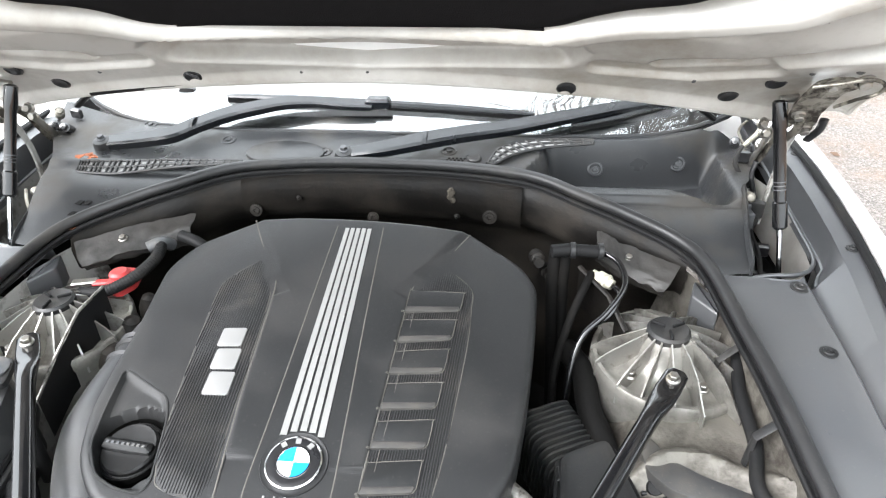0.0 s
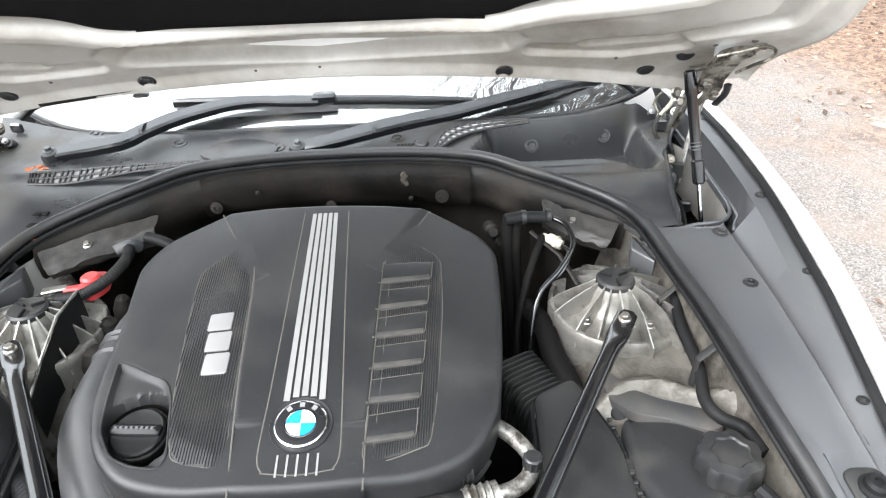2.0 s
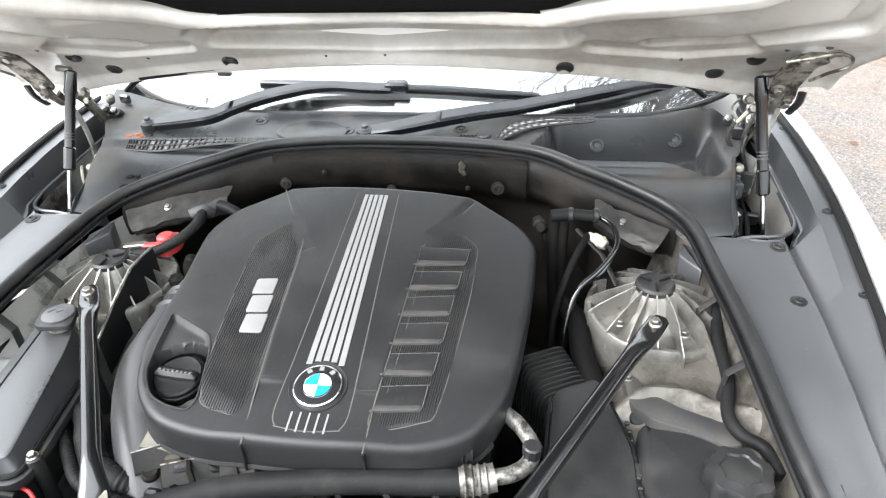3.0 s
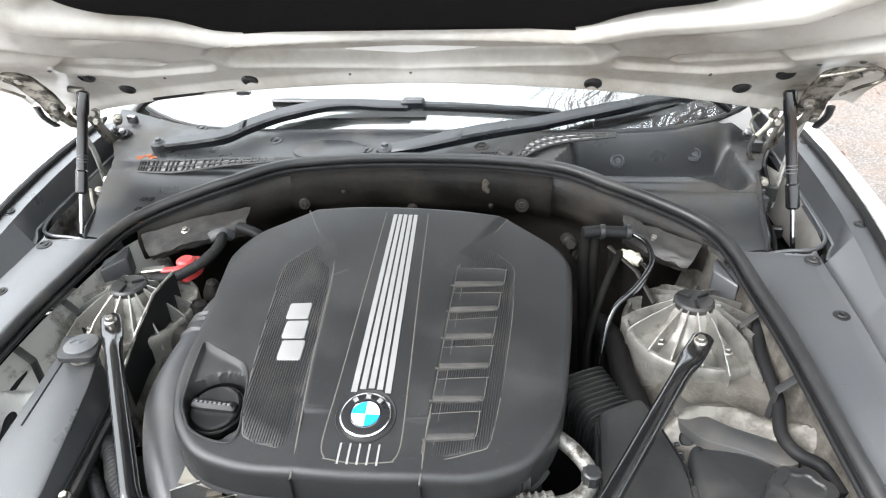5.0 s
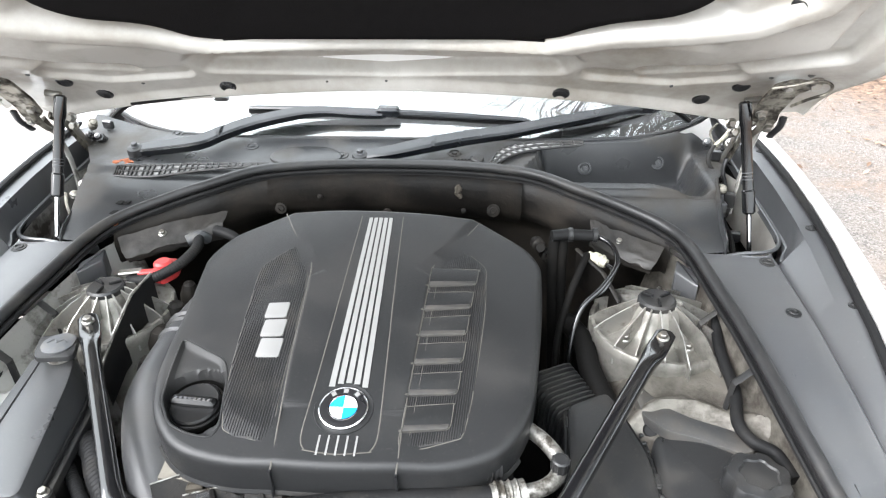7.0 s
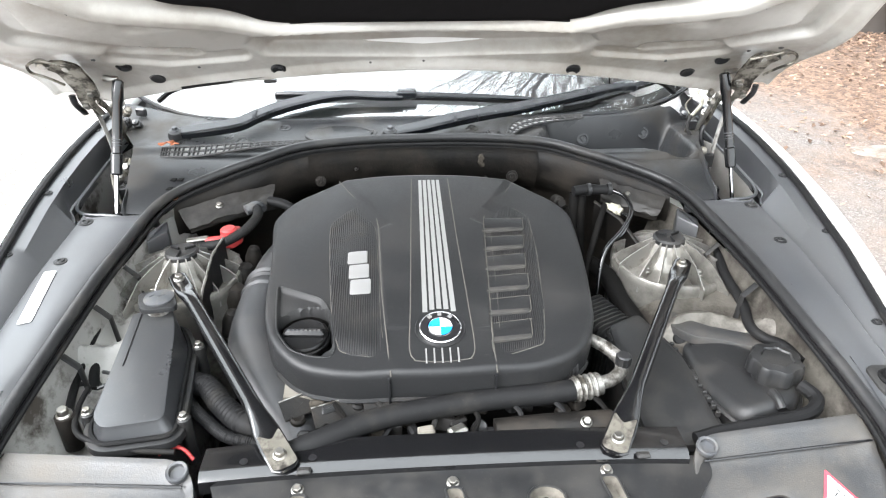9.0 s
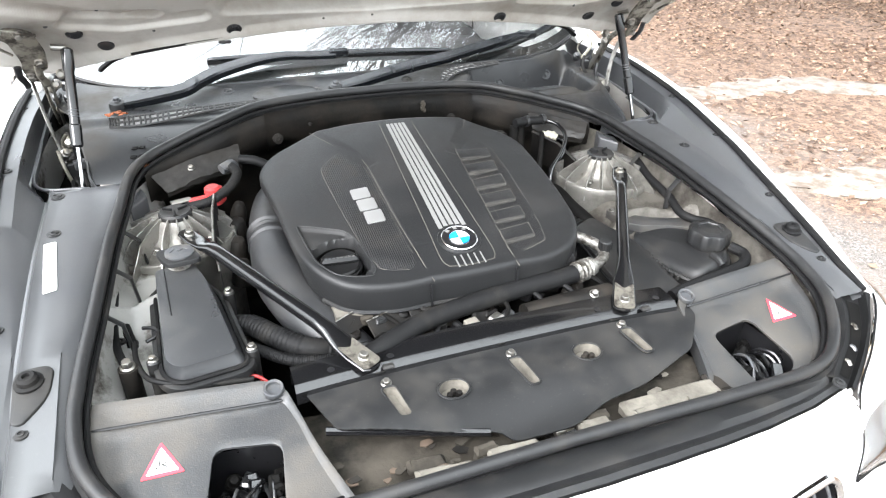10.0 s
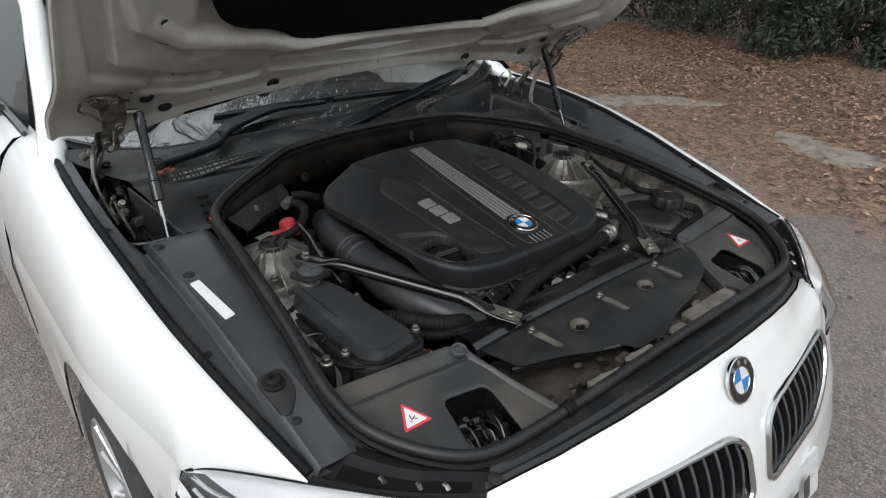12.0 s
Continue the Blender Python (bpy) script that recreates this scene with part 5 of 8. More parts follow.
    def tri(k, dz, m, name, par, lab=""):
        bm = B()
        poly = rpoly([cc + (p - cc) * k for p in P], 0.003 * k, 3)
        vs = [[bm.verts.new((s * p.x, p.y, zf(p.x, p.y) - 0.005 + d)) for p in poly] for d in (0, dz)]
        bm.faces.new(vs[1])
        for i in range(len(poly)):
            j = (i + 1) % len(poly)
            bm.faces.new((vs[0][i], vs[0][j], vs[1][j], vs[1][i]))
        return part(name, bm, m, par, lab) if par else solo(name, bm, m, lab, "sticker", "warning stickers")
    st = tri(1.0, 0.0010, M_SIGNRED, "warning_sticker", None, "triangular red and white warning sticker on black plastic")
    tri(0.74, 0.0016, M_PAPER, "white_field", st)
    bm = B()
    for a, b in (((-0.006, 0.002), (0.004, -0.004)), ((0.002, 0.008), (0.004, -0.002)), ((-0.007, -0.006), (0.0, -0.001)), ((0.006, -0.007), (0.009, -0.003))):
        p, q = cc + Vector(a), cc + Vector(b)
        tube(bm, [(s * p.x, p.y, zf(p.x, p.y) - 0.0032), (s * q.x, q.y, zf(q.x, q.y) - 0.0032)], 0.0011, 5, flat=0.3)
    part("pictogram_strokes", bm, M_INK, st)


def cowl():
    def zc(x, y):
        a = abs(x)
        z = 1.046 + 0.015 * sstep(1.28, 1.42, y)
        side = sstep(0.30, 0.40, a)
        low = 0.972 + 0.062 * sstep(1.03, 1.255, y)
        if x < 0:
            z = z * (1 - side * (1 - sstep(1.245, 1.275, y))) + low * side * (1 - sstep(1.245, 1.275, y))
        else:
            low = 0.972 + 0.028 * sstep(1.05, 1.225, y) + 0.016 * sstep(1.232, 1.244, y)
            trough = -0.070 * sstep(1.272 - 0.05 * sstep(0.56, 0.66, a), 1.290, y) * sstep(0.705, 0.675, a)
            wall = sstep(windscreen_y(x) - 0.050, windscreen_y(x) - 0.012, y)
            zr = (low + trough) * (1 - wall) + (screen_z(x, windscreen_y(x)) + 0.002) * wall
            k = sstep(0.290, 0.325, a - 0.035 * sstep(1.28, 1.36, y))
            z = z * (1 - k) + zr * k
        if x < 0:
            z += (screen_z(x, windscreen_y(x)) - 1.058) * sstep(windscreen_y(x) - 0.12, windscreen_y(x), y)
        z = min(z, seal_z(x) - 0.004 + 0.9 * max(0.0, y - seal_y(x)))
        return z
    bm = B()
    def at(x, v):
        y0, y1 = seal_y(x) + 0.006, windscreen_y(x) + 0.012
        y = y0 + (y1 - y0) * v
        x = x * lerp_table([(1.02, 0.681), (1.13, 0.691), (1.28, 0.715), (1.36, 0.76), (1.47, 0.80)], y) / 0.70 if abs(x) > 0.5 else x * (1 + (lerp_table([(1.02, 0.681), (1.13, 0.691), (1.28, 0.715), (1.36, 0.76), (1.47, 0.80)], y) / 0.70 - 1) * abs(x) / 0.5)
        return Vector((x, y, zc(x, y)))
    grid(bm, spaced(-0.70, 0.70, 220), spaced(0, 1, 110), at)
    c = solo("cowl_panel", bm, M_COWL, "weathered grey-black cowl panel below the windscreen", "cowl panel", angle=50)
    # a rib along the foot of the glass
    bm = B()
    tube(bm, [(x, windscreen_y(x) + 0.002, screen_z(x, windscreen_y(x)) + 0.003) for x in spaced(-0.78, 0.78, 60)], 0.0045, 8)
    part("screen_lip", bm, M_COWL, c)
    for x, y in ((-0.356, 1.366), (0.441, 1.388), (-0.133, 1.330), (0.13, 1.345), (0.62, 1.421), (-0.565, 1.43)):
        bm = B()
        lathe(bm, (x, y, zc(x, y) - 0.001), (0, -1, 0.45) if x > 0.4 else (0, -0.2, 1), [(0.017, 0), (0.016, 0.003), (0.012, 0.0035), (0.010, 0.001), (0.006, 0.001), (0.005, 0.004), (0.0, 0.004)], 20)
        part("clip", bm, M_COWL, c)
    bm = B()
    lathe(bm, (0.185, 1.318, zc(0.185, 1.318) - 0.002), (0, -0.1, 1), [(0.015, 0), (0.015, 0.005), (0.012, 0.007), (0.0, 0.007)], 22)
    part("grommet", bm, M_COWL, c)
    # small drain slots
    for i in range(5):
        for j in range(3):
            bm = B()
            box(bm, (0.125 + 0.008 * i + 0.004 * j, 1.300 + 0.009 * j, zc(0.14, 1.31) + 0.001), (0.0048, 0.006, 0.002), 0.0008)
            part("drain_slot", bm, M_DARK, c)
    for i in range(2):
        for j in range(4):
            bm = B()
            x, y = -0.585 - 0.016 * i + 0.004 * j, 1.075 + 0.026 * j
            box(bm, (x, y, zc(x, y) + 0.0012), (0.013, 0.019, 0.002), 0.001, Matrix.Rotation(-0.15, 4, "Z"))
            part("drain_slot", bm, M_DARK, c)
    # raised round housing in the middle
    bm = B()
    poly = [Vector((-0.215 + 0.085 * math.cos(a), 1.318 + 0.045 * math.sin(a))) for a in spaced(0, 2 * math.pi, 40)[:-1]]
    prism(bm, poly, lambda x, y: zc(x, y) - 0.01, lambda x, y: zc(x, y) + 0.006, 0.005)
    part("pump_hump", bm, M_COWL, c)
    # grille of small cells over the air inlet
    def mesh_strip(a_line, b_line, n, name):
        A, Bq = catmull(a_line, 20), catmull(b_line, 20)
        bm = B()
        for line in (A, Bq, [p.lerp(q, 0.5) for p, q in zip(A, Bq)]):
            tube(bm, [p + Vector((0, 0, 0.003)) for p in line], 0.0030, 6)
        g = solo(name, bm, M_BLACK, "black plastic lattice strip over the air inlet", "grille", "cowl grilles")
        # pale backing so the lattice's cells read light
        bm = B()
        loft(bm, [[p + Vector((0, 0, 0.0016)) for p in A], [p + Vector((0, 0, 0.0016)) for p in Bq]], False)
        part("backing_strip", bm, M_BACKING, g, "pale backing strip under the lattice")
        for k in range(n):
            i = int((len(A) - 1) * k / (n - 1))
            bm = B()
            tube(bm, [A[i] + Vector((0, 0, 0.004)), Bq[i] + Vector((0, 0, 0.004))], 0.0026, 6)
            part("lattice_bar", bm, M_BLACK, g)
        return g
    mesh_strip([(-0.640, 1.262, 1.043), (-0.55, 1.262, 1.046), (-0.42, 1.262, 1.052), (-0.285, 1.256, 1.056)], [(-0.640, 1.238, 1.030), (-0.55, 1.230, 1.032), (-0.42, 1.240, 1.046), (-0.285, 1.249, 1.054)], 27, "inlet_grille")
    mesh_strip([(0.212, 1.285, 1.052), (0.24, 1.34, 1.064), (0.31, 1.372, 1.068), (0.43, 1.385, 1.066)], [(0.226, 1.285, 1.050), (0.268, 1.325, 1.056), (0.33, 1.352, 1.060), (0.43, 1.372, 1.063)], 13, "inlet_grille")
    for k, (x, y, z) in enumerate(((-0.622, 1.265, 1.055), (-0.64, 1.262, 1.052), (-0.598, 1.06, 0.982), (-0.572, 1.085, 0.985), (-0.606, 1.258, 1.053))):
        bm = B()
        pts = [Vector((x + 0.010 * math.cos(a) * (1 + 0.4 * math.sin(3 * a + k)), y + 0.006 * math.sin(a), z + 0.004 + 0.003 * math.sin(2 * a + k))) for a in spaced(0, 2 * math.pi, 9)[:-1]]
        loft(bm, [pts, [p + Vector((0, 0, 0.0012)) for p in pts]], True, True, True)
        solo("dead_leaf", bm, M_ORANGE, "curled rust-brown leaf caught on the cowl", "leaf", "leaves on the car")
    return zc


def strut_well(s):
    """The pocket beside the cowl where hinge and gas spring stand, its shade painted near-black."""
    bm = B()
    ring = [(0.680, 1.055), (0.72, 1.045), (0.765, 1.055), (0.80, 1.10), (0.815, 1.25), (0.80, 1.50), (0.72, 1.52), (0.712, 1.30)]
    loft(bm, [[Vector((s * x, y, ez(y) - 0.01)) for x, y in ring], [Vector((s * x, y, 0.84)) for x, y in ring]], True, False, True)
    w = part("strut_well", bm, M_DARK, car, "pocket beside the cowl, its shade painted near-black", angle=60)
    bm = B()
    loft(bm, [[Vector((s * 0.795, 1.10, 0.86)), Vector((s * 0.80, 1.10, 0.950))], [Vector((s * 0.80, 1.22, 0.87)), Vector((s * 0.806, 1.22, 0.972))], [Vector((s * 0.775, 1.32, 0.90)), Vector((s * 0.785, 1.32, 1.00))], [Vector((s * 0.74, 1.37, 0.92)), Vector((s * 0.75, 1.375, 1.01))]], False)
    bmesh.ops.solidify(bm, geom=bm.faces[:], thickness=0.003)
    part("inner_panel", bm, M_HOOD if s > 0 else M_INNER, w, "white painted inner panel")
    for k, (x, y, z, r) in enumerate(((0.722, 1.22, 0.91, 0.024), (0.735, 1.15, 0.885, 0.018), (0.745, 1.29, 0.94, 0.018))):
        bm = B()
        lathe(bm, (s * x, y, z), (0.1, -0.4, 1), [(r * 0.8, -0.03), (r, -0.01), (r, 0.012), (r * 0.9, 0.018), (0, 0.019)], 18, True)
        cap = part("plug_cap", bm, M_BLACK, w)
        if k == 0 and s > 0:
            bm = B()
            box(bm, (s * x + 0.002, y - 0.006, z + 0.0195), (0.012, 0.026, 0.002), 0.0005, Matrix.Rotation(0.2, 4, "Z"))
            part("tag", bm, M_PAPER, cap)
    g = random.Random(31 if s > 0 else 37)
    for k in range(18):
        x, y = g.uniform(0.715, 0.765), g.uniform(1.22, 1.44)
        z = 0.95 + 0.55 * (y - 1.22) + g.uniform(-0.03, 0.05)
        bm = B()
        if k % 3 == 0:
            d = Vector((g.uniform(-0.4, 0.4), g.uniform(-1, -0.3), g.uniform(0, 0.8)))
            lathe(bm, (s * x, y, z), d, [(0.011, -0.02), (0.011, 0.004), (0.008, 0.006), (0.007, 0.014), (0.0, 0.015)], 12, True)
            part("fastener", bm, (M_STEEL, M_INK, M_HINGE)[k // 3 % 3], w)
        elif k % 3 == 1:
            q = Vector((s * x, y, z))
            tube(bm, catmull([q, q + Vector((g.uniform(-0.02, 0.02), g.uniform(-0.03, 0.02), -0.03)), q + Vector((g.uniform(-0.02, 0.02), g.uniform(-0.05, 0.02), -0.075))], 4), g.uniform(0.004, 0.008), 7, flat=g.uniform(0.4, 1.0))
            part("link", bm, (M_HINGE, M_INK, M_CREAM, M_RUBBER)[k // 3 % 4], w)
        else:
            box(bm, (s * x, y, z - 0.03), (g.uniform(0.015, 0.03), g.uniform(0.01, 0.025), g.uniform(0.02, 0.045)), 0.003, Matrix.Rotation(g.uniform(-0.6, 0.6), 4, "Z"))
            part("connector", bm, (M_INK, M_BLACK, M_GREY)[k // 3 % 3], w)
    for k in range(3):
        bm = B()
        tube(bm, catmull([(s * (0.70 + 0.016 * k), 1.11, 0.87), (s * (0.71 + 0.015 * k), 1.18, 0.92), (s * (0.725 + 0.012 * k), 1.28, 0.93), (s * (0.735 + 0.012 * k), 1.40, 0.98)], 6), 0.005, 7)
        part("cable", bm, M_RUBBER, w)


bonnet_seal()
bay_tub()
for s in (1, -1):
    side_trim(s)
    corner_cover(s)
    strut_well(s)
front_strip()
cross_beam()
COWL_Z = cowl()


# ---- wipers ----
def wiper(points, widths, blade, head):
    bm = B()
    P = catmull(points, 8)
    W = [lerp_table([(i / (len(widths) - 1), w) for i, w in enumerate(widths)], k / (len(P) - 1)) for k in range(len(P))]
    rings = []
    for k, q in enumerate(P):
        d = (P[min(k + 1, len(P) - 1)] - P[max(k - 1, 0)]).normalized()
        v = d.cross(Vector((0, -0.30, 1))).normalized()
        u = v.cross(d)
        rings.append([q + W[k] * (a * v + b * u) for a, b in ((0.95, -0.62), (1.0, 0.20), (0.72, 0.42), (-0.72, 0.42), (-1.0, 0.20), (-0.95, -0.62))])
    loft(bm, rings, True, True, True)
    w = solo("wiper", bm, M_WIPER, "satin black wiper arm with its blade, parked below the screen", "wiper", "wipers")
    bm = B()
    a = Vector(points[0])
    lathe(bm, a + Vector((0, 0, -0.02)), (0, -0.25, 1), [(0.020, 0), (0.020, 0.02), (0.017, 0.028), (0.010, 0.030)], 22, True, True)
    hub = part("hub", bm, M_BLACK, w)
    bm = B()
    bolt(bm, a + Vector((0, -0.005, 0.009)), (0, -0.25, 1), 0.008, 0.009)
    part("nut", bm, M_GREY, hub)
    i = int(len(P) * (0.34 if len(points) > 9 else 0.27))
    bm = B()
    tube(bm, [P[i] - Vector((0.004, 0, 0)), P[i] + Vector((0.004, 0, 0))], W[i] * 1.18, 10, flat=0.72)
    part("knuckle", bm, M_WIPER, w)
    bm = B()
    box(bm, Vector(head) + Vector((0, 0, -0.002)), (0.056, 0.034, 0.026), 0.006)
    part("blade_clip", bm, M_WIPER, w)
    bm = B()
    Bl = catmull(blade, 8)
    n = len(Bl)
    tube(bm, Bl, [0.004 + 0.0075 * math.sin(math.pi * min(1, max(0, k / (n - 1)))) ** 0.35 for k in range(n)], 8, flat=0.7)
    bl = part("blade", bm, M_WIPER, w)
    bm = B()
    tube(bm, [p + Vector((0, 0.002, -0.011)) for p in Bl], 0.0035, 6, flat=2.2)
    part("rubber_lip", bm, M_RUBBER, bl)


wiper([(-0.623, 1.330, 1.060), (-0.539, 1.332, 1.070), (-0.469, 1.338, 1.080), (-0.429, 1.371, 1.088), (-0.377, 1.415, 1.096), (-0.309, 1.433, 1.108), (-0.241, 1.447, 1.116), (-0.179, 1.452, 1.117), (-0.117, 1.450, 1.113), (-0.049, 1.451, 1.111)], [0.016, 0.019, 0.020, 0.019, 0.019, 0.018, 0.016, 0.014, 0.013, 0.013], [(-0.395, 1.488, 1.112), (-0.278, 1.482, 1.112), (-0.164, 1.478, 1.111), (-0.031, 1.470, 1.108), (0.085, 1.466, 1.105), (0.192, 1.460, 1.101), (0.308, 1.455, 1.096)], (-0.038, 1.462, 1.114))
wiper([(-0.083, 1.305, 1.060), (-0.006, 1.310, 1.072), (0.073, 1.327, 1.084), (0.156, 1.352, 1.091), (0.257, 1.382, 1.096), (0.360, 1.425, 1.102), (0.451, 1.453, 1.111), (0.531, 1.481, 1.116), (0.593, 1.504, 1.117)], [0.015, 0.018, 0.020, 0.019, 0.018, 0.017, 0.015, 0.013, 0.012], [(0.387, 1.432, 1.082), (0.466, 1.455, 1.090), (0.546, 1.487, 1.101), (0.631, 1.530, 1.110), (0.715, 1.580, 1.118), (0.790, 1.640, 1.130)], (0.585, 1.506, 1.113))

# upstanding lips where cowl and trims border the spring pockets
for s in (1, -1):
    bm = B()
    P = catmull([(s * 0.672, 1.040, 0.970), (s * 0.684, 1.075, 0.982), (s * 0.690, 1.13, 0.995), (s * 0.703, 1.20, 1.010), (s * 0.717, 1.28, 1.026)], 6)
    loft(bm, [[p + Vector((s * 0.002, 0, -0.10)), p + Vector((s * 0.003, 0, 0.001)), p + Vector((-s * 0.001, 0, 0.004)), p + Vector((-s * 0.004, 0, 0.0)), p + Vector((-s * 0.007, 0, -0.05))] for p in P], False)
    solo("pocket_lip", bm, M_COWL, "upstanding grey plastic lip at the cowl's end", "trim panel", "pocket lips", angle=50)
    bm = B()
    P = catmull([(s * 0.678, 1.044, 0.966), (s * 0.71, 1.050, 0.969), (s * 0.755, 1.056, 0.969), (s * 0.786, 1.078, 0.968), (s * 0.802, 1.12, 0.970), (s * 0.803, 1.20, 0.978), (s * 0.803, 1.30, 0.988)], 6)
    tube(bm, P, 0.0040, 8)
    solo("pocket_lip", bm, M_TRIM, "rounded black lip round the gas spring's pocket", "trim panel", "pocket lips", angle=50)

# ---- the raised bonnet ----
H0, HD, HN = Vector((0, 1.217, 1.249)), Vector((0, -0.6127, 0.7903)), Vector((0, -0.7903, -0.6127))


def hood_point(x, v, w):
    return H0 + Vector((x, 0, 0)) + HD * v + HN * w


def half_width(v):
    return lerp_table([(-0.2, 0.850), (0.0, 0.862), (0.4, 0.862), (0.8, 0.82), (1.05, 0.76), (1.25, 0.66)], v)


def hood_v(x, t):
    a, b = -0.19 * x * x + 0.060 * sstep(0.72, 0.86, abs(x)), 1.20 - 0.22 * x * x
    return a + (b - a) * t


def crown(x, v):
    return 0.10 * abs(x / 0.86) ** 1.3 * sstep(-0.06, 0.24, v)


BEAD = [(0.0, 0.142), (0.30, 0.150), (0.42, 0.195), (0.53, 0.225), (0.62, 0.255), (0.70, 0.32), (0.735, 0.44), (0.74, 0.7), (0.68, 0.95), (0.5, 1.05)]


def seg_dist(px, py, line):
    best = 9.0
    for (ax, ay), (bx, by) in zip(line, line[1:]):
        dx, dy = bx - ax, by - ay
        t = max(0.0, min(1.0, ((px - ax) * dx + (py - ay) * dy) / (dx * dx + dy * dy)))
        best = min(best, math.hypot(px - ax - t * dx, py - ay - t * dy))
    return best


def underside(x, v):
    a = abs(x)
    w = crown(x, v)
    edge = v + 0.19 * x * x
    w += 0.010 * sstep(0.030, 0.0, edge)
    # sunken band between the rear frame and the pad
    w -= 0.034 * sstep(0.032, 0.048, v + 0.10 * max(0.0, 0.30 - a) * 0.1 - 0.05 * a) * sstep(0.142, 0.134, v - 0.05 * a) * sstep(0.385, 0.345, a + 0.6 * abs(v - 0.10))
    w += 0.006 * sstep(0.085, 0.092, v - 0.05 * a) * sstep(0.40, 0.30, a)
    # frame rail round the pad, sunken field beneath it
    d = seg_dist(a, v, BEAD)
    w += 0.020 * sstep(0.030, 0.008, d)
    w -= 0.026 * sstep(0.02, 0.036, d) * sstep(0.60, 0.56, a) * sstep(0.17, 0.21, v)
    # long pressed channel along each flank
    w -= 0.022 * sstep(0.030, 0.017, seg_dist(a, v, [(0.50, 0.075), (0.62, 0.10), (0.775, 0.20), (0.80, 0.45), (0.78, 0.8)]))
    w -= 0.012 * sstep(0.026, 0.016, seg_dist(a, v, [(0.40, 0.06), (0.56, 0.045), (0.66, 0.075)]))
    w += 0.006 * sstep(0.84, 0.86, a)
    return w


hood = thing("bonnet", (0, 1.30, 1.16), "raised white car bonnet seen from its dusty inner side", "bonnet")
bm = B()
US, TS = spaced(-1, 1, 380), [k * k * 0.7 + k * 0.3 for k in spaced(0, 1, 230)]
def hood_in(u, t):
    v = hood_v(u * 0.86, t)
    x = u * half_width(v)
    return hood_point(x, v, underside(x, v))
grid(bm, US, TS, hood_in)
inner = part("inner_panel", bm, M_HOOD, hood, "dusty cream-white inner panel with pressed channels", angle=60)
bm = B()
def hood_out(u, t):
    v = hood_v(u * 0.86, t)
    x = u * (half_width(v) + 0.006)
    return hood_point(x, v - 0.006 * (1 - 2 * t), crown(x, v) - 0.055 * (1 - abs(u) ** 6) * min(1, 8 * t + 0.1) * min(1, 8 * (1 - t) + 0.1) - 0.006)
grid(bm, spaced(-1, 1, 60), spaced(0, 1, 40), hood_out)
part("outer_skin", bm, M_PAINT, hood, angle=60)
bm = B()
rim = [hood_in(u, 0) for u in US] + [hood_in(1, t) for t in TS[1:]] + [hood_in(u, 1) for u in US[::-1][1:]] + [hood_in(-1, t) for t in TS[::-1][1:-1]]
tube(bm, [p - HN * 0.004 for p in rim], 0.0055, 6, closed=True)
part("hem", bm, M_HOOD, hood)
# sound-deadening pad
PAD = [(0.0, 0.166), (0.285, 0.174), (0.325, 0.188), (0.365, 0.215), (0.41, 0.236), (0.495, 0.264), (0.55, 0.32), (0.575, 0.44), (0.55, 0.78), (0.47, 0.96), (0.28, 1.04), (0, 1.06)]
pad_out = catmull([(x, v, 0) for x, v in PAD[1:-1]], 4)
pad_out = [Vector((p.x, p.y)) for p in pad_out] + [Vector((-p.x, p.y)) for p in pad_out[::-1]]
bm = B()
loops = []
for k, lift in ((1.0, -0.004), (1.0, 0.002), (0.985, 0.006), (0.96, 0.006), (0.9, 0.004), (0.7, 0.004), (0.45, 0.004), (0.2, 0.004), (0.02, 0.004)):
    c = Vector((0, 0.55))
    lp = []
    for p in pad_out:
        q = c + (p - c) * k
        lp.append(hood_point(q.x, q.y, crown(q.x, q.y) + 0.004 + lift + 0.0015 * noise.noise(Vector((q.x * 12, q.y * 12, 0)))))
    loops.append(lp)
loft(bm, loops, True, False, True)
pad = part("sound_pad", bm, M_FELT, hood, "black felt sound-deadening pad", angle=60)
for a, b in ((-0.276, -0.150), (-0.050, 0.073), (0.172, 0.302)):
    bm = B()
    poly = rpoly([(a, 0.150), (b, 0.150), (b - 0.004, 0.180), (a + 0.004, 0.180)], 0.004, 3)
    loft(bm, [[hood_point(p.x, p.y, crown(p.x, p.y) + 0.004 + d) for p in poly] for d in (0, 0.006)], True, True, True)
    part("tab", bm, M_FELT, pad)
# rubber stops along the rear edge
for x, v in ((-0.657, 0.030), (-0.606, -0.030), (-0.328, 0.000), (0.350, -0.012), (0.634, -0.035), (0.690, 0.028)):
    bm = B()
    lathe(bm, hood_point(x, v, underside(x, v) - 0.002), HN, [(0.0175, 0), (0.0175, 0.003), (0.014, 0.005), (0.010, 0.004), (0.0, 0.003)], 22)
    part("rubber_stop", bm, M_INK, hood, "black rubber stop")
for x, v, r in ((-0.50, 0.015, 0.004), (0.56, 0.018, 0.004), (-0.70, 0.075, 0.005), (0.72, 0.085, 0.005), (-0.60, 0.09, 0.004), (0.775, 0.115, 0.007), (0.0, 0.02, 0.003), (-0.12, 0.018, 0.003)):
    bm = B()
    lathe(bm, hood_point(x, v, underside(x, v) - 0.0005), HN, [(r, 0), (r * 0.8, 0.0015), (0, 0.002)], 12)
    part("plug", bm, M_GREY, hood)
for s in (1, -1):
    bm = B()
    poly = rpoly([(s * 0.655, 0.262), (s * 0.674, 0.264), (s * 0.670, 0.322), (s * 0.650, 0.318)], 0.006, 3)
    loft(bm, [[hood_point(p.x, p.y, underside(p.x, p.y) + d) for p in poly] for d in (-0.002, 0.0015)], True, True, True)
    part("slot", bm, M_INK, hood)
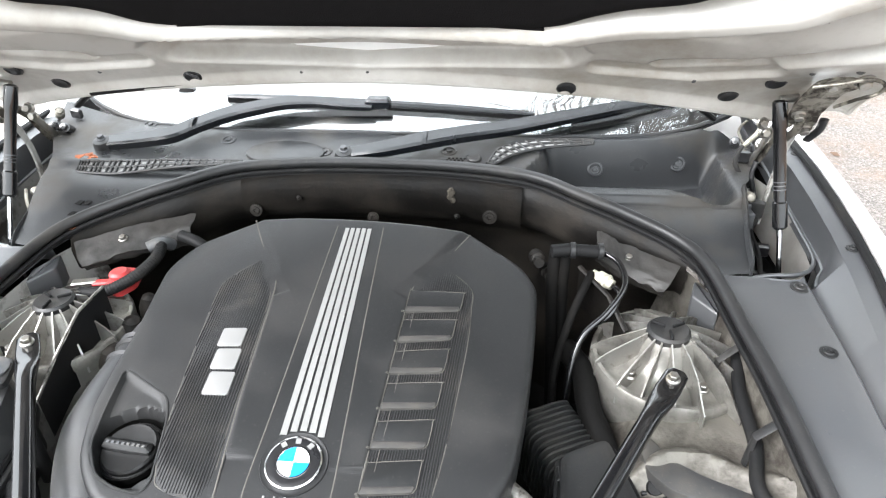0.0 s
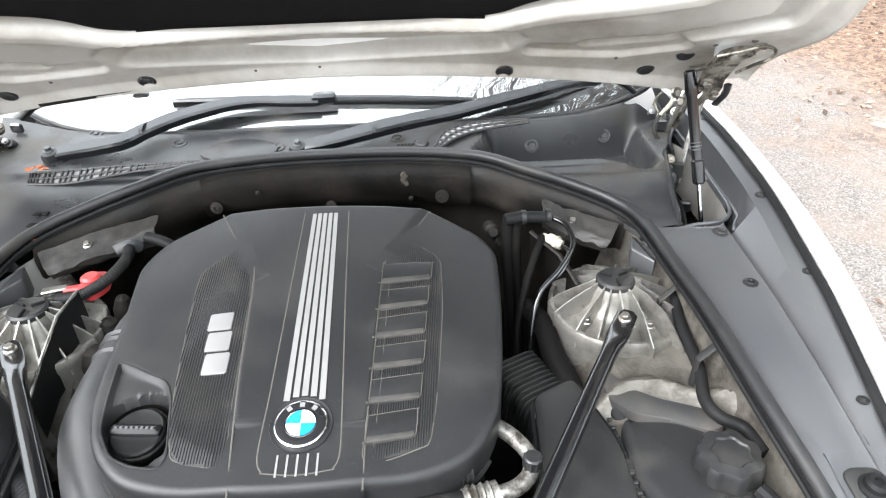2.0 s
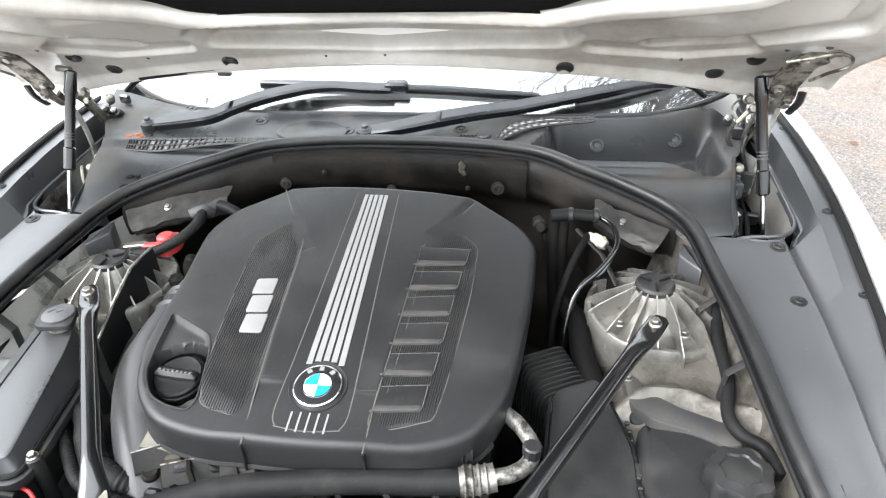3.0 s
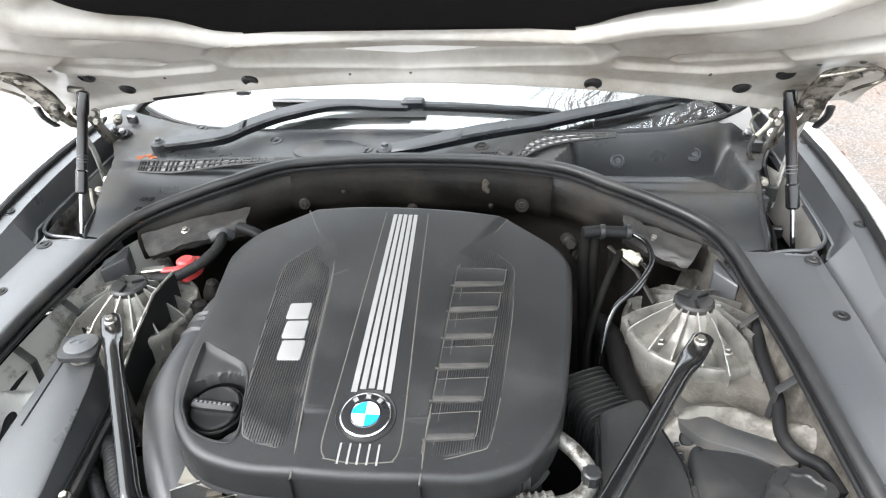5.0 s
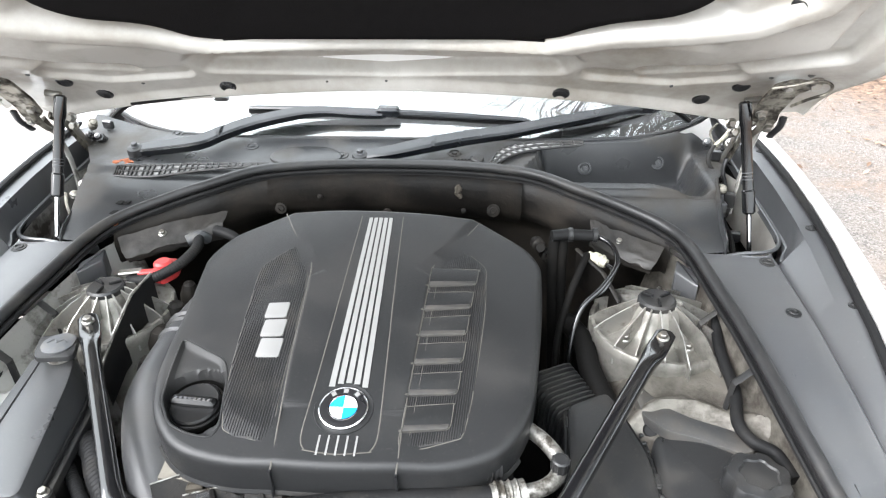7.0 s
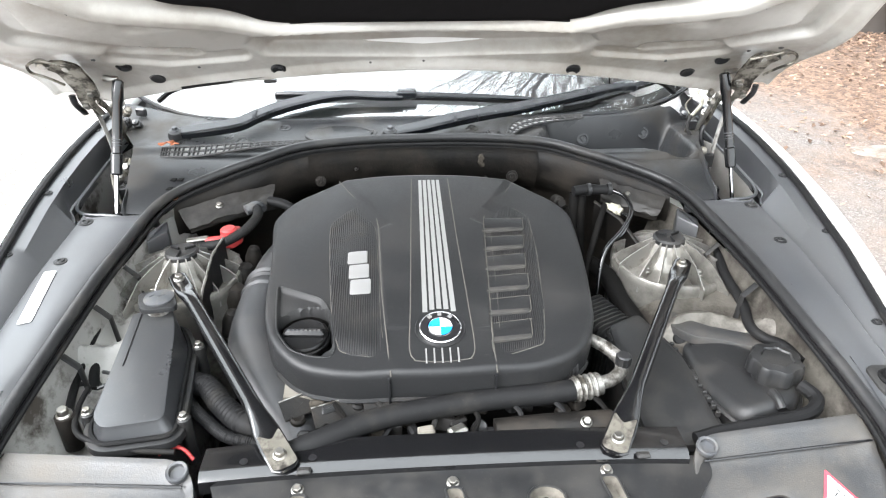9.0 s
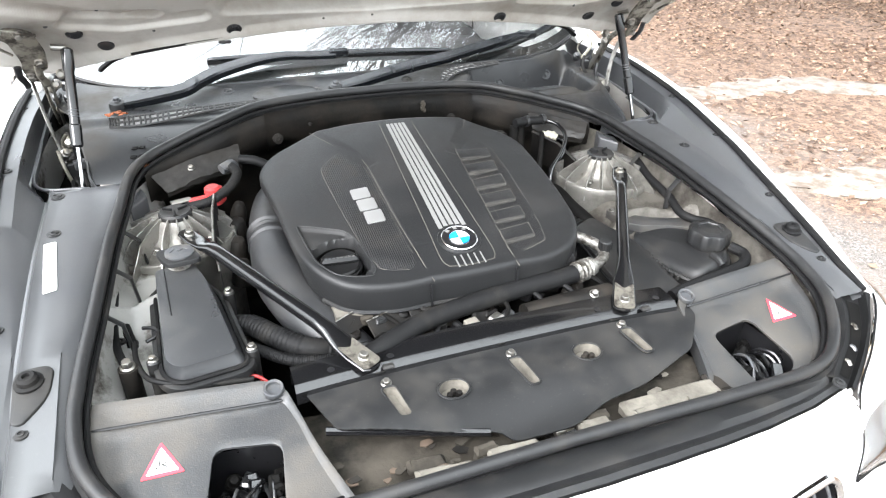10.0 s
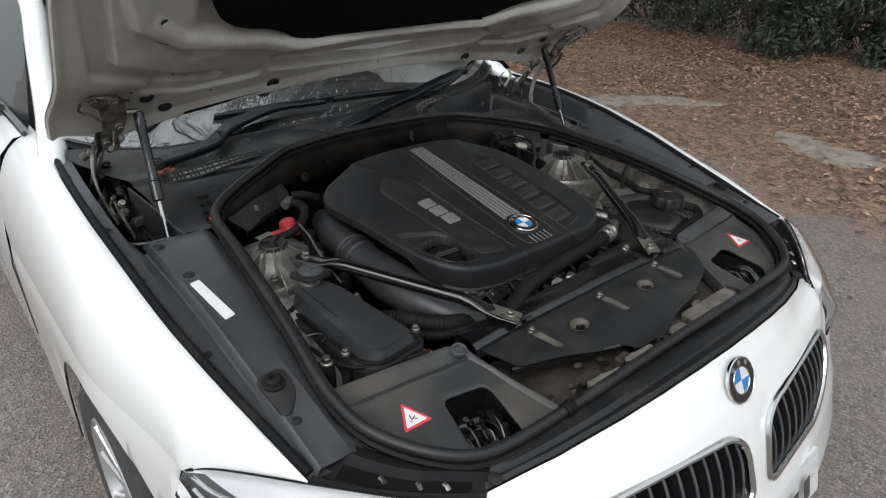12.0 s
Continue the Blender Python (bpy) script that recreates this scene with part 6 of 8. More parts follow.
for a, b, r in ((-0.56, -0.30, 0.006), (0.0, 0.16, 0.004), (0.22, 0.60, 0.004)):
    bm = B()
    tube(bm, [hood_point(x, -0.19 * x * x + 0.002, 0.006) for x in spaced(a, b, 14)], r, 6)
    part("edge_seal", bm, M_RUBBER, hood)
bm = B()
box(bm, hood_point(-0.352, -0.032, 0.012), (0.03, 0.014, 0.008), 0.003)
part("edge_clip", bm, M_INK, hood)


def hinge(s):
    bm = B()
    plate = [(0.752 + (x - 0.772) * 0.78, v * 0.85 + 0.05) for x, v in ((0.735, 0.045), (0.775, 0.060), (0.812, 0.055), (0.822, 0.030), (0.800, 0.018), (0.790, -0.06), (0.80, -0.095), (0.79, -0.135), (0.765, -0.14), (0.760, -0.10), (0.735, -0.09), (0.725, -0.03))]
    poly = rpoly(plate, 0.012, 3)
    loft(bm, [[hood_point(s * p.x, p.y, 0.052 + d) for p in poly] for d in (0, 0.006)], True, True, True)
    h = pl = part("bonnet_hinge", bm, M_HINGE, hood, "grimy steel multi-link hinge")
    for x, v, r in ((0.788, 0.098, 0.012), (0.745, 0.088, 0.009), (0.760, -0.045, 0.010), (0.732, 0.0, 0.009)):
        bm = B()
        bolt(bm, hood_point(s * x, v, 0.058), HN, r, 0.010)
        part("bolt", bm, M_STEEL, pl)
    # sprung wire bent round the plate's outer edge, and the prongs below it
    bm = B()
    tube(bm, [hood_point(s * x, v, w) for x, v, w in catmull([(0.715, 0.088, 0.064), (0.75, 0.104, 0.068), (0.785, 0.116, 0.068), (0.812, 0.104, 0.068), (0.816, 0.080, 0.068), (0.792, 0.062, 0.068), (0.774, 0.030, 0.062)], 6)], 0.0030, 8)
    part("spring_wire", bm, M_HINGE, pl)
    for x in (0.752, 0.790):
        bm = B()
        tube(bm, [hood_point(s * x, v, w) for x, v, w in catmull([(x - 0.012, -0.01, 0.060), (x - 0.010, -0.035, 0.066), (x - 0.014, -0.060, 0.066), (x - 0.012, -0.078, 0.062)], 5)], 0.0075, 8, flat=0.5)
        part("prong", bm, M_HINGE if x < 0.77 else M_INK, pl)
    for k, pts in enumerate(([(0.765, 1.265, 1.165), (0.765, 1.31, 1.13), (0.770, 1.36, 1.06), (0.775, 1.42, 1.00)], [(0.748, 1.290, 1.150), (0.752, 1.33, 1.10), (0.760, 1.375, 1.05), (0.765, 1.42, 0.99)], [(0.775, 1.255, 1.16), (0.782, 1.30, 1.09), (0.778, 1.31, 1.02), (0.76, 1.28, 0.94)])):
        bm = B()
        tube(bm, [(s * x, y, z) for x, y, z in catmull(pts, 6)], 0.009, 8, flat=0.4, twist=(s, 0, 0))
        part("link", bm, (M_HINGE, M_STEEL, M_INNER)[k], h)
    for x, y, z in ((0.715, 1.28, 1.16), (0.735, 1.31, 1.13)):
        bm = B()
        bolt(bm, (s * x, y - 0.014, z), (0, -1, 0.2), 0.009, 0.012)
        part("nut", bm, M_STEEL, h)
    bm = B()
    tube(bm, catmull([(s * 0.64, 1.31, 1.15), (s * 0.605, 1.30, 1.175), (s * 0.56, 1.285, 1.190), (s * 0.53, 1.28, 1.195)], 5), [0.010] * 8 + [0.008] * 7 + [0.004], 8, flat=0.6)
    part("jet_hose", bm, M_RUBBER, h)


def gas_spring(s, top, joint, bottom):
    g = thing("gas_spring", bottom, "black gas spring with a steel rod holding the bonnet up", "gas spring", "bonnet gas springs")
    t, j, b = Vector(top), Vector(joint), Vector(bottom)
    bm = B()
    d = (j - t).normalized()
    L = (j - t).length
    lathe(bm, t, d, [(0.008, 0), (0.0125, 0.004), (0.0125, 0.045), (0.0105, 0.050), (0.0105, L - 0.05), (0.0125, L - 0.047), (0.0125, L - 0.004), (0.009, L)], 18, True, True)
    c = part("cylinder", bm, M_GLOSS, g)
    for k in (0.62, 0.65, 0.68):
        bm = B()
        lathe(bm, t + d * L * k, d, [(0.0108, 0), (0.0108, 0.002)], 18)
        part("printed_ring", bm, M_GREY, c)
    bm = B()
    tube(bm, [j - d * 0.005, j.lerp(b, 1.0), b + (b - j).normalized() * 0.05], 0.0048, 10)
    part("rod", bm, M_CHROME, g, "bright steel rod")
    bm = B()
    tube(bm, [t + Vector((0, 0, 0.0)), t + Vector((s * 0.03, 0.0, 0.004))], 0.007, 10)
    part("ball_joint", bm, M_STEEL, g)


for s in (1, -1):
    hinge(s)
gas_spring(-1, (-0.680, 1.197, 1.232), (-0.697, 1.110, 1.040), (-0.701, 1.086, 0.985))
gas_spring(1, (0.708, 1.200, 1.228), (0.738, 1.130, 1.016), (0.744, 1.110, 0.960))

# ---- engine cover ----
SEAM_R = [(0.505, 0.087), (0.584, 0.0885), (0.629, 0.091), (0.721, 0.097), (0.777, 0.100), (0.852, 0.105), (0.896, 0.109), (0.937, 0.120), (0.965, 0.147), (1.055, 0.193)]
SEAM_L = [(0.505, 0.083), (0.585, 0.090), (0.703, 0.099), (0.848, 0.105), (0.896, 0.109), (0.926, 0.118), (1.003, 0.163), (1.074, 0.198)]


def cover_z(x, y):
    """The cover's upper face: a crowned middle moulding, with the side mouldings a step lower."""
    z = 0.957 + 0.20 * (y - 0.6) - (0.003 + 0.10 * max(0.0, y - 0.6)) * (x / 0.3) ** 2
    out = abs(x) - lerp_table(SEAM_R if x > 0 else SEAM_L, y)
    return z + 0.0016 - 0.0046 * sstep(-0.002 - 0.020 * sstep(0.88, 0.98, y), 0.003, out)


COVER = rpoly([(0.0, 0.506), (0.170, 0.518), (0.236, 0.546), (0.274, 0.612), (0.292, 0.730), (0.305, 0.860), (0.310, 0.968), (0.286, 1.008), (0.192, 1.062), (0.06, 1.056), (-0.06, 1.060), (-0.195, 1.076), (-0.305, 1.036), (-0.336, 0.985), (-0.330, 0.93), (-0.316, 0.82), (-0.312, 0.73), (-0.304, 0.655), (-0.286, 0.592), (-0.238, 0.536), (-0.170, 0.516)], [0.1, 0.05, 0.05, 0.05, 0.08, 0.08, 0.035, 0.03, 0.012, 0.06, 0.06, 0.012, 0.03, 0.03, 0.06, 0.06, 0.05, 0.05, 0.05, 0.05, 0.05], 10)
POCKET = rpoly([(-0.292, 0.742), (-0.240, 0.711), (-0.204, 0.691), (-0.190, 0.660), (-0.174, 0.568), (-0.182, 0.552), (-0.215, 0.556), (-0.250, 0.572), (-0.276, 0.612), (-0.285, 0.67)], 0.014, 4)
WELL = Vector((-0.229, 0.618))


def edge_dist(poly, x, y):
    return seg_dist(x, y, [(p[0], p[1]) for p in poly] + [(poly[0][0], poly[0][1])])


def cover_top(x, y):
    z = cover_z(x, y)
    if -0.32 < x < -0.16 and 0.53 < y < 0.78 and inside(POCKET, x, y):
        d = edge_dist(POCKET, x, y)
        z -= 0.007 * sstep(0.0, 0.007, d)
        z -= 0.060 * sstep(0.060, 0.053, math.hypot(x - WELL.x, y - WELL.y)) * sstep(0.0, 0.010, d)
    return z


def engine_cover():
    bm = B()
    c = Vector((-0.01, 0.78))
    scales = [1.0, 1.0, 0.997, 0.990, 0.978, 0.965] + [0.965 - 0.945 * k / 110 for k in range(1, 111)]
    drops = [0.055, 0.014, 0.007, 0.003, 0.0008, 0.0] + [0.0] * 110
    loops = []
    for sc, dr in zip(scales, drops):
        lp = []
        for p in COVER:
            q = c + (p - c) * sc
            lp.append(Vector((q.x, q.y, cover_top(q.x, q.y) - dr * (1 - 0.6 * sstep(-0.22, -0.28, q.x) * sstep(0.60, 0.68, q.y)))))
        loops.append(lp)
    loops.insert(0, [Vector((p.x, p.y, p.z - 0.004)) for p in [Vector(((c + (q - c) * 0.985).x, (c + (q - c) * 0.985).y, cover_z(q.x, q.y) - 0.055 * (1 - 0.6 * sstep(-0.22, -0.28, q.x) * sstep(0.60, 0.68, q.y)))) for q in COVER]])
    loft(bm, loops, True, False, True)
    cv = solo("engine_cover", bm, M_COVER, "large black moulded engine cover with silver stripes and a round badge", "engine cover", angle=38)

    def line(name, pts, r, material=M_EDGE, lift=0.0, parent=cv):
        bm = B()
        P = catmull([(x, y, 0) for x, y in pts], 8)
        tube(bm, [Vector((p.x, p.y, cover_z(p.x, p.y) + lift)) for p in P], r, 5, flat=0.5)
        return part(name, bm, material, parent)

    def plate(name, poly, lift, material, parent=cv, bev=0.0008, label=""):
        bm = B()
        prism(bm, poly, lambda x, y: cover_z(x, y) - 0.002, lambda x, y: cover_z(x, y) + lift, bev)
        return part(name, bm, material, parent, label)

    # seams between the three mouldings
    line("seam", [(-x, y) for y, x in SEAM_L[::-1]], 0.0013)
    line("seam", [(x, y) for y, x in SEAM_R[::-1]], 0.0013)
    for x in (-0.087, 0.086):
        bm = B()
        loft(bm, [[Vector((x + dx, 0.5105 + dy, z)) for dx, dy in ((-0.0016, -0.0042), (0.0016, -0.0042), (0.0016, 0.004), (-0.0016, 0.004))] for z in (0.876, 0.930)], True, True, True)
        part("seam", bm, M_INK, cv)
    # centre panel
    for s in (1, -1):
        line("panel_edge", [(s * 0.040 + 0.004, 1.036), (s * 0.045 + 0.003, 0.85), (s * 0.051 + 0.003, 0.66), (s * 0.054 + 0.002, 0.56), (s * 0.046 + 0.002, 0.535)], 0.0011)
    line("panel_edge", [(-0.046, 0.534), (0.0, 0.529), (0.050, 0.534)], 0.0011)
    # five tapering silver stripes that stop short of the badge
    for k in range(5):
        f = (k - 2) / 2
        def edge(side, y):
            half = 0.0240 + (1.03 - y) * 0.018
            return 0.0015 + f * half * 0.80 + side * half * 0.140
        low = 0.600 + math.sqrt(max(0.0, 0.0445 ** 2 - (f * 0.024) ** 2))
        ys = spaced(low, 1.030, 12)
        poly = [Vector((edge(-1, y), y)) for y in ys] + [Vector((edge(1, y), y)) for y in ys[::-1]]
        bm = B()
        vs = [[bm.verts.new((edge(sd, y), y, cover_z(edge(sd, y), y) + d)) for y in ys] for sd, d in ((-1, -0.001), (-1, 0.0011), (1, 0.0011), (1, -0.001))]
        for a, b in zip(vs, vs[1:]):
            for i in range(len(ys) - 1):
                bm.faces.new((a[i], a[i + 1], b[i + 1], b[i]))
        part("stripe", bm, M_SILVER, cv, "satin silver stripe")
    for k in range(5):
        x = -0.0255 + 0.0132 * k
        bm = B()
        prism(bm, [Vector((x - 0.0013, 0.527)), Vector((x + 0.0013, 0.527)), Vector((x + 0.0016, 0.557)), Vector((x - 0.0010, 0.557))], lambda a, b: cover_z(a, b) - 0.001, lambda a, b: cover_z(a, b) + 0.001)
        part("tally_stripe", bm, M_SILVER, cv)
    # recess and round badge
    bm = B()
    nrm = Vector((0, -0.2, 1)).normalized()
    cc = Vector((0.001, 0.600, cover_z(0, 0.600) + 0.0005))
    lathe(bm, cc, nrm, [(0.0435, -0.001), (0.0425, 0.0012), (0.0400, 0.0004), (0.036, 0.0002)], 48)
    part("badge_recess", bm, M_COVER, cv)
    roundel(cc + nrm * 0.001, nrm, 0.0360, cv, "badge", Vector((1, 0, 0)))
    # ribbed field with the silver maker's mark, drawn as plain blocks
    field = rpoly([(-0.152, 0.966), (-0.206, 0.919), (-0.203, 0.842), (-0.192, 0.70), (-0.180, 0.600), (-0.163, 0.557), (-0.093, 0.545), (-0.101, 0.63), (-0.106, 0.76), (-0.113, 0.885), (-0.128, 0.925)], [0.01, 0.02, 0.05, 0.05, 0.02, 0.02, 0.004, 0.03, 0.05, 0.03, 0.02], 4)
    fld = plate("ribbed_field", field, 0.0006, M_TEXT)
    line("field_edge", [(p.x, p.y) for p in field[::3]] + [(field[0].x, field[0].y)], 0.0010)
    for k in range(27):
        x0 = -0.202 + 0.0040 * k
        ys = [y for y in spaced(0.55, 0.97, 84) if inside(field, x0 + 0.028 * (0.76 - y) * 0.35, y)]
        if len(ys) < 4:
            continue
        bm = B()
        pts = [Vector((x0 + 0.028 * (0.76 - y) * 0.35, y, 0)) for y in spaced(ys[0], ys[-1], 14)]
        tube(bm, [Vector((p.x, p.y, cover_z(p.x, p.y) + 0.0007)) for p in pts], 0.0010, 4, flat=0.8)
        part("fine_rib", bm, M_TEXT, fld)
    for y0, y1, w in ((0.779, 0.813, 0.0205), (0.738, 0.774, 0.0205), (0.695, 0.733, 0.0205)):
        bm = B()
        bx = -0.142 + ((y0 + y1) / 2 - 0.755) * -0.10
        poly = rpoly([(bx - w * 0.92, y0), (bx + w * 0.92, y0), (bx + w * 0.92, y1), (bx - w * 0.92, y1)], 0.004, 3)
        prism(bm, poly, lambda a, b: cover_z(a, b), lambda a, b: cover_z(a, b) + 0.0026, 0.0006)
        part("mark_block", bm, M_LETTER, cv)
    # louvred field: fine ribs along its length, six stepped pads over them
    louv = rpoly([(0.110, 0.896), (0.154, 0.967), (0.204, 0.926), (0.206, 0.84), (0.198, 0.740), (0.189, 0.654), (0.181, 0.597), (0.173, 0.563), (0.090, 0.541), (0.090, 0.62), (0.096, 0.70), (0.103, 0.80)], [0.004, 0.006, 0.012, 0.04, 0.05, 0.05, 0.03, 0.012, 0.003, 0.03, 0.03, 0.03], 4)
    lv = plate("louvred_field", louv, 0.0004, M_TEXT)
    line("field_edge", [(p.x, p.y) for p in louv[::3]] + [(louv[0].x, louv[0].y)], 0.0009)
    for k in range(36):
        x0 = 0.094 + 0.0034 * k
        lean = lambda y: x0 + 0.080 * (y - 0.75)
        ys = [y for y in spaced(0.545, 0.965, 105) if inside(louv, lean(y), y)]
        if len(ys) < 4:
            continue
        bm = B()
        tube(bm, [(lean(y), y, cover_z(lean(y), y) + 0.0008) for y in spaced(ys[0], ys[-1], 12)], 0.0009, 4, flat=0.8)
        part("fine_rib", bm, M_TEXT, lv)
    pads = [(0.900, 0.858, 0.912, 0.874, 0.192), (0.841, 0.801, 0.854, 0.816, 0.184), (0.782, 0.745, 0.797, 0.756, 0.178), (0.727, 0.688, 0.738, 0.698, 0.174), (0.668, 0.631, 0.678, 0.638, 0.168), (0.610, 0.570, 0.619, 0.578, 0.160)]
    for k, (lt, lb, rt, rb, xr) in enumerate(pads):
        xl = 0.1085 - 0.0034 * k
        poly = rpoly([(xl, lt), (xl - 0.003, lb - 0.002), (xr - 0.004, rb - 0.002), (xr, rt)], [0.001, 0.001, 0.009, 0.007], 4)
        bm = B()
        tilt = lambda x, y: cover_z(x, y) + 0.0030
        prism(bm, poly, lambda x, y: cover_z(x, y) - 0.001, tilt, 0.0018)
        part("louvre_pad", bm, M_COVER, lv)
        # pale bar paints the lit, dusty front edge of the pad
        bm = B()
        bar = rpoly([(xl - 0.002, lb + 0.0075), (xl - 0.003, lb - 0.003), (xr - 0.007, rb - 0.003), (xr - 0.005, rb + 0.0055)], [0.001, 0.001, 0.004, 0.003], 3)
        prism(bm, bar, lambda x, y: cover_z(x, y), lambda x, y: cover_z(x, y) + 0.0046, 0.0012)
        part("lit_dusty_bar", bm, M_BAR, lv, "lower edge of a louvre, paled by dust and painted light")
        # raised pale line: the rim's highlight and dust, painted on
        line("pad_edge", [(p.x, p.y) for p in poly[::2]] + [(poly[0].x, poly[0].y)], 0.0008, M_EDGE, 0.0026, lv)
    line("inner_crease", [(0.120, 0.894), (0.117, 0.828), (0.112, 0.744), (0.109, 0.679), (0.105, 0.630), (0.100, 0.563)], 0.0005, M_EDGE, 0.0031, lv)
    # screw sunk in the pocket's rim and the oil filler cap
    bm = B()
    o = Vector((-0.231, 0.624, 0.930))
    nz = Vector((-0.03, -0.18, 1)).normalized()
    # sleeve in the shade colour, added so the well reads dark round the cap
    lathe(bm, o, nz, [(0.0495, 0.002), (0.0485, -0.018), (0.030, -0.020)], 44)
    part("well_shade_sleeve", bm, M_DARK, cv, "near-black sleeve painting the shade round the filler cap")
    bm = B()
    lathe(bm, o, nz, [(0.040, -0.035), (0.040, -0.006), (0.0425, -0.004), (0.0425, 0.003), (0.041, 0.005), (0.0395, 0.003), (0.038, 0.003), (0.0375, 0.008), (0.035, 0.011), (0.031, 0.0105), (0.0, 0.009)], 44, True)
    cap = part("oil_cap", bm, M_COIL, cv, "black oil filler cap with a grip bar")
    bm = B()
    m = Matrix.Translation(o + nz * 0.016) @ nz.to_track_quat("Z", "Y").to_matrix().to_4x4() @ Matrix.Rotation(radians(4), 4, "Z")
    box(bm, (0, 0, -0.002), (0.071, 0.016, 0.016), 0.005)
    bmesh.ops.transform(bm, matrix=m, verts=bm.verts[:])
    part("grip_bar", bm, M_COIL, cap)
    for k in range(8):
        bm = B()
        box(bm, (-0.026 + 0.0074 * k, -0.001, 0.0062), (0.0042, 0.004, 0.0008), 0.0002)
        bmesh.ops.transform(bm, matrix=m, verts=bm.verts[:])
        part("embossed_bar", bm, M_GREY, cap)
    bm = B()
    P = [Vector((p.x, p.y, cover_z(p.x, p.y) + 0.0005)) for p in POCKET]
    tube(bm, P, 0.0018, 6, closed=True, flat=0.7)
    part("pocket_edge", bm, M_COVER, cv)
    # rubber-lined front lip
    bm = B()
    lip = [p for p in COVER if p.y < 0.58]
    lip.sort(key=lambda p: p.x)
    tube(bm, [Vector((p.x, p.y + 0.003, cover_z(p.x, p.y) - 0.056)) for p in lip], 0.006, 6)
    part("front_lip", bm, M_BLACK, cv)
    return cv


engine_cover()


# ---- strut towers and braces ----
def strut_tower(s):
    c = Vector((s * 0.517, 0.914, 0))
    bm = B()
    def wall(r, z, k):
        out = []
        for a in spaced(0, 2 * math.pi, 56)[:-1]:
            grow = 1.0 + 0.38 * max(0.0, math.cos(a)) ** 1.6
            far = max(0.0, math.cos(a)) * sstep(0.06, 0.11, r)
            out.append(Vector((c.x + s * r * grow * math.cos(a), c.y + r * math.sin(a) * (1 + 0.05 * k), z - 0.022 * far)))
        return out
    loft(bm, [wall(0.116, 0.62, 1), wall(0.116, 0.78, 1), wall(0.114, 0.872, 1), wall(0.116, 0.880, 1), wall(0.116, 0.893, 1), wall(0.113, 0.898, 1), wall(0.107, 0.898, 1), wall(0.104, 0.886, 1), wall(0.090, 0.882, 1), wall(0.065, 0.890, 1), wall(0.046, 0.906, 0), wall(0.040, 0.930, 0), wall(0.034, 0.940, 0), wall(0.002, 0.942, 0)], True)
    t = solo("strut_tower", bm, M_TOWER, "dull cast-aluminium strut tower with radial ribs", "strut tower", "strut towers", angle=40)
    rr = random.Random(7)
    for k in range(15):
        a = 2 * math.pi * (k + 0.35 + rr.uniform(-0.25, 0.25)) / 15
        grow = 1.0 + 0.38 * max(0.0, math.cos(a)) ** 1.6
        long = 1.03 if math.cos(a) > 0.3 else 1.0
        down = max(0.0, math.cos(a))
        bm = B()
        sec = []
        # each rib bends forward as it runs out
        for k2, lo, hi in ((0.035, 0.915, 0.948), (0.055, 0.890, 0.938 - 0.003 * down), (0.080, 0.870, 0.926 - 0.008 * down), (0.100, 0.866, 0.915 - 0.015 * down), (0.117 * long, 0.862, 0.902 - 0.024 * down)):
            b = a - 0.38 * down * sstep(0.04, 0.12, k2)
            d = Vector((s * math.cos(b), math.sin(b), 0))
            e = Vector((-d.y, d.x, 0)) * 0.0018
            p = c + d * k2 * (1.0 + (grow - 1.0) * sstep(0.03, 0.08, k2))
            sec.append([Vector((p.x, p.y, lo)) - e, Vector((p.x, p.y, lo)) + e, Vector((p.x, p.y, hi)) + e * 0.7, Vector((p.x, p.y, hi)) - e * 0.7])
        loft(bm, sec, True, True, True)
        part("rib", bm, M_TOWER if k % 3 == 1 and s > 0 else M_ALUC, t)
    bm = B()
    lathe(bm, (c.x, c.y, 0.940), (0, 0, 1), [(0.034, 0), (0.034, 0.008), (0.030, 0.012), (0.012, 0.008), (0.0, 0.0085)], 28)
    cap = part("centre_cap", bm, M_BLACK, t, "black rubber centre cap")
    bm = B()
    for k in range(3):
        a = 2.1 * k + 0.5
        box(bm, (c.x + 0.018 * math.cos(a), c.y + 0.018 * math.sin(a), 0.953), (0.022, 0.004, 0.006), 0.001, Matrix.Rotation(a, 4, "Z"))
    part("cap_tabs", bm, M_RUBBER, cap)
    for a, r in ((3.9, 0.085), (5.2, 0.09), (1.9, 0.088)):
        bm = B()
        bolt(bm, (c.x + s * r * math.cos(a), c.y + r * math.sin(a), 0.900), (0, 0, 1), 0.008, 0.010)
        part("nut", bm, M_STEEL, t)
    # cast apron running forward from the tower
    bm = B()
    def apron(u, v):
        x = (0.40 if s > 0 else 0.475) + (0.25 if s > 0 else 0.175) * u
        y = 0.50 + 0.36 * v
        z = 0.800 + 0.070 * sstep(0.0, 0.9, v) * sstep(0.0, 0.35, u) - 0.03 * sstep(0.25, 0.0, v)
        z += 0.022 * math.exp(-((y - (0.73 - 0.9 * (x - 0.52) ** 2 * 4)) / 0.016) ** 2) + 0.03 * sstep(0.75, 1.0, u)
        z += 0.004 * noise.noise(Vector((x * 30, y * 30, 1)))
        return Vector((s * x, y, z - 0.10 * sstep(0.12, 0.0, u)))
    grid(bm, spaced(0, 1, 40), spaced(0, 1, 50), apron)
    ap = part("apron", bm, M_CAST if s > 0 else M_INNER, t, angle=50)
    for x, y in ((0.60, 0.64), (0.625, 0.632)):
        bm = B()
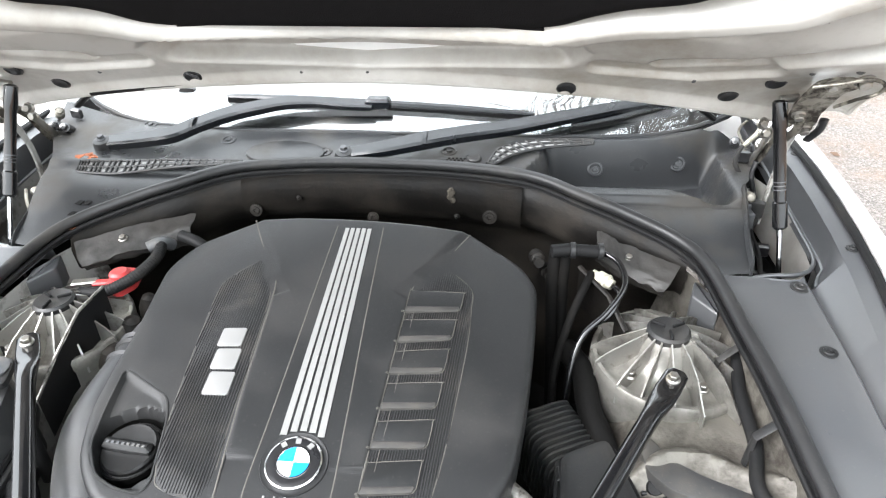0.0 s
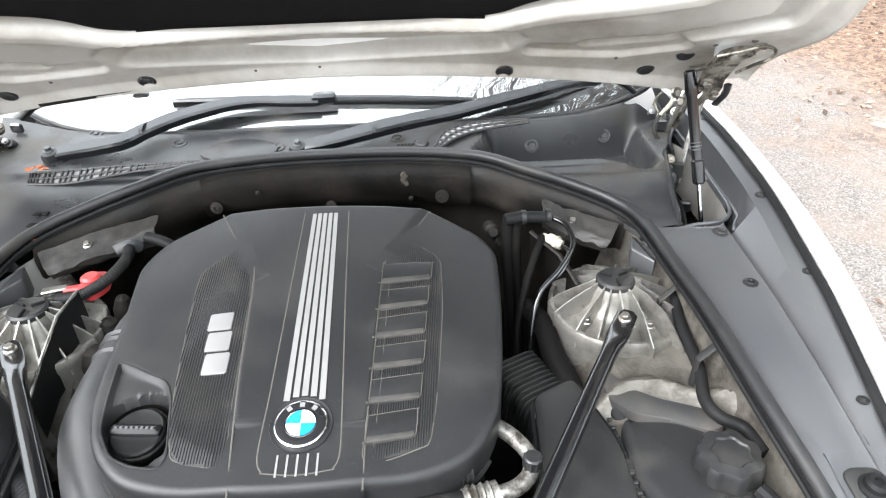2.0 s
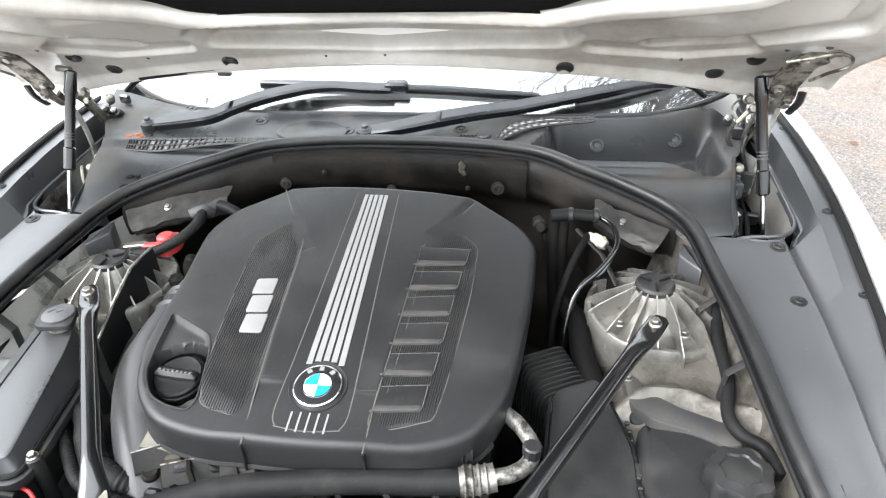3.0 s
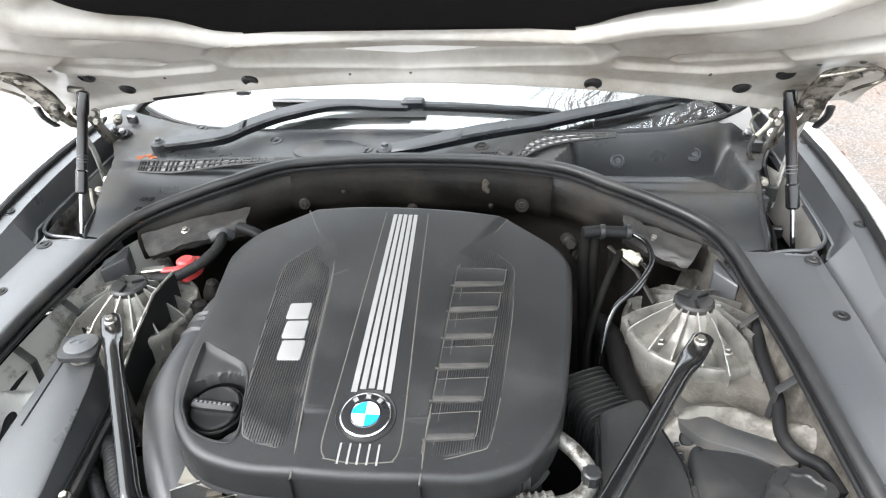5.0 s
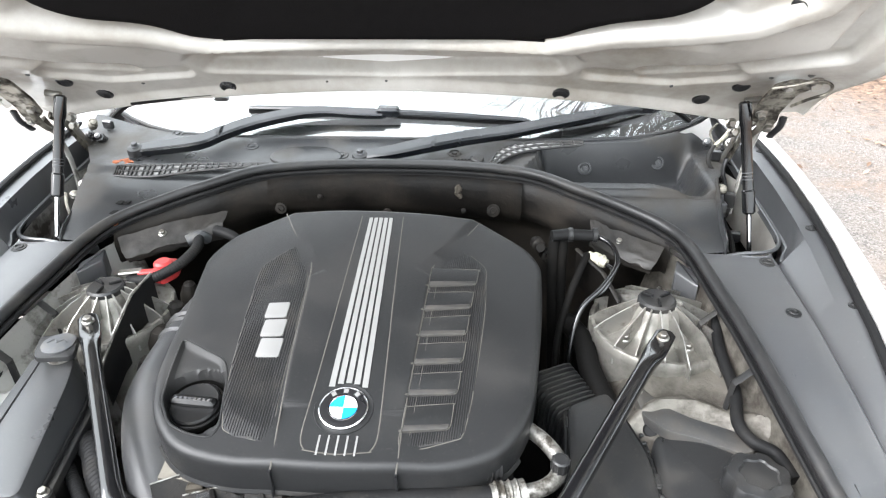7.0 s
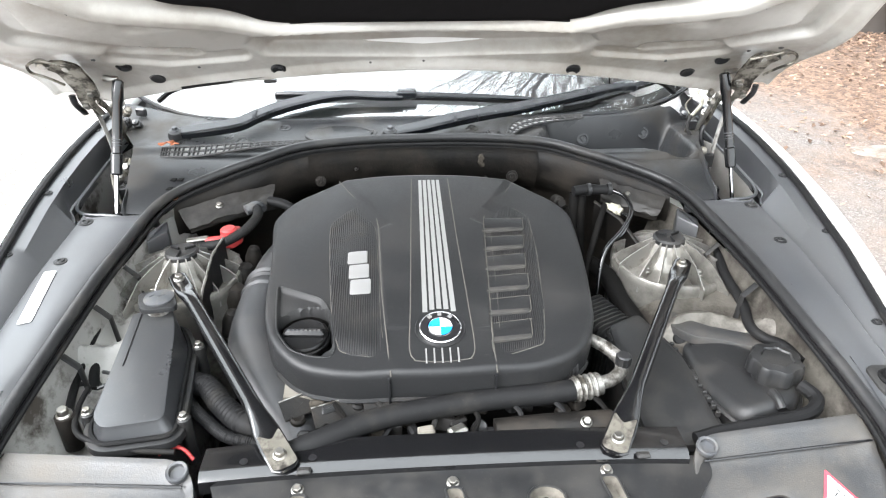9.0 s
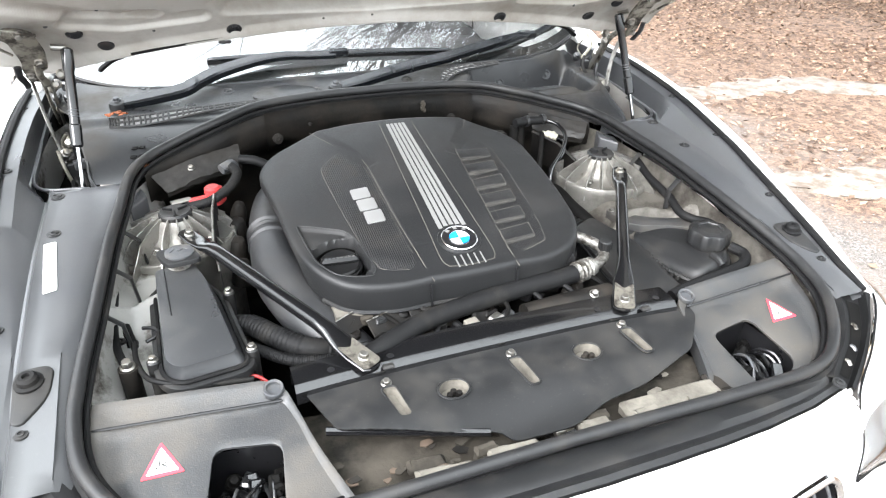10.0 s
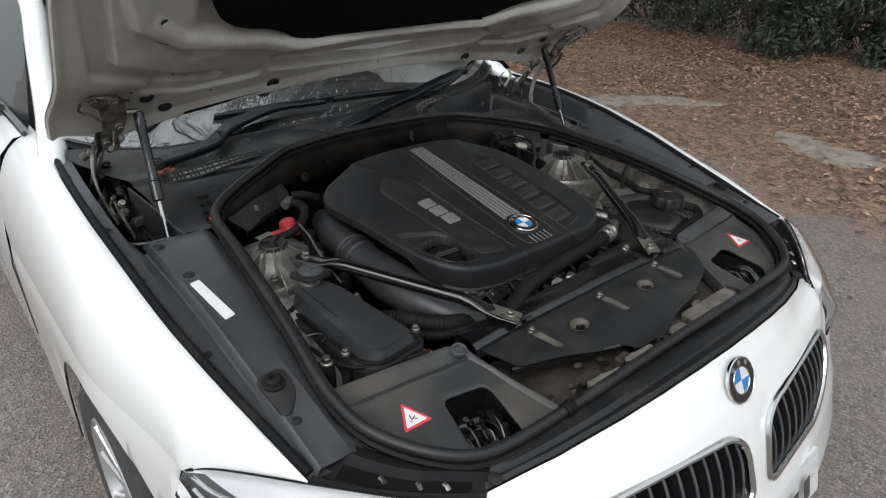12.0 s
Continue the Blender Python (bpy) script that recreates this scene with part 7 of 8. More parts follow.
        lathe(bm, apron((x - 0.40) / 0.25, (y - 0.5) / 0.36) if s > 0 else apron((x - 0.40) / 0.25, (y - 0.5) / 0.36), (0, 0, 1), [(0.010, 0), (0.009, 0.004), (0.006, 0.004), (0.005, 0.001), (0, 0.001)], 16)
        part("boss", bm, M_ALUC if s > 0 else M_INK, ap)


def strut_brace(s, a, b):
    """A tube flattened at each end, where a bolt holds it."""
    a, b = Vector(a), Vector(b)
    d = (b - a).normalized()
    bm = B()
    side = d.cross(Vector((0, 0, 1))).normalized()
    up = side.cross(d).normalized()
    L = (b - a).length
    prof = [(-0.022, 0.010, 0.003, 0), (-0.015, 0.017, 0.003, 0), (0.018, 0.018, 0.003, 0), (0.045, 0.018, 0.005, 0.002), (0.075, 0.0145, 0.0125, 0.007), (0.10, 0.0130, 0.0130, 0.008), (L - 0.110, 0.0130, 0.0130, 0.010), (L - 0.085, 0.0150, 0.0115, 0.008), (L - 0.05, 0.0205, 0.005, 0.003), (L - 0.02, 0.0215, 0.003, 0), (L + 0.020, 0.0210, 0.003, 0), (L + 0.027, 0.012, 0.003, 0)]
    rings = []
    for t, w, h, lift in prof:
        o = a + d * t + up * lift
        rings.append([o + side * w * math.copysign(abs(math.cos(k)) ** 0.8, math.cos(k)) + up * h * math.copysign(abs(math.sin(k)) ** 0.8, math.sin(k)) for k in (2 * math.pi * i / 20 for i in range(20))])
    loft(bm, rings, True, True, True)
    br = solo("strut_brace", bm, M_GLOSS, "glossy black tubular strut brace bolted at both ends", "brace", "strut braces", angle=40)
    for p in (a, b):
        bm = B()
        bolt(bm, p + up * 0.003, up, 0.0085, 0.010)
        part("bolt", bm, M_STEEL, br)
    # scuffed bare metal over the flattened foot
    bm = B()
    foot = rpoly([(-0.046, -0.0175), (0.020, -0.0190), (0.024, -0.010), (0.024, 0.010), (0.020, 0.0190), (-0.046, 0.0175), (-0.030, 0.0)], 0.006, 3)
    loft(bm, [[b + d * p.x + side * p.y + up * (0.0036 + k + 0.0035 * sstep(-0.015, -0.05, p.x)) for p in foot] for k in (-0.001, 0.0006)], True, True, True)
    part("foot_plate", bm, M_HINGE, br, "worn bare-metal foot")


for s in (1, -1):
    strut_tower(s)
strut_brace(1, (0.503, 0.804, 0.943), (0.257, 0.398, 0.888))
strut_brace(-1, (-0.492, 0.804, 0.946), (-0.246, 0.395, 0.890))

# ---- beside the engine, battery side ----
ELBOW = catmull([(-0.285, 1.075, 0.885), (-0.312, 1.01, 0.890), (-0.330, 0.92, 0.892), (-0.337, 0.83, 0.888), (-0.338, 0.755, 0.882), (-0.333, 0.690, 0.872), (-0.312, 0.625, 0.855), (-0.275, 0.555, 0.832), (-0.235, 0.495, 0.805), (-0.21, 0.455, 0.775)], 6)
bm = B()
tube(bm, ELBOW, [lerp_table([(0, 0.036), (0.3, 0.043), (0.55, 0.052), (0.7, 0.050), (1.0, 0.043)], k / (len(ELBOW) - 1)) for k in range(len(ELBOW))], 30, flat=0.96)
elbow = solo("intake_pipe", bm, M_ELBOW, "fat dusty black plastic intake pipe beside the engine cover", "pipe", angle=60)
for i, m in ((16, M_ELBOW), (17, M_BLACK), (19, M_ELBOW)):
    bm = B()
    d = (ELBOW[i + 1] - ELBOW[i]).normalized()
    lathe(bm, ELBOW[i], d, [(0.043, -0.004), (0.0485, 0), (0.043, 0.004)], 30)
    part("band", bm, m, elbow)


def control_box():
    lid = rpoly([(-0.568, 0.745), (-0.492, 0.757), (-0.458, 0.690), (-0.426, 0.474), (-0.532, 0.460), (-0.556, 0.490)], [0.014, 0.02, 0.03, 0.018, 0.018, 0.02], 5)
    face = rpoly([(-0.562, 0.738), (-0.495, 0.749), (-0.474, 0.690), (-0.438, 0.482), (-0.528, 0.468), (-0.550, 0.492)], [0.010, 0.008, 0.03, 0.014, 0.014, 0.016], 5)
    top = lambda x, y: 0.918 - 0.026 * sstep(0.74, 0.46, y)
    bm = B()
    prism(bm, inset(lid, -0.004), 0.78, 0.862, 0.006)
    b = solo("control_box", bm, M_BLACK, "black plastic electronics box with a rounded lid", "fuse box")
    bm = B()
    mid = [p.lerp(q, 0.85) for p, q in zip(lid, face)]
    loft(bm, [[Vector((p.x, p.y, 0.868)) for p in lid], [Vector((p.x, p.y, top(p.x, p.y) - 0.007)) for p in mid], [Vector((p.x, p.y, top(p.x, p.y) - 0.001)) for p in face], [Vector((p.x, p.y, top(p.x, p.y))) for p in inset(face, 0.004)]], True, False, True)
    l = part("lid", bm, M_SHEEN, b, angle=24)
    bm = B()
    tube(bm, [(-0.546, 0.735, top(-0.54, 0.735) + 0.0005), (-0.537, 0.60, top(-0.54, 0.60) + 0.0005)], 0.0012, 5)
    part("lid_line", bm, M_INK, l)
    bm = B()
    prism(bm, inset(lid, -0.016), 0.850, 0.864, 0.003)
    part("flange", bm, M_BLACK, b)
    bm = B()
    tube(bm, [(p.x, p.y, 0.868) for p in inset(lid, -0.004)], 0.004, 6, closed=True)
    part("lid_seal", bm, M_RUBBER, b)
    for x, y in ((-0.572, 0.520), (-0.415, 0.500), (-0.438, 0.685)):
        bm = B()
        lathe(bm, (x, y, 0.78), (0, 0, 1), [(0.011, 0), (0.011, 0.095), (0.008, 0.098)], 14)
        post = part("screw_post", bm, M_BLACK, b)
        bm = B()
        bolt(bm, (x, y, 0.877), (0, 0, 1), 0.007, 0.008)
        part("screw", bm, M_STEEL, post)
    bm = B()
    box(bm, (-0.49, 0.482, 0.868), (0.022, 0.010, 0.014), 0.003)
    part("latch", bm, M_BLACK, b)


control_box()

bm = B()
prism(bm, rpoly([(-0.560, 0.768), (-0.494, 0.776), (-0.472, 0.716), (-0.538, 0.708)], 0.016, 5), 0.934, 0.944, 0.003)
filler = solo("filler_cap", bm, M_BLACK, "flat black washer filler cap with embossed marks", "cap")
bm = B()
lathe(bm, (-0.513, 0.745, 0.943), (0, 0, 1), [(0.027, 0), (0.027, 0.004), (0.024, 0.0055), (0.0, 0.006)], 30)
part("disc", bm, M_GREY, filler)
for k in range(4):
    bm = B()
    tube(bm, [(-0.530 + 0.008 * k, 0.742 + 0.010 * (k % 2), 0.9494), (-0.522 + 0.008 * k, 0.752 - 0.006 * (k % 2), 0.9494)], 0.0008, 5)
    part("embossed_stroke", bm, M_GREY, filler)
bm = B()
cyl(bm, (-0.517, 0.745, 0.80), (-0.517, 0.745, 0.936), 0.022)
part("filler_neck", bm, M_INNER, filler)

bm = B()
prism(bm, rpoly([(-0.455, 0.965), (-0.425, 0.955), (-0.408, 0.985), (-0.415, 1.02), (-0.45, 1.02)], 0.010, 3), 0.928, 0.953, 0.008)
red = solo("jump_terminal_cap", bm, M_RED, "bright red plastic cap over the jump-start terminal", "cap")
bm = B()
lathe(bm, (-0.436, 0.990, 0.948), (0, 0, 1), [(0.019, 0), (0.018, 0.010), (0.013, 0.014), (0.0, 0.0145)], 20)
part("cap_dome", bm, M_RED, red)
bm = B()
box(bm, (-0.470, 0.988, 0.936), (0.04, 0.016, 0.008), 0.003, Matrix.Rotation(0.2, 4, "Z"))
part("strap", bm, M_RED, red)
bm = B()
box(bm, (-0.505, 0.985, 0.938), (0.045, 0.018, 0.005), 0.002, Matrix.Rotation(0.25, 4, "Z"))
part("earth_strap", bm, M_STEEL, red)


def cable(name, pts, r, material, label, category="hose", ribbed=False, pitch=0.008, group=""):
    bm = B()
    if ribbed:
        corrugated(bm, pts, r, pitch)
    else:
        tube(bm, catmull(pts, 8), r, 12)
    return solo(name, bm, material, label, category, group, angle=60)


cable("corrugated_conduit", [(-0.495, 0.955, 0.935), (-0.445, 0.950, 0.945), (-0.40, 0.975, 0.960), (-0.378, 1.02, 0.972), (-0.388, 1.065, 0.972)], 0.011, M_RUBBER, "thin ribbed black conduit by the red cap", ribbed=True, pitch=0.005, group="hoses")
cable("sensor_plug", [(-0.410, 1.055, 0.970), (-0.388, 1.070, 0.974), (-0.380, 1.085, 0.960)], 0.012, M_GREY, "grey sensor plug on the conduit's end", "plug")
cable("sensor_plug", [(-0.365, 1.100, 0.972), (-0.330, 1.085, 0.970), (-0.30, 1.075, 0.955)], 0.011, M_RUBBER, "grey-blue sensor plug behind the cover", "plug")
cable("charge_air_hose", [(-0.44, 0.632, 0.835), (-0.405, 0.605, 0.845), (-0.372, 0.558, 0.848), (-0.330, 0.515, 0.846), (-0.285, 0.500, 0.838), (-0.23, 0.500, 0.815)], 0.021, M_RUBBER, "black corrugated hose beside the electronics box", ribbed=True, pitch=0.0085, group="hoses")
cable("wiring_loom", [(-0.44, 0.585, 0.835), (-0.40, 0.540, 0.835), (-0.35, 0.492, 0.838), (-0.29, 0.470, 0.840), (-0.23, 0.462, 0.835)], 0.011, M_RUBBER, "black wiring loom in ribbed sleeve", "loom", ribbed=True, pitch=0.004, group="hoses")
cable("red_cable", [(-0.452, 0.464, 0.834), (-0.434, 0.472, 0.840), (-0.414, 0.468, 0.840), (-0.396, 0.456, 0.828)], 0.0032, M_RED, "red battery cable behind the beam", "cable")
cable("edge_cable", [(-0.605, 0.60, 0.86), (-0.60, 0.545, 0.862), (-0.575, 0.485, 0.864), (-0.50, 0.456, 0.858), (-0.42, 0.452, 0.85)], 0.0046, M_RUBBER, "black cable running round the box", "cable", group="cables")
cable("edge_cable", [(-0.636, 0.95, 0.92), (-0.634, 0.84, 0.89), (-0.640, 0.72, 0.875), (-0.638, 0.62, 0.85), (-0.61, 0.52, 0.855)], 0.007, M_RUBBER, "black cable along the inner wing", "cable", group="cables")
cable("edge_cable", [(-0.628, 0.93, 0.89), (-0.624, 0.83, 0.862), (-0.630, 0.70, 0.852), (-0.615, 0.63, 0.83)], 0.010, M_RUBBER, "thick black cable along the inner wing", "cable", group="cables")
cable("wire_clip", [(-0.592, 0.635, 0.865), (-0.575, 0.625, 0.868), (-0.565, 0.605, 0.868), (-0.585, 0.59, 0.866)], 0.0035, M_INK, "thin black wire on the pale apron", "wire")

bm = B()
bolt(bm, (-0.612, 0.526, 0.868), (0, -0.1, 1), 0.010, 0.014)
earth = solo("earth_bolt", bm, M_STEEL, "bright earth bolt on the inner wing", "bolt")
bm = B()
cyl(bm, (-0.612, 0.526, 0.80), (-0.612, 0.526, 0.868), 0.016)
part("pillar", bm, M_DIRTY, earth)

bm = B()
loft(bm, [[Vector((-0.432, 0.935, z)) for z in (0.86, 0.965)], [Vector((-0.441, 0.87, z)) for z in (0.85, 0.960)], [Vector((-0.448, 0.80, z)) for z in (0.84, 0.925)], [Vector((-0.445, 0.73, z)) for z in (0.82, 0.895)]], False)
bmesh.ops.solidify(bm, geom=bm.faces[:], thickness=0.005)
br = solo("side_bracket", bm, M_BLACK, "upright black bracket with a bare metal edge", "bracket")
bm = B()
tube(bm, [(-0.4345, 0.935, 0.967), (-0.4435, 0.87, 0.962), (-0.4505, 0.80, 0.927), (-0.4475, 0.73, 0.897)], 0.0024, 6)
part("metal_edge", bm, M_PIPE, br)
for k, (x, y, z, r) in enumerate(((-0.405, 0.93, 0.90, 0.022), (-0.415, 0.87, 0.885, 0.026), (-0.41, 0.80, 0.87, 0.02), (-0.395, 0.98, 0.915, 0.018))):
    bm = B()
    lathe(bm, (x, y, z - 0.05), (0.2, -0.1, 1), [(r, 0), (r, 0.03), (r * 0.8, 0.045), (r * 0.6, 0.055), (0, 0.06)], 16, True)
    solo("pipe_stub", bm, M_DIRTY, "grimy pipe stub between tower and engine", "pipe", "pipe stubs")

# brackets under the seal, seen against the pale inner wing
for s in (-1, 1):
    for y in ((0.86, 0.74, 0.62) if s < 0 else (0.88, 0.74)):
        bm = B()
        tube(bm, [(s * (seal_x(y) - 0.005), y, ez(y) - 0.012), (s * (seal_x(y) - 0.03), y - 0.004, ez(y) - 0.035), (s * (seal_x(y) - 0.036), y - 0.010, ez(y) - 0.085)], 0.009, 6, flat=0.35, twist=(1, 0, 0))
        solo("seal_bracket", bm, M_BLACK, "black strip bracket under the bonnet seal", "bracket", "seal brackets")

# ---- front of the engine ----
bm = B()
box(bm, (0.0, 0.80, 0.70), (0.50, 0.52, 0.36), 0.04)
block = solo("engine_block", bm, M_DARK, "grimy engine block under its cover, darkened with painted shade", "engine")
rg = random.Random(4)
for k in range(34):
    bm = B()
    x = -0.235 + 0.47 * (k % 17) / 16 + rg.uniform(-0.01, 0.01)
    y = (0.515, 0.478)[k // 17] + rg.uniform(-0.012, 0.012)
    z = (0.862, 0.845)[k // 17] + rg.uniform(-0.012, 0.010)
    m = Matrix.Rotation(rg.uniform(-0.5, 0.5), 4, "Z") @ Matrix.Rotation(rg.uniform(-0.5, 0.5), 4, "X")
    if k % 3 == 0:
        lathe(bm, (x, y, z - 0.02), m @ Vector((0.2, -0.5, 1)), [(0.013, 0), (0.013, 0.022), (0.010, 0.026), (0.006, 0.024), (0, 0.024)], 14, True)
    else:
        box(bm, (x, y, z), (rg.uniform(0.014, 0.034), rg.uniform(0.012, 0.024), rg.uniform(0.016, 0.03)), 0.004, m)
    part(("fitting", "casting", "plug")[k % 3], bm, (M_DIRTY, M_TAN if x < -0.05 else M_DIRTY, M_BLACK, M_RUBBER, M_DARK)[k % 5], block)
for k in range(7):
    bm = B()
    x = -0.19 + 0.07 * k
    tube(bm, catmull([(x, 0.54, 0.875), (x + 0.02, 0.50, 0.880), (x + 0.035, 0.475, 0.868), (x + 0.015, 0.45, 0.85)], 5), 0.0045, 6)
    part("wire", bm, M_RUBBER if k % 3 else M_DARK, block)

bm = B()
def pad_top(u, v):
    x, y = -0.262 + 0.185 * u, 0.530 + 0.045 * v
    return Vector((x, y, 0.884 + 0.006 * noise.noise(Vector((x * 40, y * 40, 0))) - 0.012 * u))
grid(bm, spaced(0, 1, 30), spaced(0, 1, 10), pad_top)
bmesh.ops.solidify(bm, geom=bm.faces[:], thickness=0.018)
part("sandy_foam_pad", bm, M_SAND, block, "sand-dusted foam under the cover's lip", angle=60)
for x, y, z, w, a in ((-0.235, 0.520, 0.872, 0.060, 0.5), (-0.170, 0.505, 0.870, 0.085, 0.35), (-0.105, 0.512, 0.872, 0.050, 0.2), (0.150, 0.520, 0.880, 0.060, -0.1), (0.205, 0.530, 0.884, 0.045, 0.3)):
    m = Matrix.Translation((x, y, z)) @ Matrix.Rotation(a, 4, "Z") @ Matrix.Rotation(0.7, 4, "X")
    bm = B()
    box(bm, (0, 0, 0), (w, 0.034, 0.004), 0.0015)
    bmesh.ops.transform(bm, matrix=m, verts=bm.verts[:])
    pl = part("bracket_plate", bm, M_DIRTY, block)
    bm = B()
    tube(bm, [m @ Vector((-w / 2, 0.017, 0.0022)), m @ Vector((w / 2, 0.017, 0.0022))], 0.0012, 5)
    part("bare_edge", bm, M_PIPE, pl)
bm = B()
corrugated(bm, [(0.095, 0.522, 0.880), (0.135, 0.540, 0.897), (0.180, 0.548, 0.902), (0.225, 0.560, 0.898)], 0.021, 0.007, 0.14)
part("ribbed_hose", bm, M_RUBBER, block, angle=60)
bm = B()
box(bm, (-0.030, 0.452, 0.868), (0.026, 0.018, 0.016), 0.003, Matrix.Rotation(0.15, 4, "Z"))
part("pale_plug", bm, M_SAND, block, "yellowed white plug")

hose = cable("radiator_hose", [(-0.250, 0.420, 0.862), (-0.20, 0.435, 0.874), (-0.12, 0.468, 0.880), (-0.03, 0.488, 0.882), (0.08, 0.503, 0.884), (0.17, 0.508, 0.886), (0.218, 0.512, 0.888)], 0.0185, M_RUBBER, "thick black rubber hose in front of the engine", group="hoses")
bm = B()
tube(bm, [(0.215, 0.512, 0.888), (0.245, 0.518, 0.889), (0.262, 0.523, 0.890)], 0.0195, 16)
fer = part("crimp_sleeve", bm, M_PIPE, hose)
for k in range(4):
    bm = B()
    d = Vector((0.97, 0.2, 0.02))
    lathe(bm, Vector((0.222 + 0.0095 * k, 0.5135 + 0.002 * k, 0.8885)), d, [(0.0195, -0.003), (0.0225, 0), (0.0195, 0.003)], 18)
    part("crimp_ring", bm, M_PIPE, fer)
bm = B()
tube(bm, catmull([(0.258, 0.522, 0.890), (0.285, 0.530, 0.891), (0.306, 0.548, 0.893), (0.312, 0.575, 0.897), (0.290, 0.610, 0.902), (0.255, 0.640, 0.904)], 7), 0.0115, 14)
pipe = solo("refrigerant_pipe", bm, M_PIPE, "bright aluminium refrigerant pipe with a black service cap", "pipe", angle=60)
bm = B()
lathe(bm, (0.311, 0.556, 0.895), (0, -0.05, 1), [(0.009, -0.004), (0.009, 0.006), (0.012, 0.007), (0.0125, 0.026), (0.010, 0.028), (0, 0.028)], 16)
cp = part("service_cap", bm, M_BLACK, pipe)
bm = B()
for k in range(10):
    a = 2 * math.pi * k / 10
    box(bm, (0.311 + 0.0122 * math.cos(a), 0.5555 + 0.0122 * math.sin(a), 0.912), (0.003, 0.003, 0.018), 0.0008)
part("knurl", bm, M_BLACK, cp)
bm = B()
tube(bm, [(0.08, 0.452, 0.855), (0.16, 0.455, 0.858), (0.27, 0.458, 0.858)], 0.026, 14)
lp = solo("lower_pipe", bm, M_DIRTY, "dirt-caked black pipe behind the beam", "pipe")
for x, y, z in ((0.222, 0.446, 0.880),):
    bm = B()
    bolt(bm, (x, y, z), (0, -0.5, 1), 0.0075, 0.009)
    part("bolt", bm, M_STEEL, lp)
bm = B()
box(bm, (0.02, 0.455, 0.862), (0.03, 0.02, 0.02), 0.004, Matrix.Rotation(0.5, 4, "Z"))
solo("clamp", bm, M_STEEL, "small bright hose clamp", "clamp")


# ---- air box, coolant tank and pipes ----
def air_box():
    bm = B()
    a, b = Vector((0.392, 0.690, 0.800)), Vector((0.318, 0.835, 0.812))
    d = (b - a).normalized()
    side = d.cross(Vector((0, 0, 1))).normalized()
    up = side.cross(d).normalized()
    def ring(t, k):
        pts = rpoly([(-0.046 * k, -0.085), (0.050 * k, -0.085), (0.050 * k, 0.044 * k), (-0.046 * k, 0.044 * k)], 0.024, 4)
        o = a + d * t
        return [o + side * p.x + up * p.y for p in pts]
    L = (b - a).length
    rows = []
    for i in range(16):
        t = L * i / 16
        rows += [ring(t, 1.0), ring(t + L / 16 * 0.30, 1.0), ring(t + L / 16 * 0.5, 0.86), ring(t + L / 16 * 0.80, 0.86)]
    loft(bm, rows, True, True, True)
    bel = solo("air_duct_bellows", bm, M_BLACK, "ribbed black rubber bellows on the air duct", "duct", angle=30)
    bm = B()
    poly = rpoly([(0.342, 0.735), (0.418, 0.775), (0.462, 0.63), (0.470, 0.44), (0.335, 0.44), (0.333, 0.60)], 0.02, 4)
    prism(bm, poly, 0.60, lambda x, y: 0.855 - 0.030 * sstep(0.70, 0.45, y), 0.012)
    bx = solo("air_box", bm, M_BLACK, "black plastic air filter housing", "air box")
    bm = B()
    tube(bm, [(p.x, p.y, 0.842 - 0.030 * sstep(0.70, 0.45, p.y)) for p in inset(poly, -0.002)], 0.0035, 6, closed=True)
    part("lid_seam", bm, M_RUBBER, bx)
    for x, y in ((0.345, 0.705), (0.466, 0.600), (0.468, 0.500)):
        bm = B()
        box(bm, (x, y, 0.838 - 0.030 * sstep(0.70, 0.45, y)), (0.014, 0.026, 0.020), 0.003)
        part("lid_clip", bm, M_BLACK, bx)


air_box()


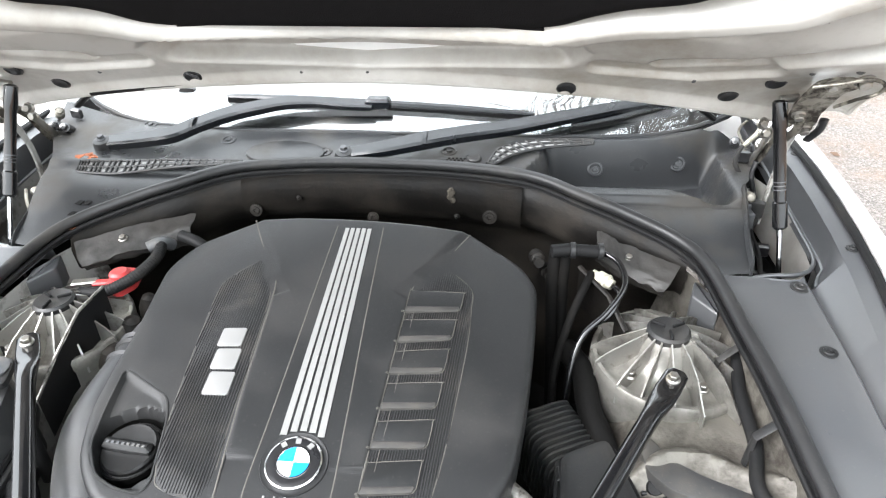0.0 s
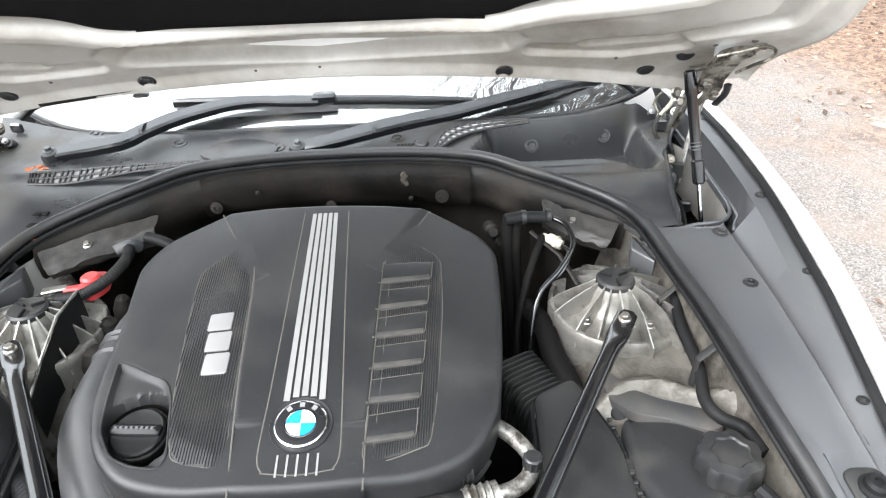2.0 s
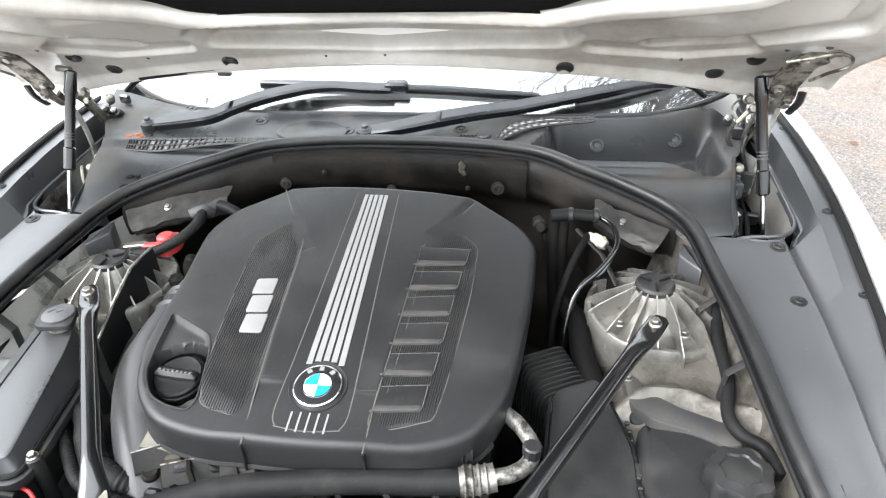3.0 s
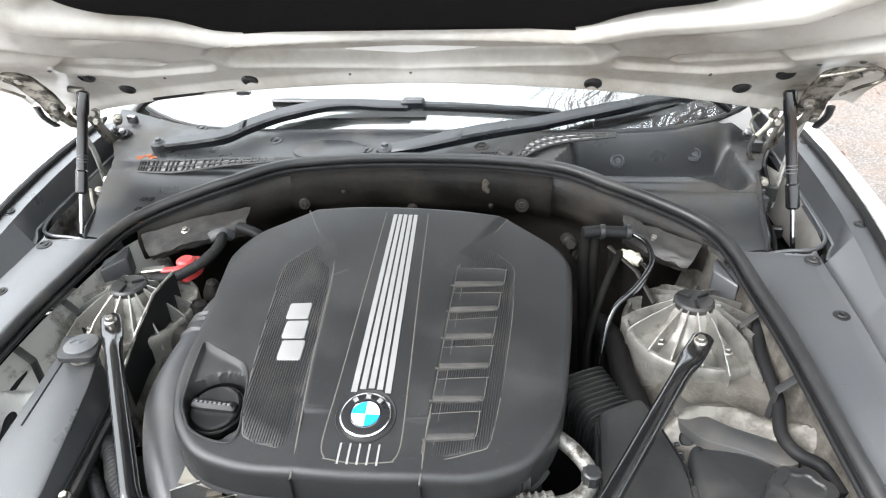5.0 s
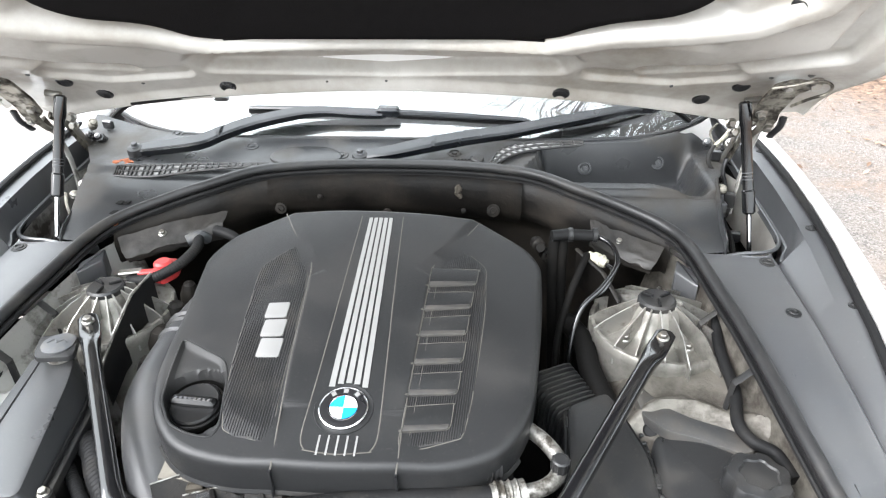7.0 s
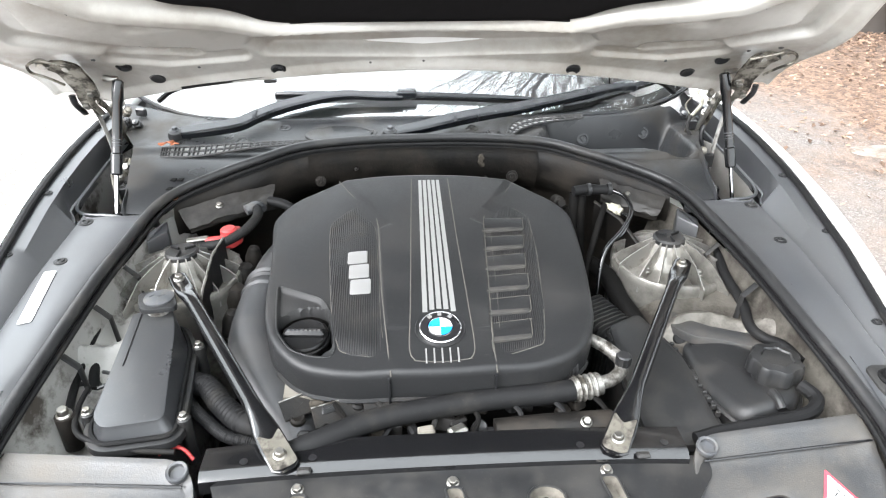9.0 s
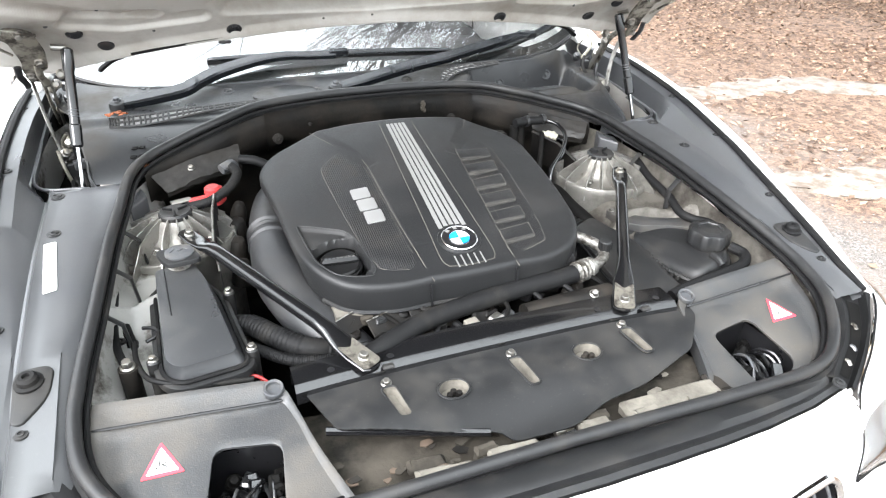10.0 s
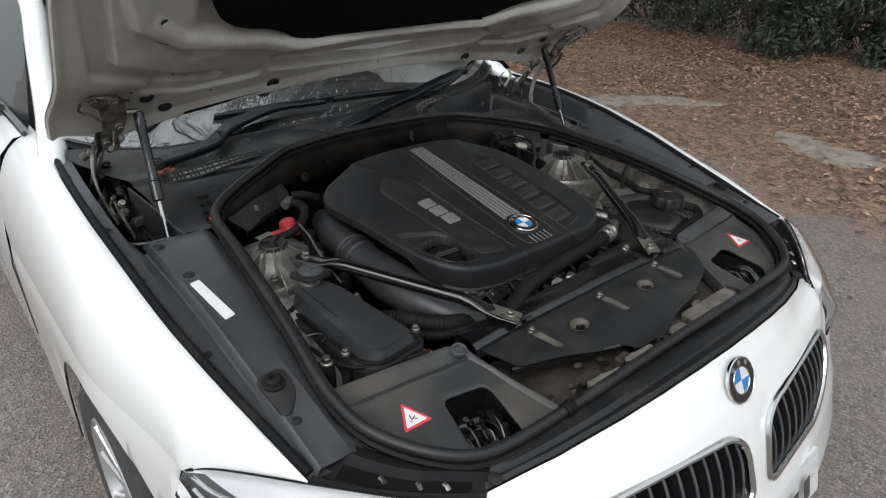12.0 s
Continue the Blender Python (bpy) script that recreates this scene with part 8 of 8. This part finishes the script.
def coolant_tank():
    poly = rpoly([(0.470, 0.700), (0.545, 0.675), (0.615, 0.625), (0.640, 0.55), (0.600, 0.488), (0.500, 0.470), (0.462, 0.585)], 0.03, 5)
    bm = B()
    prism(bm, poly, 0.70, lambda x, y: 0.862 - 0.020 * sstep(0.56, 0.46, x), 0.022, steps=4)
    t = solo("coolant_tank", bm, M_BLACK, "black plastic coolant tank with a lobed cap", "tank")
    bm = B()
    tube(bm, [(p.x, p.y, 0.828) for p in inset(poly, -0.004)], 0.005, 6, closed=True)
    part("weld_seam", bm, M_BLACK, t)
    for k in range(12):
        bm = B()
        q = Vector((0.466, 0.69)).lerp(Vector((0.475, 0.50)), k / 11)
        box(bm, (q.x - 0.006, q.y, 0.832), (0.008, 0.006, 0.012), 0.0015)
        part("seam_tooth", bm, M_BLACK, t)
    bm = B()
    lathe(bm, (0.585, 0.556, 0.855), (0, 0, 1), [(0.034, 0), (0.034, 0.016), (0.036, 0.018), (0.036, 0.022)], 30, True)
    part("neck", bm, M_BLACK, t)
    bm = B()
    lobe = lambda a: 0.044 + 0.0026 * math.copysign(abs(math.sin(7 * a)) ** 0.5, math.sin(7 * a))
    ring = lambda z, k: [Vector((0.587 + k * lobe(a) * math.cos(a), 0.560 + k * lobe(a) * math.sin(a), z)) for a in spaced(0, 2 * math.pi, 112)[:-1]]
    loft(bm, [ring(0.868, 1), ring(0.893, 1), ring(0.899, 0.93), ring(0.902, 0.6), ring(0.899, 0.55), ring(0.900, 0.05)], True, True, True)
    cap = part("cap", bm, M_BLACK, t)
    for k in range(5):
        bm = B()
        a = 1.2 + 0.35 * k
        box(bm, (0.585 + 0.021 * math.cos(a), 0.556 + 0.021 * math.sin(a), 0.8965), (0.004, 0.008, 0.0012), 0.0004, Matrix.Rotation(a, 4, "Z"))
        part("embossed_bar", bm, M_GREY, cap)
    bm = B()
    tube(bm, catmull([(0.563, 0.515, 0.862), (0.565, 0.497, 0.862), (0.566, 0.480, 0.855)], 4), 0.008, 10)
    part("overflow_spigot", bm, M_BLACK, t)
    bm = B()
    tube(bm, catmull([(0.615, 0.52, 0.87), (0.627, 0.49, 0.866), (0.60, 0.462, 0.862), (0.53, 0.448, 0.858), (0.45, 0.440, 0.852), (0.40, 0.432, 0.845)], 6), 0.012, 10)
    part("overflow_hose", bm, M_RUBBER, t)


coolant_tank()
cable("tank_hose", [(0.622, 0.90, 0.925), (0.612, 0.83, 0.905), (0.612, 0.74, 0.890), (0.600, 0.68, 0.880), (0.612, 0.645, 0.876), (0.640, 0.625, 0.872), (0.652, 0.58, 0.868)], 0.010, M_RUBBER, "black vent hose beside the coolant tank", group="hoses")
bm = B()
prism(bm, rpoly([(0.455, 0.772), (0.474, 0.768), (0.502, 0.725), (0.545, 0.700), (0.605, 0.672), (0.622, 0.640), (0.60, 0.628), (0.54, 0.655), (0.492, 0.672), (0.462, 0.705)], 0.012, 4), 0.846, lambda x, y: 0.866 + 0.004 * noise.noise(Vector((x * 25, y * 25, 0))), 0.003)
gp = solo("guard_plate", bm, M_CORNER, "dark splash plate between tower and coolant tank", "plate")
bm = B()
bolt(bm, (0.464, 0.760, 0.865), (0, 0, 1), 0.007)
part("bolt", bm, M_STEEL, gp)
bm = B()
lathe(bm, (0.478, 0.70, 0.835), (-0.3, -0.6, 0.8), [(0.013, -0.01), (0.013, 0.012), (0.010, 0.015), (0, 0.015)], 14)
solo("rubber_plug", bm, M_RUBBER, "round black rubber plug in the apron", "plug")

cable("brake_pipe", [(0.345, 1.052, 1.000), (0.395, 1.062, 0.999), (0.430, 1.055, 0.996), (0.452, 1.030, 0.990), (0.455, 0.992, 0.972), (0.425, 0.955, 0.945), (0.385, 0.925, 0.915), (0.366, 0.89, 0.86), (0.36, 0.85, 0.74)], 0.0052, M_GLOSS, "shiny black pipe bent down past the strut tower", "pipe", group="pipes")
bm = B()
tube(bm, [(0.335, 1.052, 1.000), (0.365, 1.058, 1.001), (0.425, 1.058, 0.998)], 0.0115, 14)
sl = solo("pipe_sleeve", bm, M_RUBBER, "black rubber sleeve with a clamp on the pipe", "sleeve")
for x in (0.372, 0.420):
    bm = B()
    lathe(bm, (x, 1.058, 1.000), (1, 0, 0), [(0.0125, -0.005), (0.0145, -0.004), (0.0145, 0.004), (0.0125, 0.005)], 16)
    part("clamp", bm, M_BLACK, sl)
cable("wire_pair", [(0.438, 1.005, 0.964), (0.447, 0.985, 0.962), (0.430, 0.955, 0.940), (0.390, 0.94, 0.91), (0.370, 0.90, 0.85), (0.36, 0.86, 0.73)], 0.0045, M_GLOSS, "black lead below the pale connector", "cable", group="cables")
bm = B()
lathe(bm, (0.407, 1.033, 0.972), (0.72, -0.66, -0.15), [(0.006, 0), (0.007, 0.010), (0.011, 0.012), (0.012, 0.020), (0.012, 0.034), (0.010, 0.036), (0.009, 0.042)], 16, True, True)
cn = solo("pale_connector", bm, M_CREAM, "yellowed white nylon pipe connector", "connector")
bm = B()
lathe(bm, (0.427, 1.0145, 0.968), (0.72, -0.66, -0.15), [(0.0125, 0), (0.0138, 0.001), (0.0138, 0.004), (0.0125, 0.005)], 16)
part("collar", bm, M_CREAM, cn)
for k, pts in enumerate(([(0.345, 1.075, 0.985), (0.342, 1.06, 0.93), (0.346, 1.03, 0.83), (0.35, 0.98, 0.70), (0.352, 0.94, 0.60)], [(0.362, 1.07, 0.98), (0.360, 1.055, 0.92), (0.362, 1.02, 0.82), (0.364, 0.96, 0.70), (0.366, 0.92, 0.60)], [(0.405, 1.03, 0.972), (0.390, 1.00, 0.96), (0.365, 0.955, 0.92), (0.345, 0.92, 0.84), (0.345, 0.88, 0.74)])):
    cable("engine_hose", pts, (0.012, 0.010, 0.007)[k], M_DARK, "hose dropping beside the engine, painted with the bay's shade", group="hoses")
cable("engine_hose", [(0.365, 0.96, 0.86), (0.390, 0.90, 0.86), (0.395, 0.83, 0.85), (0.415, 0.77, 0.83), (0.43, 0.72, 0.80)], 0.020, M_DARK, "hose dropping beside the engine, painted with the bay's shade", group="hoses")
bm = B()
loft(bm, [[Vector((0.385, 1.045, z)) for z in (0.90, 0.972)], [Vector((0.43, 0.985, z)) for z in (0.88, 0.955)], [Vector((0.455, 0.93, z)) for z in (0.86, 0.925)]], False)
bmesh.ops.solidify(bm, geom=bm.faces[:], thickness=0.006)
hp = solo("bulkhead_bracket", bm, M_DIRTY, "dusty folded bracket beside the strut tower", "bracket")
bm = B()
tube(bm, [(0.385, 1.045, 0.975), (0.43, 0.985, 0.958), (0.455, 0.93, 0.928)], 0.005, 6, flat=0.6)
part("folded_edge", bm, M_DIRTY, hp)
for x, y, z in ((0.315, 1.09, 0.955), (0.335, 1.085, 0.93)):
    bm = B()
    lathe(bm, (x, y, z), (0.1, -1, 0.3), [(0.014, -0.03), (0.014, 0.0), (0.010, 0.004), (0.009, 0.018), (0, 0.018)], 16)
    solo("bulkhead_fitting", bm, M_DIRTY, "grimy fitting on the bulkhead", "fitting", "bulkhead fittings")

# ---- beyond the car ----
M_LEAF = mat("dry_oak_leaf", (0.20, 0.115, 0.065), 0.85, var=0.4, scale=3.0)
M_BARK = mat("dark_brown_bark", (0.040, 0.033, 0.028), 0.9, var=0.35, scale=9.0, bump=0.6, bscale=30)
M_EVER = mat("dark_evergreen_leaf", (0.028, 0.042, 0.022), 0.5, var=0.4, scale=2.0)


def island_colour(m, a, b):
    """Each separate leaf takes its own shade."""
    n, l = m.node_tree.nodes, m.node_tree.links
    g = n.new("ShaderNodeNewGeometry")
    r = n.new("ShaderNodeMixRGB")
    r.inputs[1].default_value, r.inputs[2].default_value = (*a, 1), (*b, 1)
    l.new(g.outputs["Random Per Island"], r.inputs[0])
    l.new(r.outputs[0], n["Principled BSDF"].inputs["Base Color"])


island_colour(M_LEAF, (0.05, 0.028, 0.018), (0.46, 0.30, 0.205))
island_colour(M_EVER, (0.012, 0.020, 0.010), (0.055, 0.075, 0.038))


def flakes(name, rows, material, label, category):
    verts, faces = [], []
    for c, d, n, L, W in rows:
        t = n.cross(d).normalized()
        i = len(verts)
        verts += [c - d * L, c + t * W * 0.8 - d * L * 0.2 + n * W * 0.25, c + d * L, c - t * W * 0.8 - d * L * 0.1 + n * W * 0.2]
        faces += [(i, i + 1, i + 2), (i, i + 2, i + 3)]
    me = bpy.data.meshes.new(name)
    me.from_pydata([tuple(v) for v in verts], [], faces)
    me.materials.append(material)
    return tagged(new(name, me), label, category, kind="stuff")


rnd = random.Random(11)
TRACKS = ([(3.0, 3.75), (3.4, 3.68), (4.1, 3.65), (4.7, 3.2), (4.95, 2.65)], [(2.55, 2.25), (2.9, 2.05), (3.2, 1.95), (3.1, 1.5)], [(4.5, 1.9), (4.3, 1.5), (4.25, 1.2), (4.4, 0.9)])


def on_track(x, y):
    return min(seg_dist(x, y, t) for t in TRACKS) - 0.16 - 0.10 * noise.noise(Vector((x * 3, y * 3, 2)))


def sandy_track(line):
    """A pale strip worn through the litter, ragged along its edges."""
    bm = B()
    P = catmull([(x, y, 0) for x, y in line], 10)
    rows = []
    for i, p in enumerate(P):
        d = (P[min(i + 1, len(P) - 1)] - P[max(i - 1, 0)]).normalized()
        n = Vector((-d.y, d.x, 0))
        w = 0.20 * math.sin(math.pi * (i + 0.3) / (len(P) - 0.4)) ** 0.6
        rows.append([])
        for k in spaced(-1, 1, 8):
            q = p + n * w * (k + 0.55 * noise.noise(Vector((p.x * 7, p.y * 7, k * 2))) + 0.3 * noise.noise(Vector((p.x * 19, p.y * 19, k))))
            rows[-1].append(Vector((q.x, q.y, ground_z(q.x, q.y) + 0.009 * (1 - abs(k) ** 3) + 0.001)))
    loft(bm, rows, False)
    solo("sandy_track", bm, M_TRACK, "pale sandy strip worn through the leaf litter", "ground", kind="structure", angle=80)


M_TRACK = mat("pale_sandy_soil", (0.27, 0.235, 0.20), 0.95, var=0.3, scale=40, dust=(0.15, 0.115, 0.09), dscale=9.0, dmin=0.45, dmax=0.62, bump=0.6, bscale=70)
for line in TRACKS:
    sandy_track(line)


def leaf_rows(n, xr, yr, dens):
    rows = []
    while len(rows) < n:
        x, y = rnd.uniform(*xr), rnd.uniform(*yr)
        if rnd.random() > dens(x, y):
            continue
        z = 0.012 + 0.10 * sstep(3.6, 6.0, x - 0.25 * (y - 3)) + 0.02 * rnd.random() * sstep(2.5, 4.5, x)
        a = rnd.uniform(0, 6.283)
        tilt = Vector((rnd.gauss(0, 0.3), rnd.gauss(0, 0.3), 1)).normalized()
        d = Vector((math.cos(a), math.sin(a), 0))
        d = (d - tilt * d.dot(tilt)).normalized()
        rows.append((Vector((x, y, z)), d, tilt, rnd.uniform(0.014, 0.034), rnd.uniform(0.010, 0.022)))
    return rows


def litter_density(x, y):
    k = noise.noise(Vector((x * 0.8, y * 0.8, 5)))
    d = max(0.015, sstep(2.3, 4.6, x + 1.6 * k - 0.15 * y) ** 1.5)
    return d * (0.12 if on_track(x, y) < 0 else 1.0)


flakes("leaf_litter", leaf_rows(26000, (1.1, 8.5), (-2.0, 9.5), litter_density), M_LEAF, "fallen brown leaves scattered beside the lane", "leaves")
M_STONE = mat("pale_grit", (0.33, 0.30, 0.27), 0.9, var=0.3)
flakes("grit", [(Vector((rnd.uniform(-3, 4), rnd.uniform(-3, 7), 0.010)), Vector((1, 0, 0)), Vector((0, 0, 1)), rnd.uniform(0.004, 0.010), rnd.uniform(0.004, 0.009)) for _ in range(5000)], M_STONE, "pale loose grit on the tarmac", "gravel")


def branch(verts, faces, p, d, L, r, depth, g):
    """A limb as a bent, tapering three-sided bar that forks."""
    n = 4
    rings, pts = [], []
    q, dd = p.copy(), d.copy()
    for i in range(n + 1):
        k = r * (1 - 0.55 * i / n)
        u = dd.orthogonal().normalized()
        w = dd.cross(u)
        base = len(verts)
        verts += [tuple(q + k * (math.cos(a) * u + math.sin(a) * w)) for a in (0, 2.09, 4.19)]
        rings.append(base)
        pts.append((q.copy(), dd.copy(), k))
        dd = (dd + Vector((g.gauss(0, 0.17), g.gauss(0, 0.17), g.gauss(0.02, 0.12)))).normalized()
        q = q + dd * L / n
    for a, b in zip(rings, rings[1:]):
        for i in range(3):
            j = (i + 1) % 3
            faces.append((a + i, a + j, b + j, b + i))
    if depth:
        for _ in range(g.choice((3, 3, 4))):
            s_, sd, sr = pts[g.randint(1, n)]
            nd = (sd * 0.75 + Vector((g.gauss(0, 0.6), g.gauss(0, 0.6), g.gauss(0.1, 0.4)))).normalized()
            branch(verts, faces, s_, nd, L * g.uniform(0.55, 0.8), sr * 0.62, depth - 1, g)
        branch(verts, faces, pts[-1][0], pts[-1][1], L * 0.75, pts[-1][2], depth - 1, g)


def bare_tree(x, y, h, seed, lean, stout=0.052):
    g = random.Random(seed)
    t = thing("bare_tree", (x, y, 0.05), "leafless winter tree with a tangle of thin branches", "tree", "bare trees")
    bm = B()
    top = Vector((x + lean[0] * 0.4, y + lean[1] * 0.4, h * 0.45))
    tube(bm, catmull([(x, y, -0.1), (x + 0.03, y, 0.5), (x + lean[0] * 0.15, y + lean[1] * 0.15, h * 0.22), tuple(top)], 5), [0.22, 0.19, 0.17, 0.16, 0.155, 0.15, 0.145, 0.14, 0.135, 0.13, 0.125, 0.12, 0.115, 0.11, 0.105, 0.10], 12)
    part("trunk", bm, M_BARK, t)
    verts, faces = [], []
    for k in range(18):
        d = Vector((lean[0] * 0.25 + g.gauss(0, 0.9), lean[1] * 0.33 + g.gauss(0, 0.8), g.uniform(0.3, 1.5))).normalized()
        branch(verts, faces, top.lerp(Vector((x, y, h * 0.25)), 0.05 * k), d, h * 0.28, stout, 4, g)
    me = bpy.data.meshes.new("branches")
    me.from_pydata(verts, [], faces)
    me.materials.append(M_BARK)
    ob = new("branches", me)
    ob.parent = t
    ob.matrix_parent_inverse = Matrix.Translation(t.location).inverted()


bare_tree(3.6, 9.6, 13.0, 3, (1.2, -7.5))
bare_tree(5.2, 10.6, 14.0, 8, (2.0, -8.5))
bare_tree(6.6, 11.8, 14.0, 21, (3.0, -8.0))
bare_tree(5.6, 7.4, 12.0, 33, (0.8, -4.5), 0.085)
bare_tree(4.3, 7.9, 13.0, 37, (0.6, -5.0), 0.085)
# unseen row on the right, added to darken what that side reflects
for k, (x, y) in enumerate(((11.5, 8.5), (12.5, 4.5), (12.0, 0.5), (13.0, -3.5))):
    bare_tree(x, y, 13.0, 60 + k, (-1.5, 0.5))


def shrub(x, y, rx, h, seed, n):
    g = random.Random(seed)
    rows = []
    lumps = [(Vector((x + g.uniform(-rx, rx) * 0.7, y + g.uniform(-rx, rx) * 0.7, h * g.uniform(0.2, 0.85))), g.uniform(0.25, 0.55) * rx) for _ in range(14)]
    while len(rows) < n:
        c, r = g.choice(lumps)
        d = Vector((g.gauss(0, 1), g.gauss(0, 1), g.gauss(0, 1))).normalized()
        p = c + d * r * g.uniform(0.55, 1.05)
        if p.z < 0.12:
            continue
        e = Vector((g.gauss(0, 1), g.gauss(0, 1), g.gauss(-0.4, 0.7))).normalized()
        nrm = (d + Vector((g.gauss(0, 0.5), g.gauss(0, 0.5), 0.5))).normalized()
        e = (e - nrm * e.dot(nrm)).normalized()
        rows.append((p, e, nrm, g.uniform(0.03, 0.07), g.uniform(0.012, 0.028)))
    t = thing("evergreen_shrub", (x, y, 0.1), "dense dark evergreen shrub at the edge of the leaf litter", "shrub", "shrubs")
    ob = flakes("foliage", rows, M_EVER, "", "")
    del ob["kind"]
    ob.parent = t
    ob.matrix_parent_inverse = Matrix.Translation(t.location).inverted()
    for k in range(6):
        c, r = lumps[k]
        bm = B()
        tube(bm, catmull([(x + g.uniform(-0.1, 0.1), y + g.uniform(-0.1, 0.1), 0.0), (x + 0.5 * (c.x - x), y + 0.5 * (c.y - y), c.z * 0.6), tuple(c)], 4), 0.018, 6)
        part("stem", bm, M_BARK, t)


SHRUBS = [(9.2, 6.4, 1.0, 1.7), (8.7, 5.2, 0.9, 1.5), (8.0, 4.0, 0.8, 1.4), (7.7, 3.1, 0.7, 1.2), (8.3, 2.6, 0.8, 1.4), (7.9, 2.0, 0.7, 1.2), (10.6, 6.8, 1.3, 2.4), (10.0, 5.0, 1.3, 2.4), (9.6, 3.4, 1.2, 2.2)]
for k, (x, y, r, h) in enumerate(SHRUBS):
    shrub(x, y, r, h, 40 + k, 2600)
